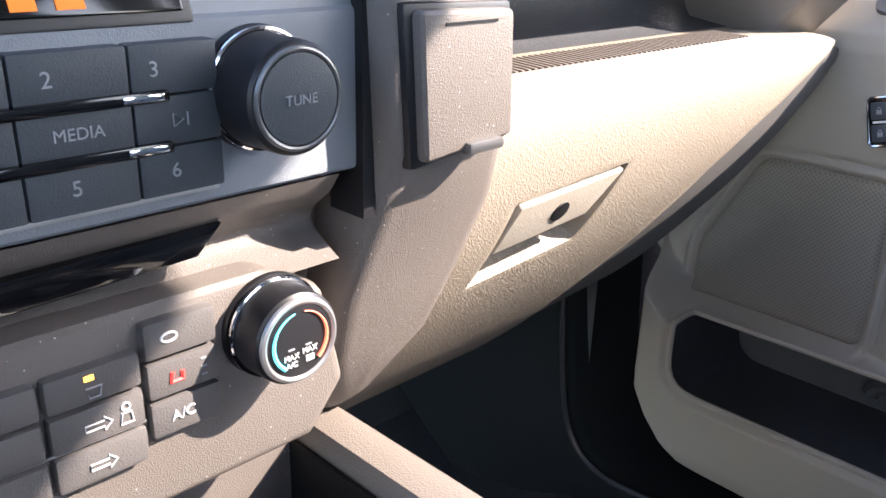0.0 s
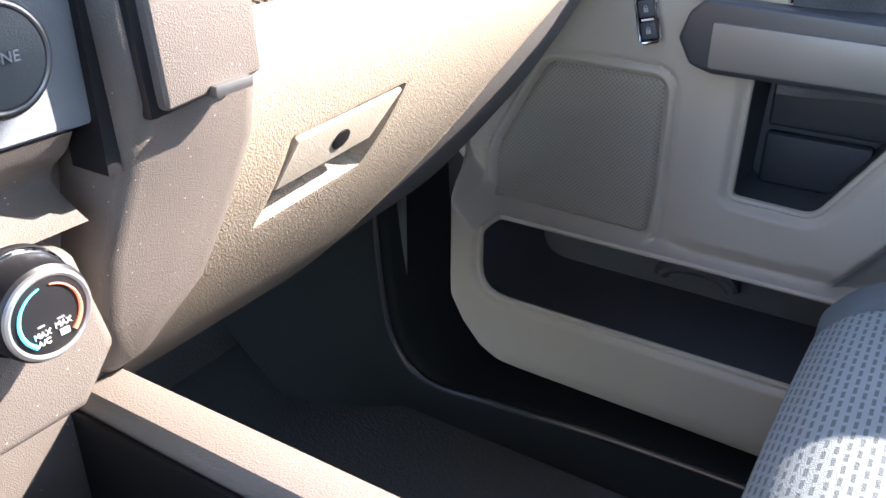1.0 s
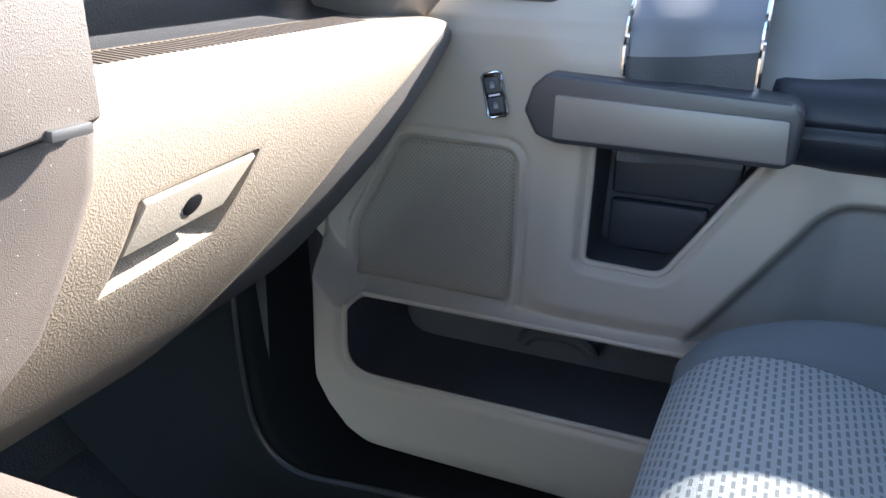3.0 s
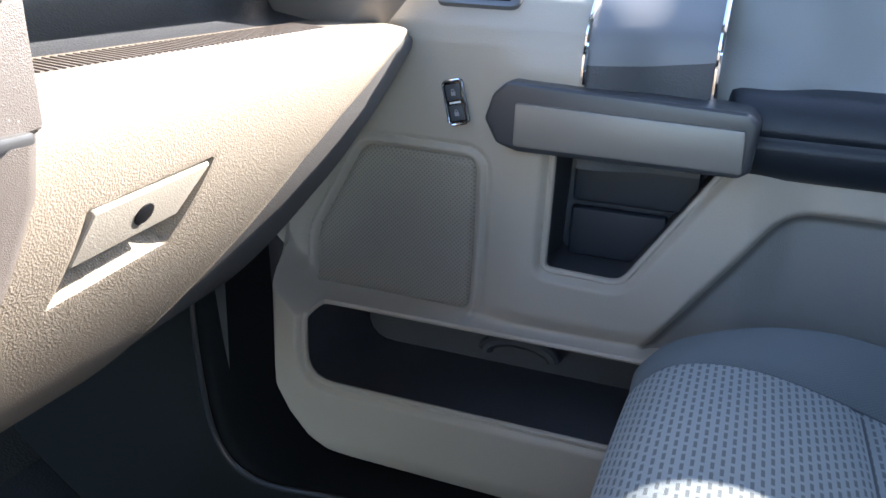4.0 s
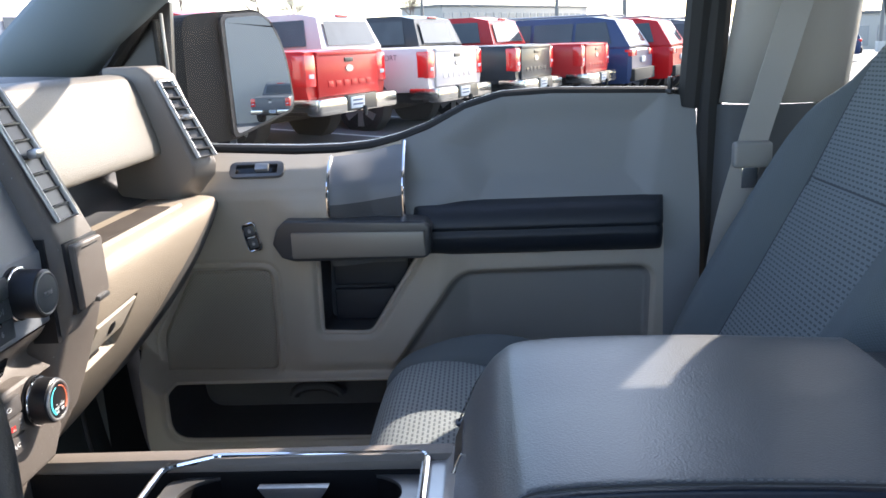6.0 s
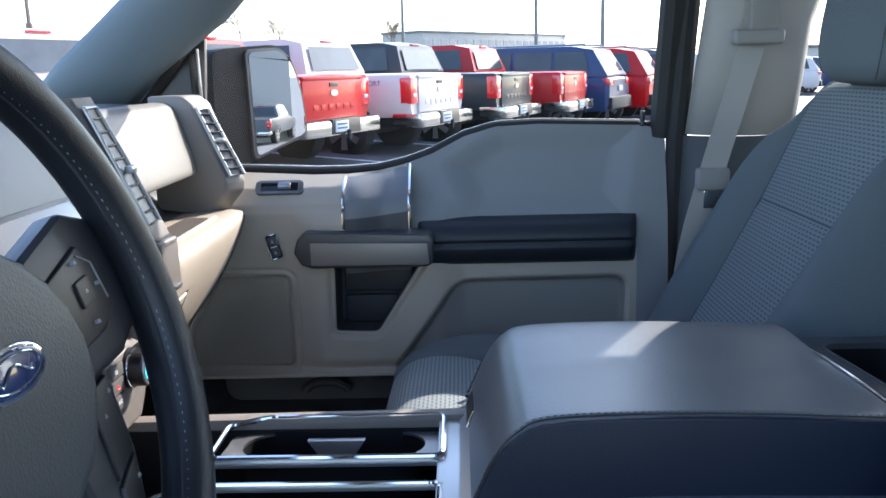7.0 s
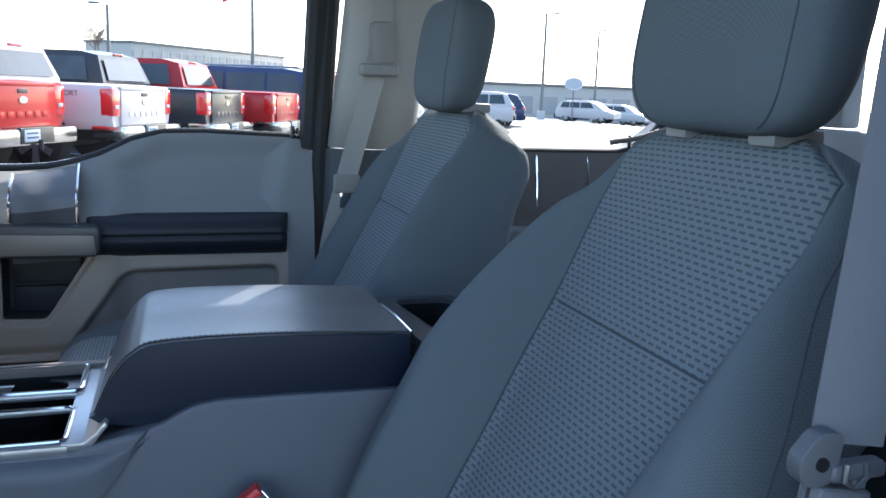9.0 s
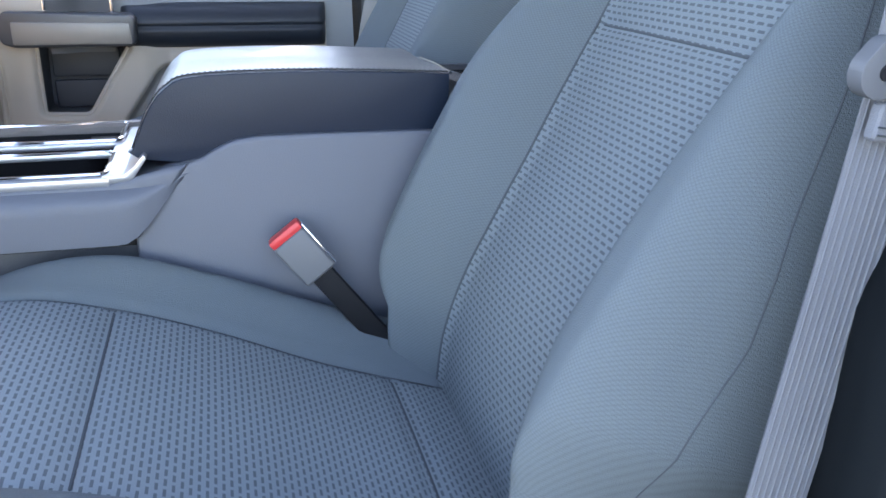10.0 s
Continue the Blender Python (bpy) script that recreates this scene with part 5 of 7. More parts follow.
# ---- seats ----
def seat(name, cx, cush, back, head, swells, door_swells, wrap, label, sgn):
    """cush, back, head: (dy, dz) of cushion, backrest and headrest. sgn: +1 where the door is on the +x side."""
    d = thing(name, label, "seat", "front seats", at=(cx, 0, 0))

    def put(ob, off):
        ob.data.transform(Matrix.Translation((0, *off)))
        return ob

    def frame_of(path):
        seg = np.r_[0, np.cumsum(np.hypot(*np.diff(path, axis=0).T))]
        tn = np.gradient(path, axis=0)
        return seg, tn / np.linalg.norm(tn, axis=1)[:, None]

    def piece(nm, v, f, uv, mask, mat, lab, off):
        g = f[mask]
        used, inv = np.unique(g, return_inverse=True)
        return put(link(nm, v[used], inv.reshape(g.shape), mat, d, lab, uvs=uv[used], crease=1.3), off)

    def seam_on(P, us, width, at, keep, off, r=0.0016):  # us: where each column lies, row by row
        """A sewn seam at a distance from the middle, along the rows that are kept."""
        pts = []
        for k in np.nonzero(keep)[0]:
            u = at[k] / width[k]
            pts.append([np.interp(u, us[:, k], P[:, k, c]) for c in range(3)])
        put(tube("seam", pts, r, SEAM, d, sides=6, label="sewn seam"), off)

    # cushion
    path = smooth_path([(0, -0.93, 0.318), (0, -0.86, 0.343), (0, -0.76, 0.378), (0, -0.665, 0.418), (0, -0.555, 0.458), (0, -0.47, 0.478), (0, -0.405, 0.472), (0, -0.372, 0.445), (0, -0.366, 0.42), (0, -0.375, 0.36), (0, -0.395, 0.30)], 8)[:, 1:]
    seg, tn = frame_of(path)
    q = seg / seg[-1]
    nr = np.c_[-tn[:, 1], tn[:, 0]]
    nr = np.where(nr[:1, 1:] < 0, -nr, nr)
    us = np.linspace(-1, 1, 81)
    halfw = 0.262 - 0.050 * ease(0.58, 1.0, q)
    ins = 0.142 + 0.020 * ease(0.1, 0.5, q) - 0.02 * ease(0.7, 1.0, q)
    seam_y = (-0.558, -0.846)
    knot = 0.6
    U = np.array([[float(np.interp(u, [-1, -knot, knot, 1], [-1, -w, w, 1])) for w in ins / halfw] for u in us])
    P, UV = [], []
    for j in range(len(us)):
        row, uvr = [], []
        for k, (y, z) in enumerate(path):
            u = U[j, k]
            x = u * halfw[k]
            a = abs(x)
            bol = 0.043 * ease(ins[k] - 0.012, ins[k] + 0.07, a) * (1 - 0.9 * ease(0.50, 0.76, q[k]))
            edge = max(0, (abs(u) - 0.82) / 0.18)
            fall = 0.085 * (1 - math.sqrt(max(0, 1 - edge ** 2)))
            groove = 0.006 * math.exp(-((a - ins[k]) / 0.005) ** 2)
            if a < ins[k] and q[k] < 0.7:
                groove += sum(0.006 * math.exp(-((y - ys) / 0.006) ** 2) for ys in seam_y)
            h = bol - fall - groove + 0.006 * math.cos(u * 1.5)
            row.append((x, y + nr[k, 0] * h, z + nr[k, 1] * h))
            uvr.append((seg[k], x))
        P.append(row)
        UV.append(uvr)
    P, UV = np.array(P), np.array(UV).reshape(-1, 2)
    v, f = lattice(P)
    cols = np.repeat(np.where(np.abs(us) <= knot + 1e-6, 1, 0)[:, None], len(path), 1)
    inner = cols.reshape(-1)[f].min(1) > 0
    side = v[f].mean(1)[:, 0]
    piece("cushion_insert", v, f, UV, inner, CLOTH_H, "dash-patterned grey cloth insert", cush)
    for sg in (-1, 1):
        piece("cushion_bolster", v, f, UV, ~inner & (sg * side > 0), FABRIC, "plain grey cloth bolster", cush)
        seam_on(P, U, halfw, sg * ins, q < 0.92, cush)
        rim = P[0 if sg < 0 else -1]
        sk = [[tuple(p), (p[0], p[1], p[2] * 0.6 + 0.24 * 0.4), (p[0] * 0.98, p[1], 0.20)] for p in rim[::4] if p[2] > 0.28]
        put(sheet("seat_skirt", sk, FABRIC if sg * sgn < 0 else DARK, d, flip=sg < 0), cush)
    for ys in seam_y:
        k = int(np.argmin(np.abs(path[:, 0] - ys) + 9 * (q > 0.7)))
        pts = [tuple(P[j, k]) for j, u in enumerate(us) if abs(u) < knot]
        put(tube("seam", pts, 0.0016, SEAM, d, sides=6, label="sewn seam"), cush)
    put(rbox("seat_base", (-0.22, -0.86, FLOOR - cush[1]), (0.22, -0.43, 0.33), DARK, d, bevel=0.02, label="dark seat base"), cush)
    # backrest
    line = smooth_path([(0, -0.802, 0.33), (0, -0.812, 0.42), (0, -0.847, 0.52), (0, -0.912, 0.64), (0, -0.978, 0.76), (0, -1.034, 0.87), (0, -1.064, 0.94), (0, -1.088, 0.975)], 8)[:, 1:]
    seg, tn = frame_of(line)
    q = np.clip((seg - seg[8]) / (seg[-1] - seg[8]), -0.2, 1)
    nr = np.c_[np.abs(tn[:, 1]), np.abs(tn[:, 0])]
    hw = np.interp(q, [0, 0.12, 0.4, 0.6, 0.8, 0.92, 0.97, 1.0], [0.205, 0.238, 0.254, 0.246, 0.222, 0.192, 0.160, 0.09])
    iw = np.interp(q, [-0.2, 0, 0.2, 0.35, 0.5, 0.63, 0.82, 0.92, 1.0], [0.155, 0.143, 0.129, 0.133, 0.143, 0.150, 0.168, 0.164, 0.085])
    th = np.interp(q, [0, 0.2, 0.8, 0.95, 1.0], [0.08, 0.10, 0.08, 0.06, 0.02])
    cap = np.sqrt(np.clip(1 - np.clip((q - 0.9) / 0.1, 0, 1) ** 2, 0, 1))
    depth = np.interp(q, [0, 0.3, 0.6, 0.85, 1.0], [*wrap, 0.12, 0.06])
    ang = np.linspace(-1, 1, 101)
    U = np.array([[float(np.interp(u, [-1, -knot, knot, 1], [-1, -w, w, 1])) for w in np.minimum(iw / hw, 0.93)] for u in ang])
    F, UV = [], []
    for j in range(len(ang)):
        row, uvr = [], []
        for k, (y, z) in enumerate(line):
            u = U[j, k]
            x = u * hw[k]
            a = abs(x)
            sw = door_swells if u * sgn > 0 else swells
            swell = sw[0] + (sw[1] - sw[0]) * ease(0.40, 0.80, q[k])
            bol = swell * ease(iw[k] - 0.015, iw[k] + 0.052, a) * (1 - ease(0.74, 0.97, q[k]))
            edge = max(0, (abs(u) - 0.82) / 0.18)
            fall = depth[k] * (1 - math.sqrt(max(0, 1 - edge ** 2)))
            groove = 0.007 * math.exp(-((a - iw[k]) / 0.005) ** 2)
            if a < iw[k]:
                groove += 0.006 * math.exp(-((z - 0.758) / 0.006) ** 2)
            h = bol - fall - groove - 0.03 * (1 - cap[k]) + 0.008 * math.cos(u * 1.5)
            row.append((x, y + nr[k, 0] * h, z + nr[k, 1] * h))
            uvr.append((seg[k], x))
        F.append(row)
        UV.append(uvr)
    F, UV = np.array(F), np.array(UV).reshape(-1, 2)
    B = F.copy()
    for k in range(len(line)):
        for j, u in enumerate(ang):
            base = F[0, k] * (1 - (u + 1) / 2) + F[-1, k] * (u + 1) / 2
            bulge = th[k] * math.sqrt(max(0, 1 - abs(u) ** 6)) * 0.65
            B[j, k] = (base[0], base[1] - nr[k, 0] * bulge, base[2] - nr[k, 1] * bulge)
    cols = np.repeat(np.where(np.abs(ang) <= knot + 1e-6, 1, 0)[:, None], len(line), 1)
    v, f = lattice(F, flip=True)
    inner = cols.reshape(-1)[f].min(1) > 0
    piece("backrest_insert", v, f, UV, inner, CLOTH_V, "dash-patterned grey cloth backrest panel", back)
    piece("backrest_bolster", v, f, UV, ~inner, FABRIC, "plain grey cloth side bolsters", back)
    for sg in (-1, 1):
        seam_on(F, U, hw, sg * iw, q < 0.95, back)
        if sgn < 0:
            seam_on(F, U, hw, sg * hw * np.interp(q, [-0.2, 0.3, 0.8], [0.965, 0.965, 0.93]), (q < 0.86) & (q > 0), back, 0.0008)
    k = int(np.argmin(np.abs(line[:, 1] - 0.758)))
    put(tube("seam", [tuple(F[j, k]) for j, u in enumerate(ang) if abs(u) < knot], 0.0016, SEAM, d, sides=6, label="sewn seam"), back)
    put(sheet("backrest_back", B, FABRIC, d, "plain grey cloth seat back", crease=1.3), back)
    put(sheet("backrest_top", np.array([[F[j, -1] * (1 - w) + B[j, -1] * w for w in (0, 0.5, 1)] for j in range(len(ang))]), FABRIC, d, flip=True), back)
    # headrest
    hm = Matrix.Translation((head[2], -1.125 + head[0], 1.055 + head[1])) @ Matrix.Rotation(radians(9), 4, "X")
    n, m = 48, 32
    H = []
    sp = lambda c, e: math.copysign(abs(c) ** e, c)
    for i in range(n):
        a = 2 * math.pi * i / n
        ring = []
        for j in range(m + 1):
            b = -math.pi / 2 + math.pi * j / m
            w = head[3] - 0.004 * math.sin(b)
            t = 0.050 + 0.006 * math.sin(b)
            ring.append(hm @ Vector((w * sp(math.cos(b), 0.42) * sp(math.cos(a), 0.6), t * sp(math.cos(b), 0.55) * sp(math.sin(a), 0.75) + 0.010 * math.cos(a) ** 2, 0.105 * sp(math.sin(b), 0.62))))
        H.append(ring)
    HU = [[(0.44 * i / n, 0.30 * j / m) for j in range(m + 1)] for i in range(n)]
    hr = sheet("headrest", np.array(H), FABRIC, d, "grey cloth headrest", closed_u=True, crease=1.5, uv=HU)
    for sg in (-1, 1):
        k = 6 if sg > 0 else 18
        tube("seam", [tuple(H[k][j]) for j in range(4, m - 3)], 0.0009, SEAM, hr, sides=6)
        p0, p1 = Vector((head[2] + sg * 0.065, -1.100 + back[0], 0.93 + back[1])), hm @ Vector((sg * 0.065, 0, -0.05))
        tube("headrest_post", [tuple(p0), tuple((p0 + p1) / 2), tuple(p1)], 0.006, CHROME, d, sides=10, label="chrome headrest post")
        rbox("post_guide", (head[2] + sg * 0.068 - 0.019, -1.115 + back[0], 0.953 + back[1]), (head[2] + sg * 0.068 + 0.019, -1.060 + back[0], 0.970 + back[1]), PALEPLASTIC, d, bevel=0.005, label="grey plastic post guide")
    return d


seat("driver_seat", -0.435, (0.085, -0.003), (-0.028, -0.015), (0.012, -0.006, 0.0, 0.148), (0.095, 0.054), (0.052, 0.040), (0.27, 0.25, 0.19), "grey cloth bucket seat with dash-patterned inserts beside the console", -1)
seat("passenger_seat", 0.435, (0.0, -0.004), (-0.026, -0.010), (0.030, -0.010, -0.035, 0.124), (0.034, 0.034), (0.044, 0.044), (0.11, 0.13, 0.15), "grey cloth bucket seat with dash-patterned inserts beside the far door", 1)


# ---- belts ----
def passenger_belt():
    d = thing("seat_belt", "grey seat belt hanging at the far centre pillar", "seat belt", "seat belts")
    ribbon("webbing", [(0.69, -1.03, 1.30), (0.70, -1.025, 1.10), (0.705, -1.015, 1.03)], (0, 1, 0.1), 0.046, 0.002, LITWEB, d, "grey webbing")
    ribbon("webbing", [(0.70, -1.015, 1.02), (0.705, -0.99, 0.92), (0.715, -0.955, 0.78), (0.72, -0.92, 0.62), (0.72, -0.90, 0.40)], (0, 1, 0.2), 0.046, 0.002, LITWEB, d, "grey webbing")
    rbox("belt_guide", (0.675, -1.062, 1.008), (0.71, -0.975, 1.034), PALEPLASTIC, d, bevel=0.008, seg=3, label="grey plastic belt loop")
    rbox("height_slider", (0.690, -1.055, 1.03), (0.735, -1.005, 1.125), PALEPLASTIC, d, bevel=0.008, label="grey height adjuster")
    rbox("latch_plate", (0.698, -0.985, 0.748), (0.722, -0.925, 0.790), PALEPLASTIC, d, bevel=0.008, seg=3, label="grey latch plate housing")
    rbox("tongue", (0.708, -0.965, 0.715), (0.711, -0.94, 0.752), CHROME, d, bevel=0.001, label="metal tongue")


def driver_belt():
    d = thing("seat_belt", "grey ribbed seat belt hanging beside the near seat", "seat belt", "seat belts")
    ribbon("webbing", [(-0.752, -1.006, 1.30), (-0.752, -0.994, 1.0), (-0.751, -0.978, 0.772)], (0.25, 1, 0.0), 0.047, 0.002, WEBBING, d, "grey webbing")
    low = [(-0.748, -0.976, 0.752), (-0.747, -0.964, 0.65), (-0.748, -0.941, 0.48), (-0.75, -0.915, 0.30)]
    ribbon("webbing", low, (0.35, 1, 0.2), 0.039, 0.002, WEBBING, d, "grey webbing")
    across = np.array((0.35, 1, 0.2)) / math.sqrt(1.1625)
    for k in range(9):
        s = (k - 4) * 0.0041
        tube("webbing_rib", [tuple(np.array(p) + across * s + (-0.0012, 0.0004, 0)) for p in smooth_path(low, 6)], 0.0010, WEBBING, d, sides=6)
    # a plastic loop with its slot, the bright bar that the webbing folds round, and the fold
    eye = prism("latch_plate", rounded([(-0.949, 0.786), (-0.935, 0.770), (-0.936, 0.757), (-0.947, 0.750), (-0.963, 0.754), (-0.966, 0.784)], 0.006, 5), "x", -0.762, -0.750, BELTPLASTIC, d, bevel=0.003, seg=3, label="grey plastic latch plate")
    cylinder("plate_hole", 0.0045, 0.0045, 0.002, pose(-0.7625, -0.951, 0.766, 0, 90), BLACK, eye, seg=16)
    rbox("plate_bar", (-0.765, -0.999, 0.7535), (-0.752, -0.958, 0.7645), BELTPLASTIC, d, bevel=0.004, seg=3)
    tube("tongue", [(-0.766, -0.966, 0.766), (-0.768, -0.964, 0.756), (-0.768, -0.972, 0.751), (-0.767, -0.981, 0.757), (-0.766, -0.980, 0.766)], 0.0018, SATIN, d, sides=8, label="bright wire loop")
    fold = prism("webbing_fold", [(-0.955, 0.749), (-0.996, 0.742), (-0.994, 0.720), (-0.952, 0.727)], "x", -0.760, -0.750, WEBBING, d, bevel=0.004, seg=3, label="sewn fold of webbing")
    for z in (0.731, 0.7355):
        tube("stitch_row", [(-0.7605, -0.954, z), (-0.7608, -0.975, z - 0.0035), (-0.7605, -0.993, z - 0.0065)], 0.0006, SEAM, fold, sides=5)


passenger_belt()
driver_belt()


def buckle():
    d = thing("seat_belt_buckle", "grey seat belt buckle with red release beside the near seat", "buckle")
    m = pose(-0.232, -0.678, 0.484, 0, 0, 0) @ Matrix.Rotation(radians(-38), 4, "X") @ Matrix.Rotation(radians(6), 4, "Y")
    a = rbox("housing", (-0.013, -0.022, -0.028), (0.013, 0.022, 0.032), BELTPLASTIC, d, bevel=0.006, seg=3)
    b = rbox("release", (-0.012, -0.0215, 0.030), (0.012, 0.0215, 0.041), RED, d, bevel=0.004, label="red release button")
    c = rbox("bright_edge", (-0.010, -0.0235, -0.026), (0.010, -0.0215, 0.034), CHROME, d, bevel=0.001)
    e = rbox("stalk", (-0.007, -0.014, -0.15), (0.007, 0.014, -0.024), TRAYBLACK, d, bevel=0.004, label="black stalk")
    for o in (a, b, c, e):
        o.data.transform(m)
    rbox("anchor_bracket", (-0.206, -0.806, 0.352), (-0.188, -0.768, 0.359), BLACK, d, bevel=0.002)
    rbox("bright_bolt", (-0.208, -0.804, 0.3595), (-0.19, -0.772, 0.364), SATIN, d, bevel=0.002, label="bright steel strip")


buckle()


# ---- steering wheel ----
def steering_wheel():
    d = thing("steering_wheel", "black leather steering wheel with button spokes and an oval badge", "steering wheel")
    m = Matrix.Translation((-0.474, -0.282, 0.846)) @ Matrix.Rotation(radians(90 - 17), 4, "X")
    rim = [m @ Vector((0.176 * math.cos(t), 0.172 * math.sin(t), 0)) for t in np.linspace(0, 2 * math.pi, 90, endpoint=False)]
    tube("rim", [tuple(p) for p in rim], 0.0165, LEATHER, d, sides=16, closed=True, label="black leather rim")
    st = [m @ Vector((0.1615 * math.cos(t), 0.158 * math.sin(t), 0.004)) for t in np.linspace(0, 2 * math.pi, 90, endpoint=False)]
    tube("rim_seam", [tuple(p) for p in st], 0.0018, STITCH, d, sides=6, closed=True)
    stitches([tuple(p) for p in st], 0.0062, 0.0007, tuple(m.to_3x3() @ Vector((0.0, 0.0, 0.003))), d)

    def pr(name, poly, a, b, mat, bevel, label=""):
        ob = prism(name, poly, "z", a, b, mat, d, bevel=bevel, seg=3, label=label)
        ob.data.transform(m)
        return ob

    pr("hub", [(0.075 * math.cos(t) * (1 + 0.08 * math.cos(2 * t)), 0.072 * math.sin(t) - 0.006, ) for t in np.linspace(0, 2 * math.pi, 24, endpoint=False)], -0.046, 0.002, HUB, 0.012, "grey grained hub pad")
    for s in (-1, 1):
        pr("spoke", [(s * 0.06, 0.042), (s * 0.128, 0.062), (s * 0.168, 0.050), (s * 0.172, -0.020), (s * 0.138, -0.034), (s * 0.06, -0.037)], -0.030, -0.010, SPOKE, 0.008, "dark satin spoke")
        pr("button_pad", [(s * 0.074, 0.026), (s * 0.124, 0.040), (s * 0.140, 0.030), (s * 0.143, -0.002), (s * 0.122, -0.013), (s * 0.076, -0.018)], -0.012, -0.0075, BLACK, 0.003, "black button pad")
        pr("wheel_button", [(s * 0.103, 0.004), (s * 0.120, 0.006), (s * 0.120, 0.022), (s * 0.103, 0.020)], -0.009, -0.0055, BLACK, 0.0015)
        edge = [m @ Vector((s * ex, ey, -0.0072)) for ex, ey in ((0.118, 0.034), (0.132, 0.027), (0.136, 0.003))]
        tube("bright_line", [tuple(p) for p in edge], 0.0008, SILVER, d, sides=6)
        for bx, by in ((0.111, 0.031), (0.129, 0.014), (0.111, -0.006), (0.1115, 0.013)):
            pr("button_mark", [(s * bx - 0.0018, by - 0.0010), (s * bx + 0.0018, by - 0.0010), (s * bx + 0.0012, by + 0.0012), (s * bx - 0.0012, by + 0.0012)], -0.0076, -0.0050, DIM_MARK, 0.0)
        pr("lower_spoke", [(s * 0.045, -0.055), (s * 0.115, -0.030), (s * 0.110, -0.085), (s * 0.085, -0.150), (s * 0.055, -0.160)], -0.034, -0.014, SPOKE, 0.006, "dark lower spoke")
        pr("wheel_button", [(s * 0.078, -0.040), (s * 0.106, -0.036), (s * 0.102, -0.082), (s * 0.074, -0.092)], -0.016, -0.0115, BLACK, 0.002)
        pr("wheel_button", [(s * 0.073, -0.095), (s * 0.101, -0.085), (s * 0.086, -0.128), (s * 0.064, -0.132)], -0.016, -0.0115, BLACK, 0.002)
        for bx, by in ((0.100, -0.045), (0.086, -0.056), (0.094, -0.098), (0.080, -0.112)):
            pr("button_mark", [(s * bx - 0.002, by - 0.0012), (s * bx + 0.002, by - 0.0012), (s * bx + 0.001, by + 0.0012), (s * bx - 0.001, by + 0.0012)], -0.0118, -0.0110, DIM_MARK, 0.0)
    badge = material("blue_badge", (0.01, 0.03, 0.12), 0.2, coat=0.6)
    pr("badge_rim", [(0.030 * math.cos(t), 0.0125 * math.sin(t)) for t in np.linspace(0, 2 * math.pi, 32, endpoint=False)], 0.0, 0.0055, CHROME, 0.001, "oval chrome badge rim")
    pr("badge", [(0.027 * math.cos(t), 0.0100 * math.sin(t)) for t in np.linspace(0, 2 * math.pi, 32, endpoint=False)], 0.004, 0.0065, badge, 0.001, "blue oval badge")
    ring = [m @ Vector((0.0225 * math.cos(t), 0.0078 * math.sin(t), 0.0066)) for t in np.linspace(0, 2 * math.pi, 32, endpoint=False)]
    tube("badge_line", [tuple(p) for p in ring], 0.0006, CHROME, d, sides=6, closed=True)
    tube("badge_line", [tuple(m @ Vector((0.015 * math.sin(t * 3.0), 0.003 * math.cos(t * 9), 0.0068))) for t in np.linspace(-0.5, 0.5, 30)], 0.0008, CHROME, d, sides=6)
    return d


steering_wheel()


# ---- side mirror ----
def side_mirror():
    d = thing("side_mirror", "black door mirror outside the far window", "mirror")
    pane = rounded([(0.047, 0.119), (0.146, 0.126), (0.187, 0.063), (0.204, -0.060), (0.053, -0.101)], [0.012, 0.030, 0.05, 0.022, 0.012])
    lip = rounded([(0.040, 0.126), (0.150, 0.133), (0.193, 0.066), (0.211, -0.065), (0.046, -0.109)], [0.016, 0.036, 0.05, 0.028, 0.016])
    back = rounded([(-0.040, 0.126), (0.150, 0.139), (0.198, 0.068), (0.215, -0.066), (0.040, -0.116), (-0.044, -0.104)], [0.03, 0.036, 0.05, 0.028, 0.03, 0.03])
    m = Matrix.Translation((0.955, -0.005, 0.905)) @ Matrix.Rotation(radians(-36), 4, "Z")
    a = prism("shell", back, "y", -0.004, 0.10, material("matt_black_shell", (0.010, 0.011, 0.013), 0.6, specular=0.12), d, bevel=0.006, seg=3, label="black mirror shell")
    c = prism("mirror_frame", lip, "y", -0.014, -0.005, material("grey_mirror_frame", (0.05, 0.051, 0.055), 0.4, specular=0.3), d, bevel=0.003, label="grey plastic frame round the glass")
    b = prism("mirror_glass", pane, "y", -0.0165, -0.012, MIRROR, d, bevel=0.0, label="mirror glass")
    for o in (a, b, c):
        o.data.transform(m)
    rbox("arm", (0.86, 0.0, 0.78), (1.0, 0.06, 0.83), BLACK, d, bevel=0.012)


side_mirror()


# ---- floor mat ----
def floor_mat():
    d = thing("floor_mat", "black rubber floor mat in the far footwell", "floor mat")
    rbox("mat", (0.20, -0.34, FLOOR + 0.001), (0.62, 0.24, FLOOR + 0.010), CARPET, d, bevel=0.004)



floor_mat()


# ---- outside: ground ----
ASPHALT = material("asphalt", (0.10, 0.10, 0.103), 0.75, grain=0.6, size=90, blotch=0.25, blotch_size=0.6)
PAINTLINE = material("worn_white_line_paint", (0.60, 0.60, 0.58), 0.7, blotch=0.2, blotch_size=3)
gx = np.array([-900, -60, -20, 20, 60, 900.0])


def lot(x, y):
    """The lot's height: it falls a little towards the rear of the cab."""
    return GROUND - 0.03 + 0.0188 * max(-60, min(60, x)) + 0.0477 * max(-60, min(60, y))


g = sheet("ground", [[(x, y, lot(max(-60, min(60, x)), y)) for y in gx] for x in gx], ASPHALT)
tagged(g, "grey asphalt parking lot", "ground", kind="structure")


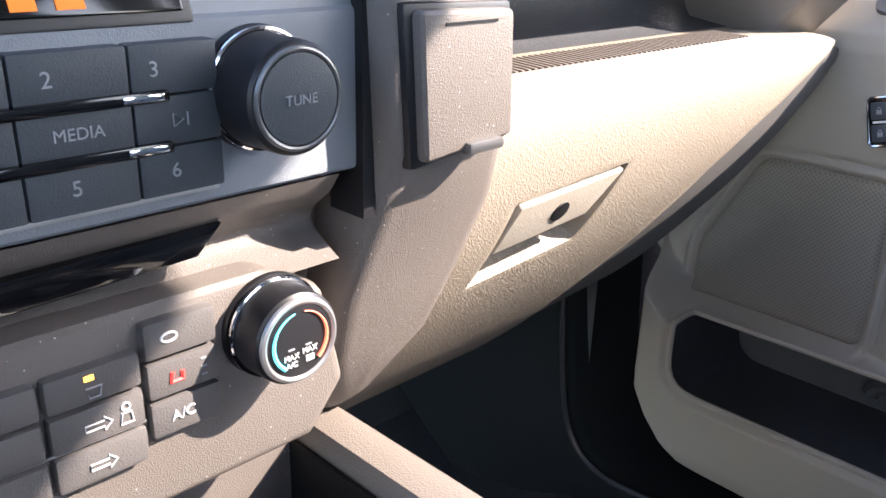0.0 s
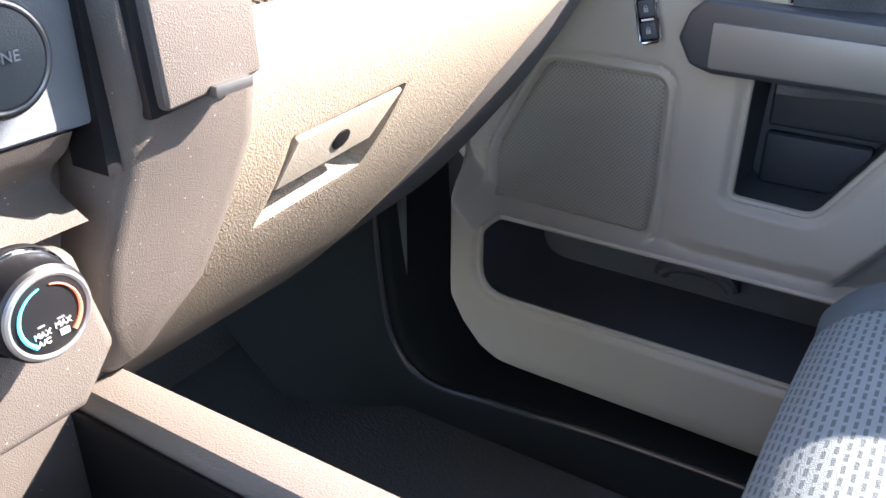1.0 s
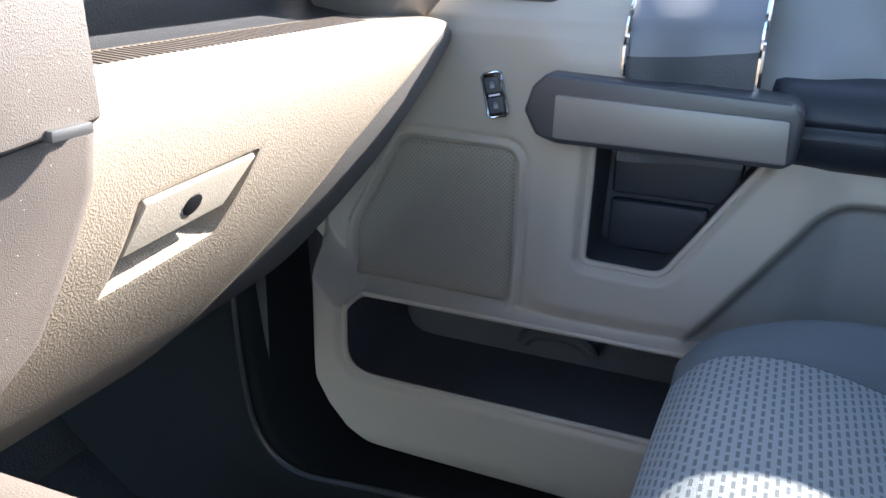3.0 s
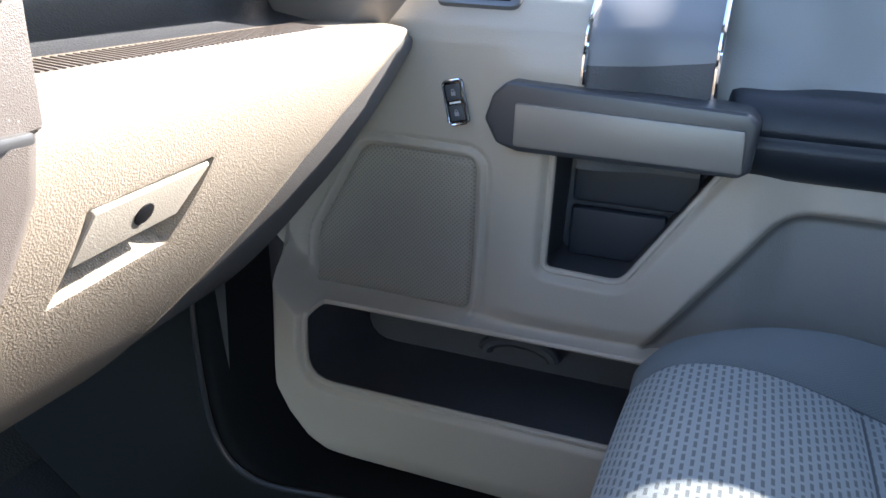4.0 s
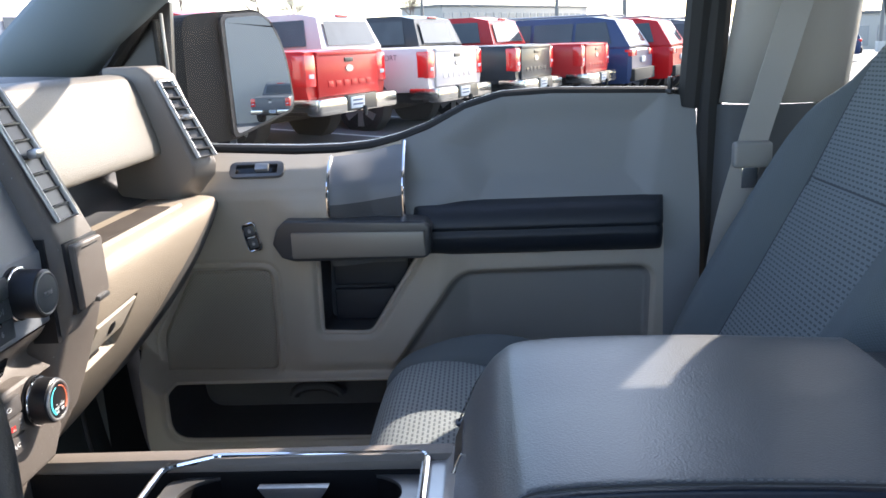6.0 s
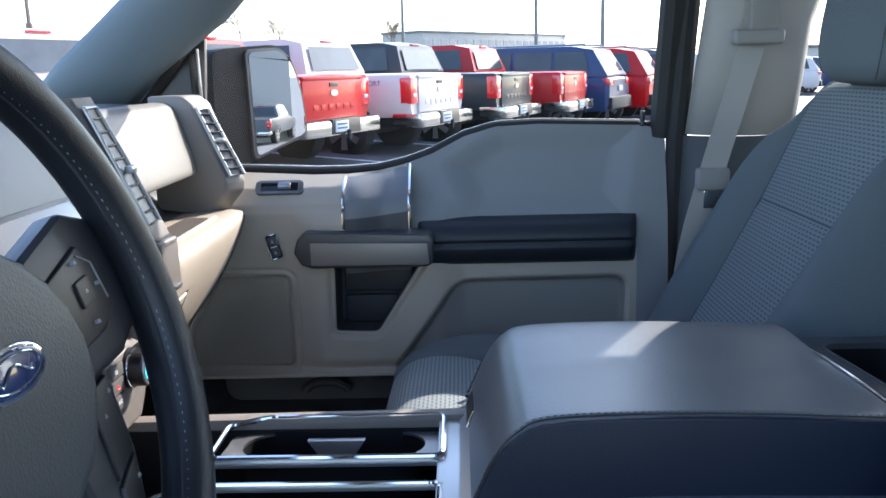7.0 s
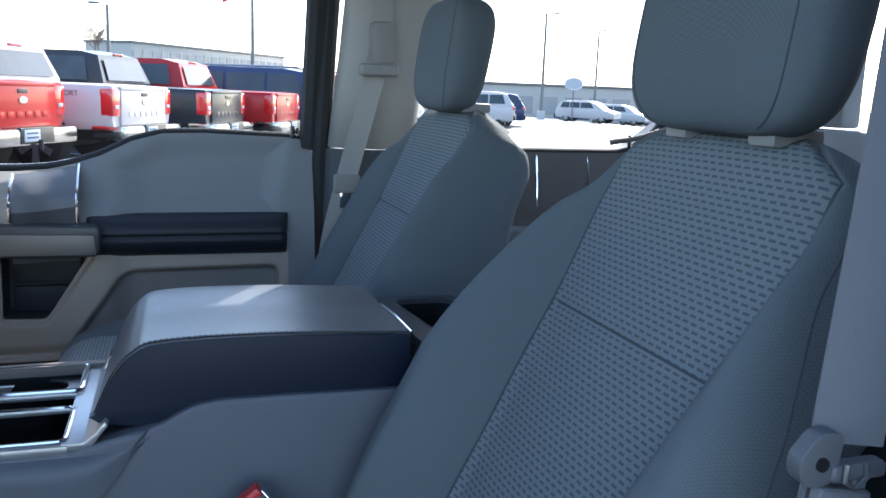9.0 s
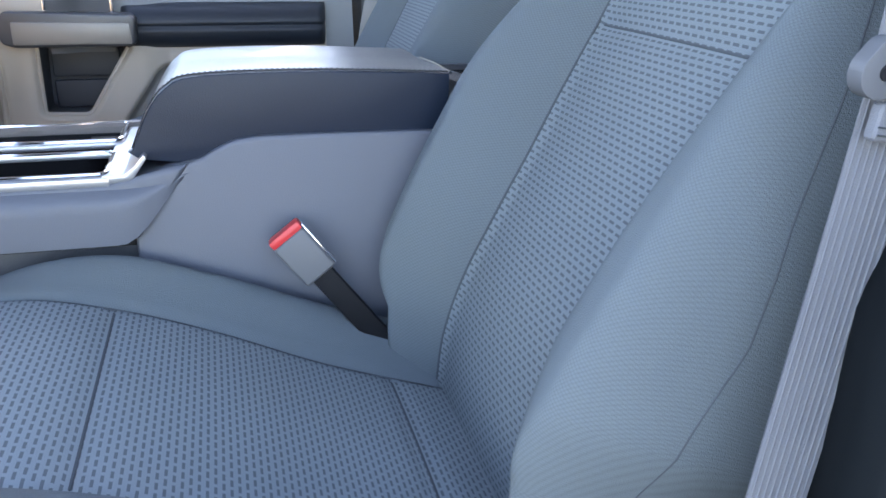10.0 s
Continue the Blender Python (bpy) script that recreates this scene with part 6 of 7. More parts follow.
# ---- parked vehicles ----
TYRE = material("tyre_rubber", (0.015, 0.015, 0.016), 0.8, blotch=0.2)
ALLOY = material("alloy_rim", (0.35, 0.35, 0.36), 0.35, metal=0.8)
DARKGLASS = material("dark_car_glass", (0.045, 0.055, 0.06), 0.08, blotch=0.5, blotch_size=2.5, specular=0.45)
TAIL = material("red_tail_lamp", (0.55, 0.012, 0.012), 0.15, coat=0.6)
PLATE = material("pale_plate", (0.35, 0.40, 0.45), 0.5)
BUMPER = material("chrome_bumper", (0.42, 0.41, 0.39), 0.16, metal=1.0, blotch=0.3, blotch_size=4)
CHASSIS = material("dark_underbody", (0.01, 0.01, 0.01), 0.8)


def paint(name, color):
    return material(name, color, 0.34, coat=0.14, blotch=0.06, blotch_size=1.0, specular=0.25)


PAINTS = {"red": paint("red_paint", (0.40, 0.004, 0.006)), "white": paint("white_paint", (0.52, 0.465, 0.455)), "black": paint("black_paint", (0.02, 0.024, 0.03)),
          "blue": paint("dark_blue_paint", (0.025, 0.045, 0.11)), "darkred": paint("deep_red_paint", (0.36, 0.010, 0.012)), "silver": paint("silver_car_paint", (0.42, 0.43, 0.44)), "grey": paint("slate_paint", (0.09, 0.10, 0.115))}


def wheel(d, m, x, y, r, w, sgn):
    wm = m @ Matrix.Translation((x, y, r)) @ Matrix.Rotation(radians(90), 4, "X")
    wo = cylinder("wheel", r, r, w, wm, TYRE, d, bevel=0.03, seg=28)
    rm = wm @ Matrix.Translation((0, 0, -sgn * (w * 0.5 - 0.004)))
    cylinder("rim", r * 0.70, r * 0.70, 0.02, rm, BLACK, wo, seg=28)
    for k in range(6):
        bm = bmesh.new()
        bmesh.ops.create_cube(bm, size=1)
        for v in bm.verts:
            v.co = Vector((v.co.x * 0.10 * (1.0 if v.co.y > 0 else 0.6), (v.co.y + 0.5) * r * 0.69, v.co.z * 0.03))
        bmesh.ops.transform(bm, matrix=rm @ Matrix.Translation((0, 0, -sgn * 0.015)) @ Matrix.Rotation(k * math.pi / 3, 4, "Z"), verts=bm.verts)
        part("spoke", bm, ALLOY, wo)
    return wo


def loft_body(name, sections, mat, d, m):
    """A car body from sections along its length: (x, half width, low z, shoulder z, top half width, top z)."""
    rows = []
    for x, hw, z0, zs, tw, zt in sections:
        rows.append([(x, -hw * 0.94, z0), (x, -hw, z0 + 0.12), (x, -hw, zs - 0.10), (x, -hw * 0.985, zs), (x, -tw, zt), (x, 0, zt + 0.02), (x, tw, zt), (x, hw * 0.985, zs), (x, hw, zs - 0.10), (x, hw, z0 + 0.12), (x, hw * 0.94, z0)])
    v, f = lattice(np.array(rows), closed_v=True, flip=True)
    n = len(rows[0])
    f = [tuple(q) for q in f] + [tuple(range(n)), tuple(range(len(v) - n, len(v)))[::-1]]
    ob = link(name, v, f, mat, d, crease=0.55)
    ob.data.transform(m)
    return ob


def pickup(x, y, heading, colour, label, words="", lift=0.0, long=0.0, bumper=None):
    d = thing("pickup_truck", label, "pickup truck", "parked vehicles")
    P = PAINTS[colour]
    m = Matrix.Translation((x, y, lot(x, y))) @ Matrix.Rotation(heading, 4, "Z")
    # tail at x = 0, nose towards +x
    hw = 0.93
    loft_body("bed", [(0.0, hw * 0.97, 0.62, 1.165, hw * 0.95, 1.195), (0.05, hw, 0.60, 1.18, hw * 0.96, 1.205), (1.75 + long, hw, 0.58, 1.19, hw * 0.96, 1.215)], P, d, m)
    loft_body("nose", [(1.76 + long, hw, 0.48, 1.18, hw * 0.95, 1.21), (3.9 + long, hw, 0.48, 1.16, hw * 0.93, 1.20), (4.3 + long, hw, 0.48, 1.08, hw * 0.9, 1.13), (5.1 + long, hw * 0.97, 0.5, 1.0, hw * 0.82, 1.06), (5.3 + long, hw * 0.88, 0.52, 0.95, hw * 0.7, 0.99)], P, d, m)
    cab = loft_body("cab", [(1.78 + long, hw * 0.94, 1.10, 1.24, hw * 0.93, 1.27), (1.95 + long, hw * 0.93, 1.10, 1.30, hw * 0.76, 1.72), (2.3 + long, hw * 0.93, 1.1, 1.3, hw * 0.76, 1.79), (3.1 + long, hw * 0.93, 1.1, 1.3, hw * 0.76, 1.79), (3.5 + long, hw * 0.93, 1.10, 1.26, hw * 0.78, 1.70), (4.15 + long, hw * 0.92, 1.05, 1.15, hw * 0.85, 1.20)], P, d, m)
    # windows

    def pane(name, pts, mat=DARKGLASS):
        bm = bmesh.new()
        bm.faces.new([bm.verts.new(p) for p in pts])
        bmesh.ops.transform(bm, matrix=m, verts=bm.verts)
        return part(name, bm, mat, cab)

    pane("rear_window", [(1.765 + long, 0.70, 1.305), (1.765 + long, -0.70, 1.305), (1.898 + long, -0.62, 1.665), (1.898 + long, 0.62, 1.665)])
    for s in (-1, 1):
        yy = lambda z: s * (hw * 0.93 - (z - 1.3) / (1.75 - 1.3) * (hw * 0.17) + 0.012)
        pane("side_window", [(2.05 + long, yy(1.30), 1.30), (2.86 + long, yy(1.30), 1.30), (2.86 + long, yy(1.69), 1.69), (2.16 + long, yy(1.69), 1.69)][::s])
        pane("side_window", [(2.94 + long, yy(1.30), 1.30), (3.75 + long, yy(1.28), 1.28), (3.42 + long, yy(1.69), 1.68), (2.94 + long, yy(1.69), 1.69)][::s])

    def box(name, lo, hi, mat, bevel=0.01, parent=d, label=""):
        ob = rbox(name, lo, hi, mat, parent, bevel=bevel, label=label)
        ob.data.transform(m)
        return ob

    gate = box("tailgate", (-0.035, -0.70, 0.66), (0.02, 0.70, 1.20), P, 0.018)
    box("gate_ridge", (-0.043, -0.69, 1.145), (-0.02, 0.69, 1.195), P, 0.012, gate)
    box("gate_handle", (-0.045, -0.10, 1.065), (-0.03, 0.10, 1.115), BLACK, 0.005, gate)
    e = cylinder("badge", 0.085, 0.085, 0.012, Matrix.Diagonal((1, 1, 1, 1)) @ Matrix.Translation((-0.04, 0, 0.985)) @ Matrix.Rotation(radians(90), 4, "Y") @ Matrix.Diagonal((0.5, 1, 1, 1)), ALLOY, gate, seg=24)
    e.data.transform(m)
    for k in range(6):
        box("raised_mark", (-0.040, -0.50 + k * 0.175, 0.775), (-0.034, -0.50 + k * 0.175 + 0.115, 0.845), P, 0.003, gate)
    for s in (-1, 1):
        t = box("tail_lamp", (-0.03, s * 0.815 - 0.10, 0.79), (0.16, s * 0.815 + 0.118, 1.165), TAIL, 0.025, d, "red tail lamp")
        box("reverse_lamp", (-0.034, s * 0.815 - 0.05, 0.89), (0.0, s * 0.815 + 0.05, 0.94), PLATE, 0.004, t)
        arch = prism("wheel_arch", [(1.12 + 0.50 * math.cos(t), 0.44 + 0.46 * math.sin(t)) for t in np.linspace(0, math.pi, 14)], "y", s * (hw + 0.012) - 0.03, s * (hw + 0.012), CHASSIS, d, bevel=0.0)
        arch.data.transform(m)
    B = bumper or BUMPER
    box("bumper", (-0.20, -0.90, 0.45), (0.02, 0.90, 0.655), B, 0.045, d, "chrome rear bumper")
    box("plate_recess", (-0.212, -0.34, 0.475), (-0.15, 0.34, 0.665), BLACK, 0.01)
    box("number_plate", (-0.225, -0.02, 0.50), (-0.20, 0.29, 0.64), PLATE, 0.004)
    for z in (0.55, 0.60):
        box("plate_bar", (-0.228, 0.02, z - 0.010), (-0.224, 0.25, z + 0.010), PAINTS["blue"], 0.0)
    box("bumper_end", (-0.16, 0.84, 0.50), (0.30, 0.925, 0.655), B, 0.03, d)
    box("bumper_end", (-0.16, -0.925, 0.50), (0.30, -0.84, 0.655), B, 0.03, d)
    cylinder("tow_hitch", 0.025, 0.03, 0.12, m @ Matrix.Translation((-0.24, 0, 0.46)), CHASSIS, d, seg=12)
    box("high_lamp", (1.93 + long, -0.16, 1.735), (1.98 + long, 0.16, 1.765), TAIL, 0.006, cab)
    for wx in (1.12, 4.45 + long):
        for s in (-1, 1):
            wheel(d, m, wx, s * 0.80, 0.39, 0.27, s)
    box("underbody", (0.3, -0.5, 0.42), (4.9 + long, 0.5, 0.60), CHASSIS, 0.02)
    box("axle", (1.04, -0.75, 0.30), (1.20, 0.75, 0.44), CHASSIS, 0.02)
    if words:
        text("printed_label", words, m @ Matrix.Translation((0.62, hw + 0.006, 1.085)) @ Matrix.Rotation(radians(180), 4, "Z") @ Matrix.Rotation(radians(90), 4, "X"), 0.105, PAINTS["grey"], d)
    return d


def suv(x, y, heading, colour, label, big=0.0):
    d = thing("parked_suv", label, "suv", "parked vehicles")
    P = PAINTS[colour]
    m = Matrix.Translation((x, y, lot(x, y))) @ Matrix.Rotation(heading, 4, "Z")
    hw = 0.98
    loft_body("body", [(0.0, hw * 0.93, 0.40, 0.95, hw * 0.88, 1.02), (0.08, hw, 0.36, 1.0, hw * 0.93, 1.08), (3.6 + big, hw, 0.32, 1.02, hw * 0.93, 1.10), (4.5 + big, hw, 0.34, 0.96, hw * 0.86, 1.03), (5.0 + big, hw * 0.9, 0.42, 0.80, hw * 0.75, 0.86)], P, d, m)
    cab = loft_body("cabin", [(0.06, hw * 0.92, 1.0, 1.10, hw * 0.90, 1.13), (0.42, hw * 0.92, 1.0, 1.2, hw * 0.76, 1.68), (0.9, hw * 0.92, 1.0, 1.2, hw * 0.76, 1.76), (2.6 + big, hw * 0.92, 1.0, 1.2, hw * 0.76, 1.77), (3.2 + big, hw * 0.92, 1.0, 1.18, hw * 0.78, 1.64), (4.0 + big, hw * 0.9, 0.98, 1.06, hw * 0.86, 1.10)], P, d, m)

    def pane(name, pts):
        bm = bmesh.new()
        bm.faces.new([bm.verts.new(p) for p in pts])
        bmesh.ops.transform(bm, matrix=m, verts=bm.verts)
        return part(name, bm, DARKGLASS, cab)

    pane("rear_window", [(0.11, 0.72, 1.22), (0.11, -0.72, 1.22), (0.365, -0.64, 1.62), (0.365, 0.64, 1.62)])
    for s in (-1, 1):
        yy = lambda z: s * (hw * 0.92 - (z - 1.2) / 0.56 * (hw * 0.16) + 0.014)
        for a, b, c in ((0.45, 1.25, 0.15), (1.32, 2.2, 0.0), (2.28, 3.2 + big, -0.35)):
            pane("side_window", [(a, yy(1.2), 1.2), (b, yy(1.2), 1.2), (b + min(0, c), yy(1.64), 1.64), (a + max(0, c), yy(1.64), 1.64)][::s])

    def box(name, lo, hi, mat, bevel=0.01, parent=d, label=""):
        ob = rbox(name, lo, hi, mat, parent, bevel=bevel, label=label)
        ob.data.transform(m)
        return ob

    for s in (-1, 1):
        box("tail_lamp", (-0.02, s * 0.76 - 0.18, 0.92), (0.15, s * 0.76 + 0.20, 1.06), TAIL, 0.02, d, "red tail lamp")
        tr = [m @ Vector((xx, s * 0.66, 1.80)) for xx in np.linspace(0.6, 2.9 + big, 8)]
        tube("roof_rail", [tuple(p) for p in tr], 0.022, ALLOY, d, sides=8)
    box("bumper", (-0.07, -0.92, 0.40), (0.06, 0.92, 0.66), CHASSIS, 0.03, d, "dark rear bumper")
    box("number_plate", (-0.03, -0.16, 0.78), (0.01, 0.16, 0.90), PLATE, 0.004)
    for wx in (1.0, 3.95 + big):
        for s in (-1, 1):
            wheel(d, m, wx, s * 0.83, 0.37, 0.25, s)
    return d


# the row across the lane, at an angle to it
HEAD = radians(66)
ROW, STEP = np.array((10.07, 1.16)), np.array((2.06, -1.308))
row = [("pickup", -1, "white", "white pickup truck parked across the lane", ""), ("pickup", 0, "red", "red pickup truck with chrome bumper parked across the lane", ""),
       ("pickup", 1, "white", "white pickup truck with a sport decal on its bed", "SPORT"), ("pickup", 2, "black", "black pickup truck with chrome bumper", ""),
       ("pickup", 3, "darkred", "deep red pickup truck with chrome bumper", ""), ("suv", 4, "blue", "dark blue parked suv with roof rails", ""), ("suv", 5, "red", "red parked suv with roof rails", ""),
       ("suv", 6, "grey", "slate parked suv with roof rails", ""), ("suv", 7, "silver", "silver parked suv with roof rails", "")]
for kind, k, colour, label, words in row:
    px, py = ROW + STEP * k
    if kind == "pickup":
        pickup(px, py, HEAD, colour, label, words)
    else:
        suv(px, py, HEAD, colour, label)


# other parked vehicles: behind the cab, and far off across the lot
pickup(3.6, -38.0, radians(-70), "grey", "slate grey pickup truck parked behind the cab", "")
pickup(8.0, -46.0, radians(-70), "black", "black pickup truck parked behind the cab", "")
pickup(11.5, -54.0, radians(-70), "silver", "silver pickup truck parked behind the cab", "")
FAR = [("white", 66.0, -32.6), ("silver", 70.0, -38.0), ("blue", 74.0, -41.5), ("white", 78.0, -45.0), ("grey", 82.0, -48.5), ("silver", 86.0, -52.0), ("red", 90.0, -55.5), ("darkred", 94.0, -59.0)]
for colour, px, py in FAR:
    suv(px, py, radians(-140 if colour != "blue" else 40), colour, {"white": "white suv parked far across the lot", "silver": "silver suv parked far across the lot", "blue": "dark blue suv parked far across the lot", "grey": "slate suv parked far across the lot",
                                               "red": "red suv parked far across the lot", "darkred": "deep red suv parked far across the lot"}[colour], 0.3)
for k, colour, label in ((14, "white", "white suv parked at the end of the row"), (15.3, "blue", "dark blue suv parked at the end of the row")):
    suv(*(ROW + STEP * k), HEAD, colour, label)

# parking lines
for k in range(-3, 9):
    p0 = ROW + STEP * (k - 0.47) + np.array((-0.9, -1.2))
    way = np.array((math.cos(HEAD), math.sin(HEAD)))
    nrm = np.array((-way[1], way[0])) * 0.055
    q = [p0 - nrm, p0 + nrm, p0 + way * 5.6 + nrm, p0 + way * 5.6 - nrm]
    ob = link("line_paint", [(a[0], a[1], lot(a[0], a[1]) + 0.006) for a in q], [(0, 3, 2, 1)], PAINTLINE)
    tagged(ob, "worn white parking line on asphalt", "parking line", kind="structure")
a, b = ROW + STEP * -4 - np.array((1.2, 1.6)), ROW + STEP * 10 - np.array((1.2, 1.6))
ob = link("line_lane", [(p[0], p[1], lot(p[0], p[1]) + 0.006) for p in (a, b, b + np.array((0.05, 0.11)), a + np.array((0.05, 0.11)))], [(0, 1, 2, 3)], PAINTLINE)
tagged(ob, "long white lane line on asphalt", "lane line", kind="structure")

# ---- lamp posts, flag, sign ----
STEEL = material("dull_steel", (0.16, 0.16, 0.16), 0.5, metal=0.5)


def lamp_post(x, y, h, label, arm=1.0):
    d = thing("lamp_post", label, "lamp post", "lot lamps")
    z = lot(x, y)
    tube("pole", [(x, y, z - 0.1), (x, y, z + h / 2), (x, y, z + h)], [0.14, 0.12, 0.10], STEEL, d, sides=10)
    rbox("base", (x - 0.25, y - 0.25, z - 0.1), (x + 0.25, y + 0.25, z + 0.7), material("concrete_base", (0.45, 0.44, 0.42), 0.8), d, bevel=0.03)
    tube("arm", [(x, y, z + h), (x + 0.2 * arm, y - 0.8 * arm, z + h + 0.06)], 0.035, STEEL, d, sides=8)
    rbox("lamp_head", (x + 0.2 * arm - 0.18, y - 0.8 * arm - 0.35, z + h), (x + 0.2 * arm + 0.18, y - 0.8 * arm + 0.35, z + h + 0.14), STEEL, d, bevel=0.03)


lamp_post(60.6, -28.4, 8.2, "tall grey lamp post across the lot")
lamp_post(70.0, -38.0, 8.4, "tall grey lamp post across the lot")
lamp_post(80.0, -49.0, 8.4, "tall grey lamp post across the lot")
lamp_post(60.0, 3.46, 5.2, "tall grey lamp post behind the trucks", -1.0)
lamp_post(48.0, -8.6, 10.5, "tall grey lamp post behind the trucks")


def flag_pole(x, y, h):
    d = thing("flag_pole", "tall dark flag pole with a hanging flag", "flag pole")
    z = lot(x, y)
    tube("pole", [(x, y, z), (x, y, z + h)], [0.16, 0.10], STEEL, d, sides=10)
    cloth = material("red_white_blue_flag", (0.45, 0.05, 0.06), 0.8)
    blue = material("blue_flag_cloth", (0.03, 0.05, 0.2), 0.8)
    P = [[(x - 0.1, y + 0.1 + u * 2.0, z + h - 0.3 - v * 1.4 - 0.5 * u * u + 0.1 * math.sin(5 * u)) for v in np.linspace(0, 1, 8)] for u in np.linspace(0, 1, 14)]
    sheet("flag", P, cloth, d)
    P = [[(x - 0.12, y + 0.1 + u * 0.8, z + h - 0.3 - v * 0.75 - 0.5 * (u * 0.4) ** 2) for v in np.linspace(0, 1, 5)] for u in np.linspace(0, 1, 6)]
    sheet("flag_field", P, blue, d)
    for k in range(3):
        P = [[(x - 0.115, y + 0.1 + u * 2.0, z + h - 0.55 - 0.4 * k - v * 0.13 - 0.5 * u * u + 0.1 * math.sin(5 * u)) for v in (0, 1)] for u in np.linspace(0.0 if k > 1 else 0.42, 1, 12)]
        sheet("flag_stripe", P, WHITE_MARK, d)


flag_pole(62.0, -6.1, 8.7)


def oval_sign(x, y):
    d = thing("oval_sign", "pale oval sign board standing above the far cars", "sign")
    z = lot(x, y)
    tube("post", [(x, y, z), (x, y, 2.0)], 0.05, STEEL, d, sides=8)
    face = Vector((-0.85, 0.53, 0)).normalized()
    m = Matrix.Translation((x, y, 2.25)) @ face.to_track_quat("Z", "Y").to_matrix().to_4x4()
    cylinder("board", 1.0, 1.0, 0.25, m @ Matrix.Diagonal((0.72, 0.45, 1, 1)), material("grey_blue_board", (0.42, 0.44, 0.46), 0.6), d, seg=36)
    cylinder("board_edge", 1.0, 1.0, 0.20, m @ Matrix.Diagonal((0.80, 0.53, 1, 1)), WHITE_MARK, d, seg=36)


oval_sign(64.0, -32.8)


# ---- buildings ----
PALEGLASS = material("pale_reflecting_glass", (0.28, 0.28, 0.28), 0.25, blotch=0.1, blotch_size=0.5)


def building(name, x, y, w, dep, h, turn, wall, label, rows, cols, band=None):
    d = thing(name, label, "building")
    z = lot(max(-60, min(60, x)), y) - 0.3
    m = Matrix.Translation((x, y, z)) @ Matrix.Rotation(turn, 4, "Z")
    o = rbox("wall", (0, -w / 2, 0), (dep, w / 2, h), wall, d, bevel=0.05)
    o.data.transform(m)
    r = rbox("roof", (-0.2, -w / 2 - 0.2, h), (dep + 0.2, w / 2 + 0.2, h + 0.35), STEEL if band is None else band, d, bevel=0.05)
    r.data.transform(m)
    for i in range(rows):
        for j in range(cols):
            yy = -w / 2 + (j + 0.5) * w / cols
            zz = 0.9 + i * (h - 0.6) / rows
            g = rbox("window", (-0.06, yy - w / cols * 0.36, zz), (0.05, yy + w / cols * 0.36, zz + (h - 0.6) / rows * 0.58), PALEGLASS, d, bevel=0.0)
            g.data.transform(m)
    return d


CREAM = material("pale_stucco", (0.55, 0.54, 0.52), 0.8, blotch=0.06, blotch_size=0.4)
TAN = material("tan_block_wall", (0.42, 0.39, 0.35), 0.8, blotch=0.08, blotch_size=0.3)
building("hotel_building", 140.0, -7.5, 40.0, 8.0, 6.4, radians(52), TAN, "pale flat-roofed building behind the parked trucks", 2, 20)
building("low_building", 96.0, -47.0, 26.0, 14.0, 4.3, radians(-6), TAN, "long tan low building across the lot", 1, 8)
building("low_building", 126.0, -70.0, 40.0, 14.0, 4.2, radians(-20), CREAM, "long pale low building across the lot", 1, 9)
building("showroom", -6.0, -56.0, 24.0, 14.0, 9.5, radians(90), TAN, "pale grey showroom building behind the cab", 1, 6, PAINTS["white"])


# ---- bare trees ----
BARK = material("grey_brown_bark", (0.20, 0.155, 0.125), 0.9, blotch=0.3)


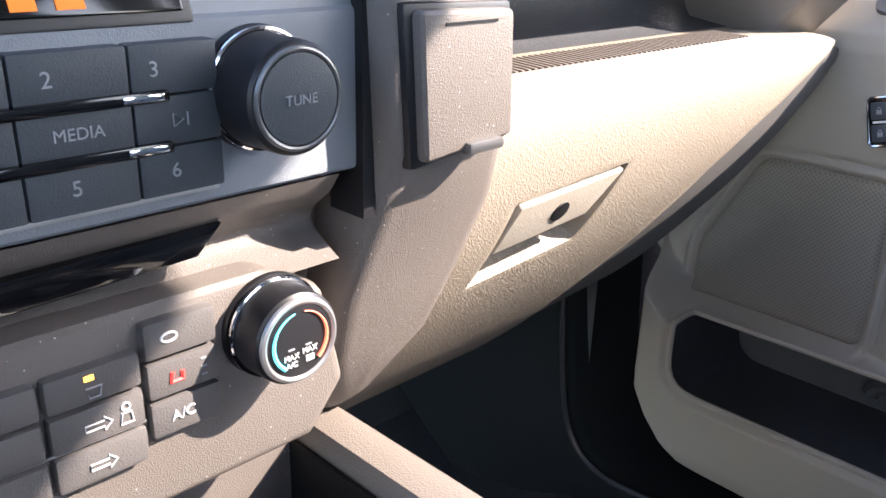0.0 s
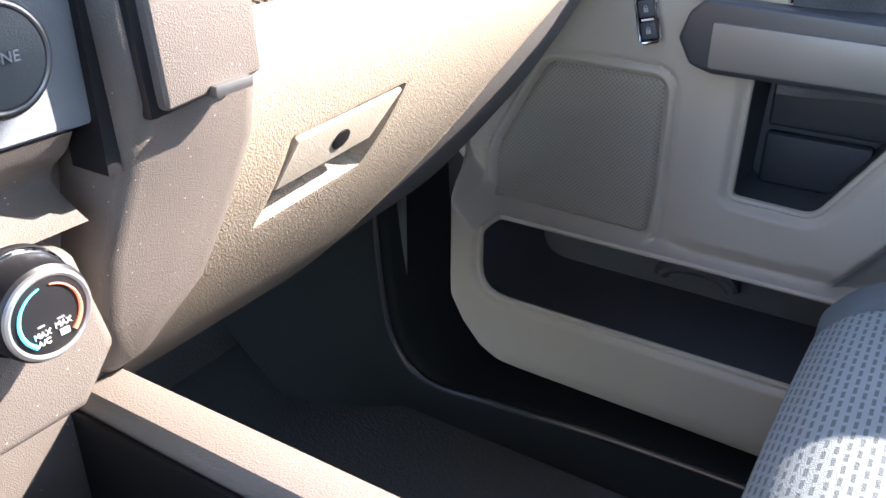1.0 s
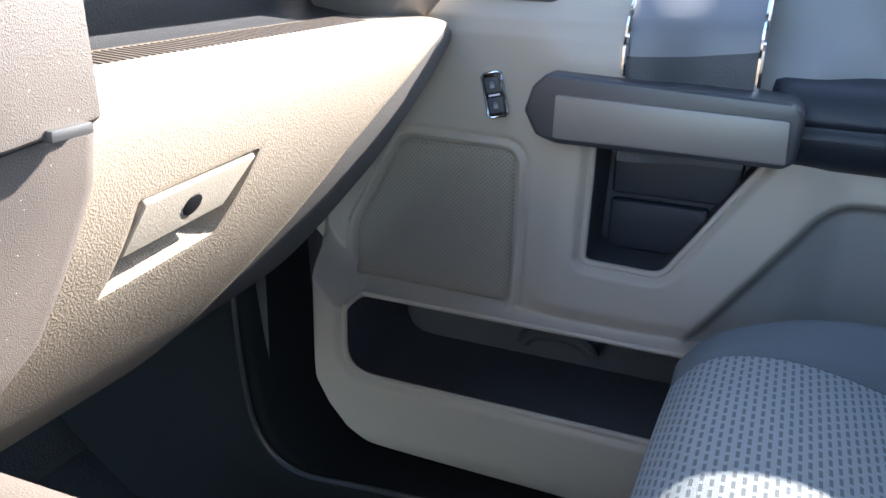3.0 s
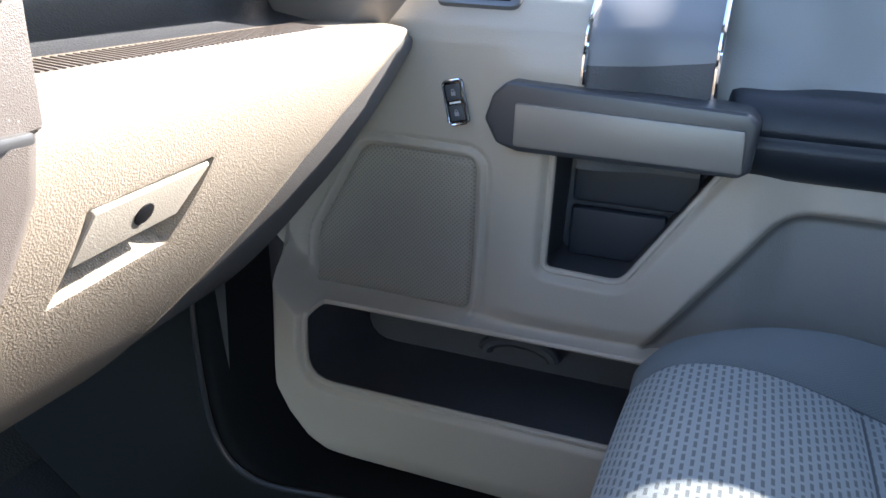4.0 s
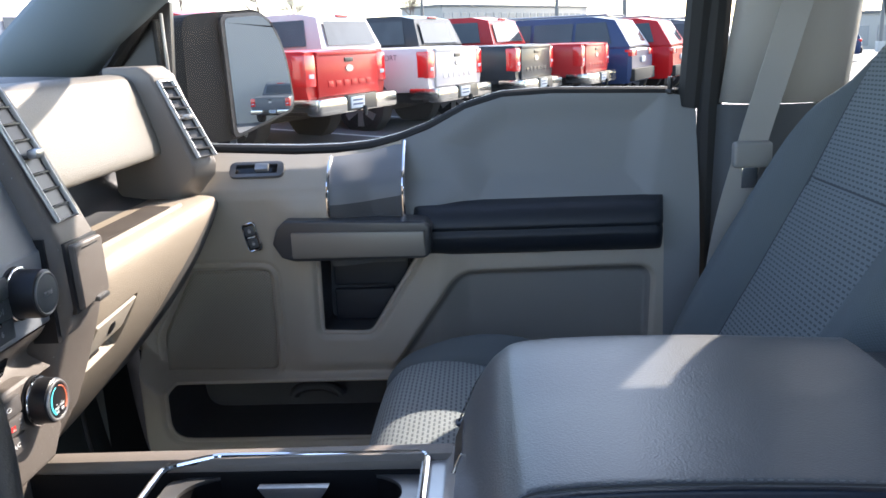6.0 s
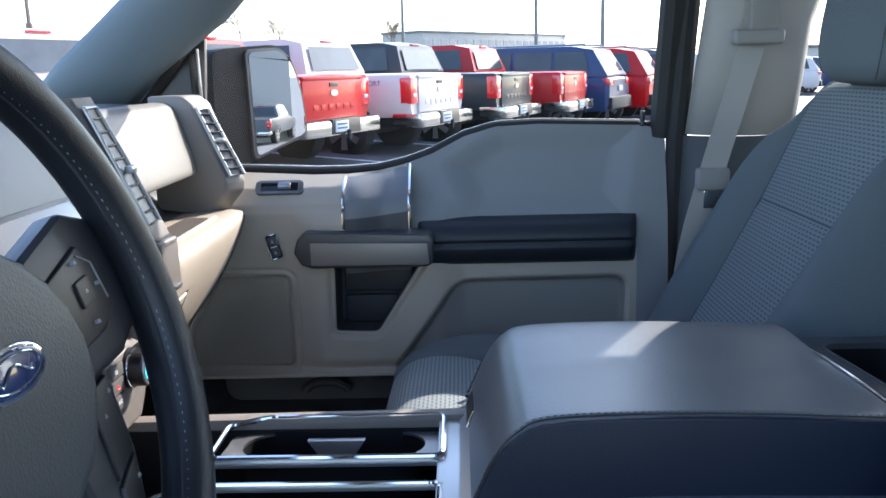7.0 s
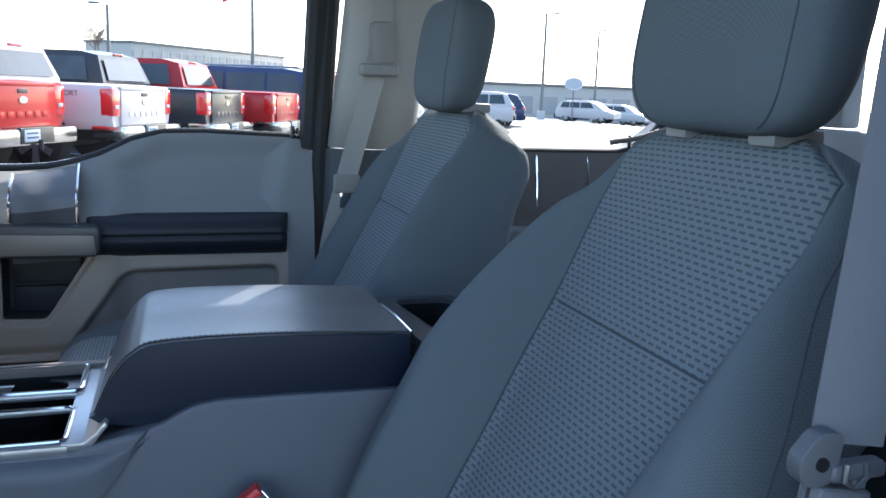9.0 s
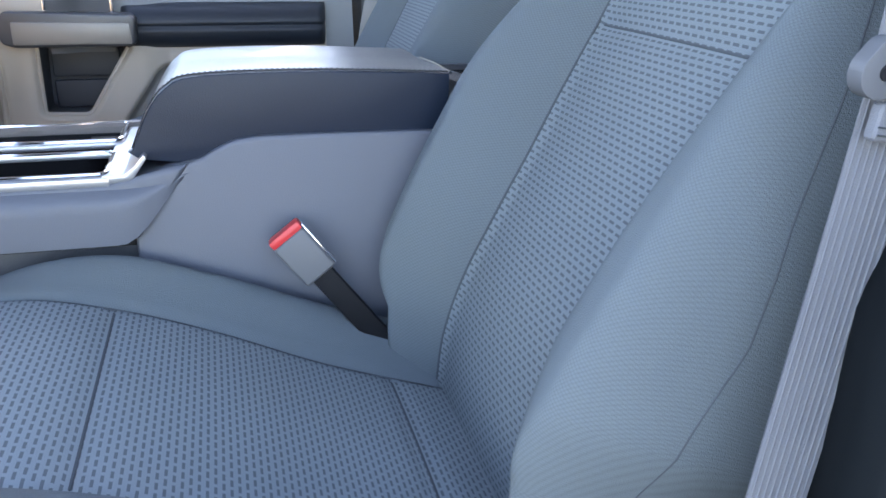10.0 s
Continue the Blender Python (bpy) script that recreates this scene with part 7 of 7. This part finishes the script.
def bare_tree(x, y, h, seed, label):
    rnd = random.Random(seed)
    d = thing("bare_tree", label, "tree", "bare trees")
    z = lot(x, y)
    V, Fc = [], []

    def limb(p, q, r0, r1, n=6):
        p, q = np.array(p), np.array(q)
        t = (q - p) / np.linalg.norm(q - p)
        a = np.cross(t, (0.3, 0.5, 0.8))
        a /= np.linalg.norm(a)
        b = np.cross(t, a)
        k = len(V)
        for c, r in ((p, r0), (q, r1)):
            for s in range(n):
                V.append(c + r * (math.cos(2 * math.pi * s / n) * a + math.sin(2 * math.pi * s / n) * b))
        for s in range(n):
            Fc.append((k + s, k + (s + 1) % n, k + n + (s + 1) % n, k + n + s))

    def grow(p, way, length, r, depth):
        q = p + way * length
        limb(p, q, r, r * 0.7, 6 if depth < 2 else 4)
        if depth > (4 if h > 6.5 else 3):
            return
        for _ in range(4 if depth else 5):
            w = way + np.array([rnd.gauss(0, 0.60), rnd.gauss(0, 0.60), rnd.gauss(0.10, 0.30)])
            grow(q - way * length * rnd.uniform(0, 0.6), w / np.linalg.norm(w), length * rnd.uniform(0.70, 0.98), max(0.009, r * 0.58), depth + 1)

    base = np.array((x, y, z))
    limb(base, base + (0, 0, h * 0.25), h * 0.020, h * 0.016, 8)
    link("trunk", V, Fc, BARK, d)
    V, Fc = [], []
    grow(base + np.array((0, 0, h * 0.24)), np.array((0.03, 0.02, 1.0)), h * 0.20, h * 0.011, 0)
    link("branches", V, Fc, BARK, d)


for k, (x, y, h) in enumerate(((58.0, 12.0, 5.0), (62.0, 15.5, 6.2), (70.0, 24.0, 9.0), (36.0, 18.0, 9.5), (46.0, 26.0, 11.0), (62.0, 4.4, 5.3), (56.0, 20.0, 9.0))):
    bare_tree(x, y, h, k + 3, "bare leafless tree behind the parked trucks")


# ---- the running gear under the cab ----
def running_gear():
    d = thing("truck_chassis", "dark truck frame and wheels carrying the cab", "chassis")
    m = Matrix.Translation((0, 0, lot(0, -0.7))) @ Matrix.Rotation(radians(90), 4, "Z")
    for s in (-1, 1):
        rail = rbox("frame_rail", (-3.2, s * 0.42 - 0.05, 0.42), (1.7, s * 0.42 + 0.05, 0.62), CHASSIS, d, bevel=0.01)
        rail.data.transform(m)
        for wx in (1.25, -2.75):
            wheel(d, m, wx, s * 0.80, 0.40, 0.27, s)
    return d


running_gear()
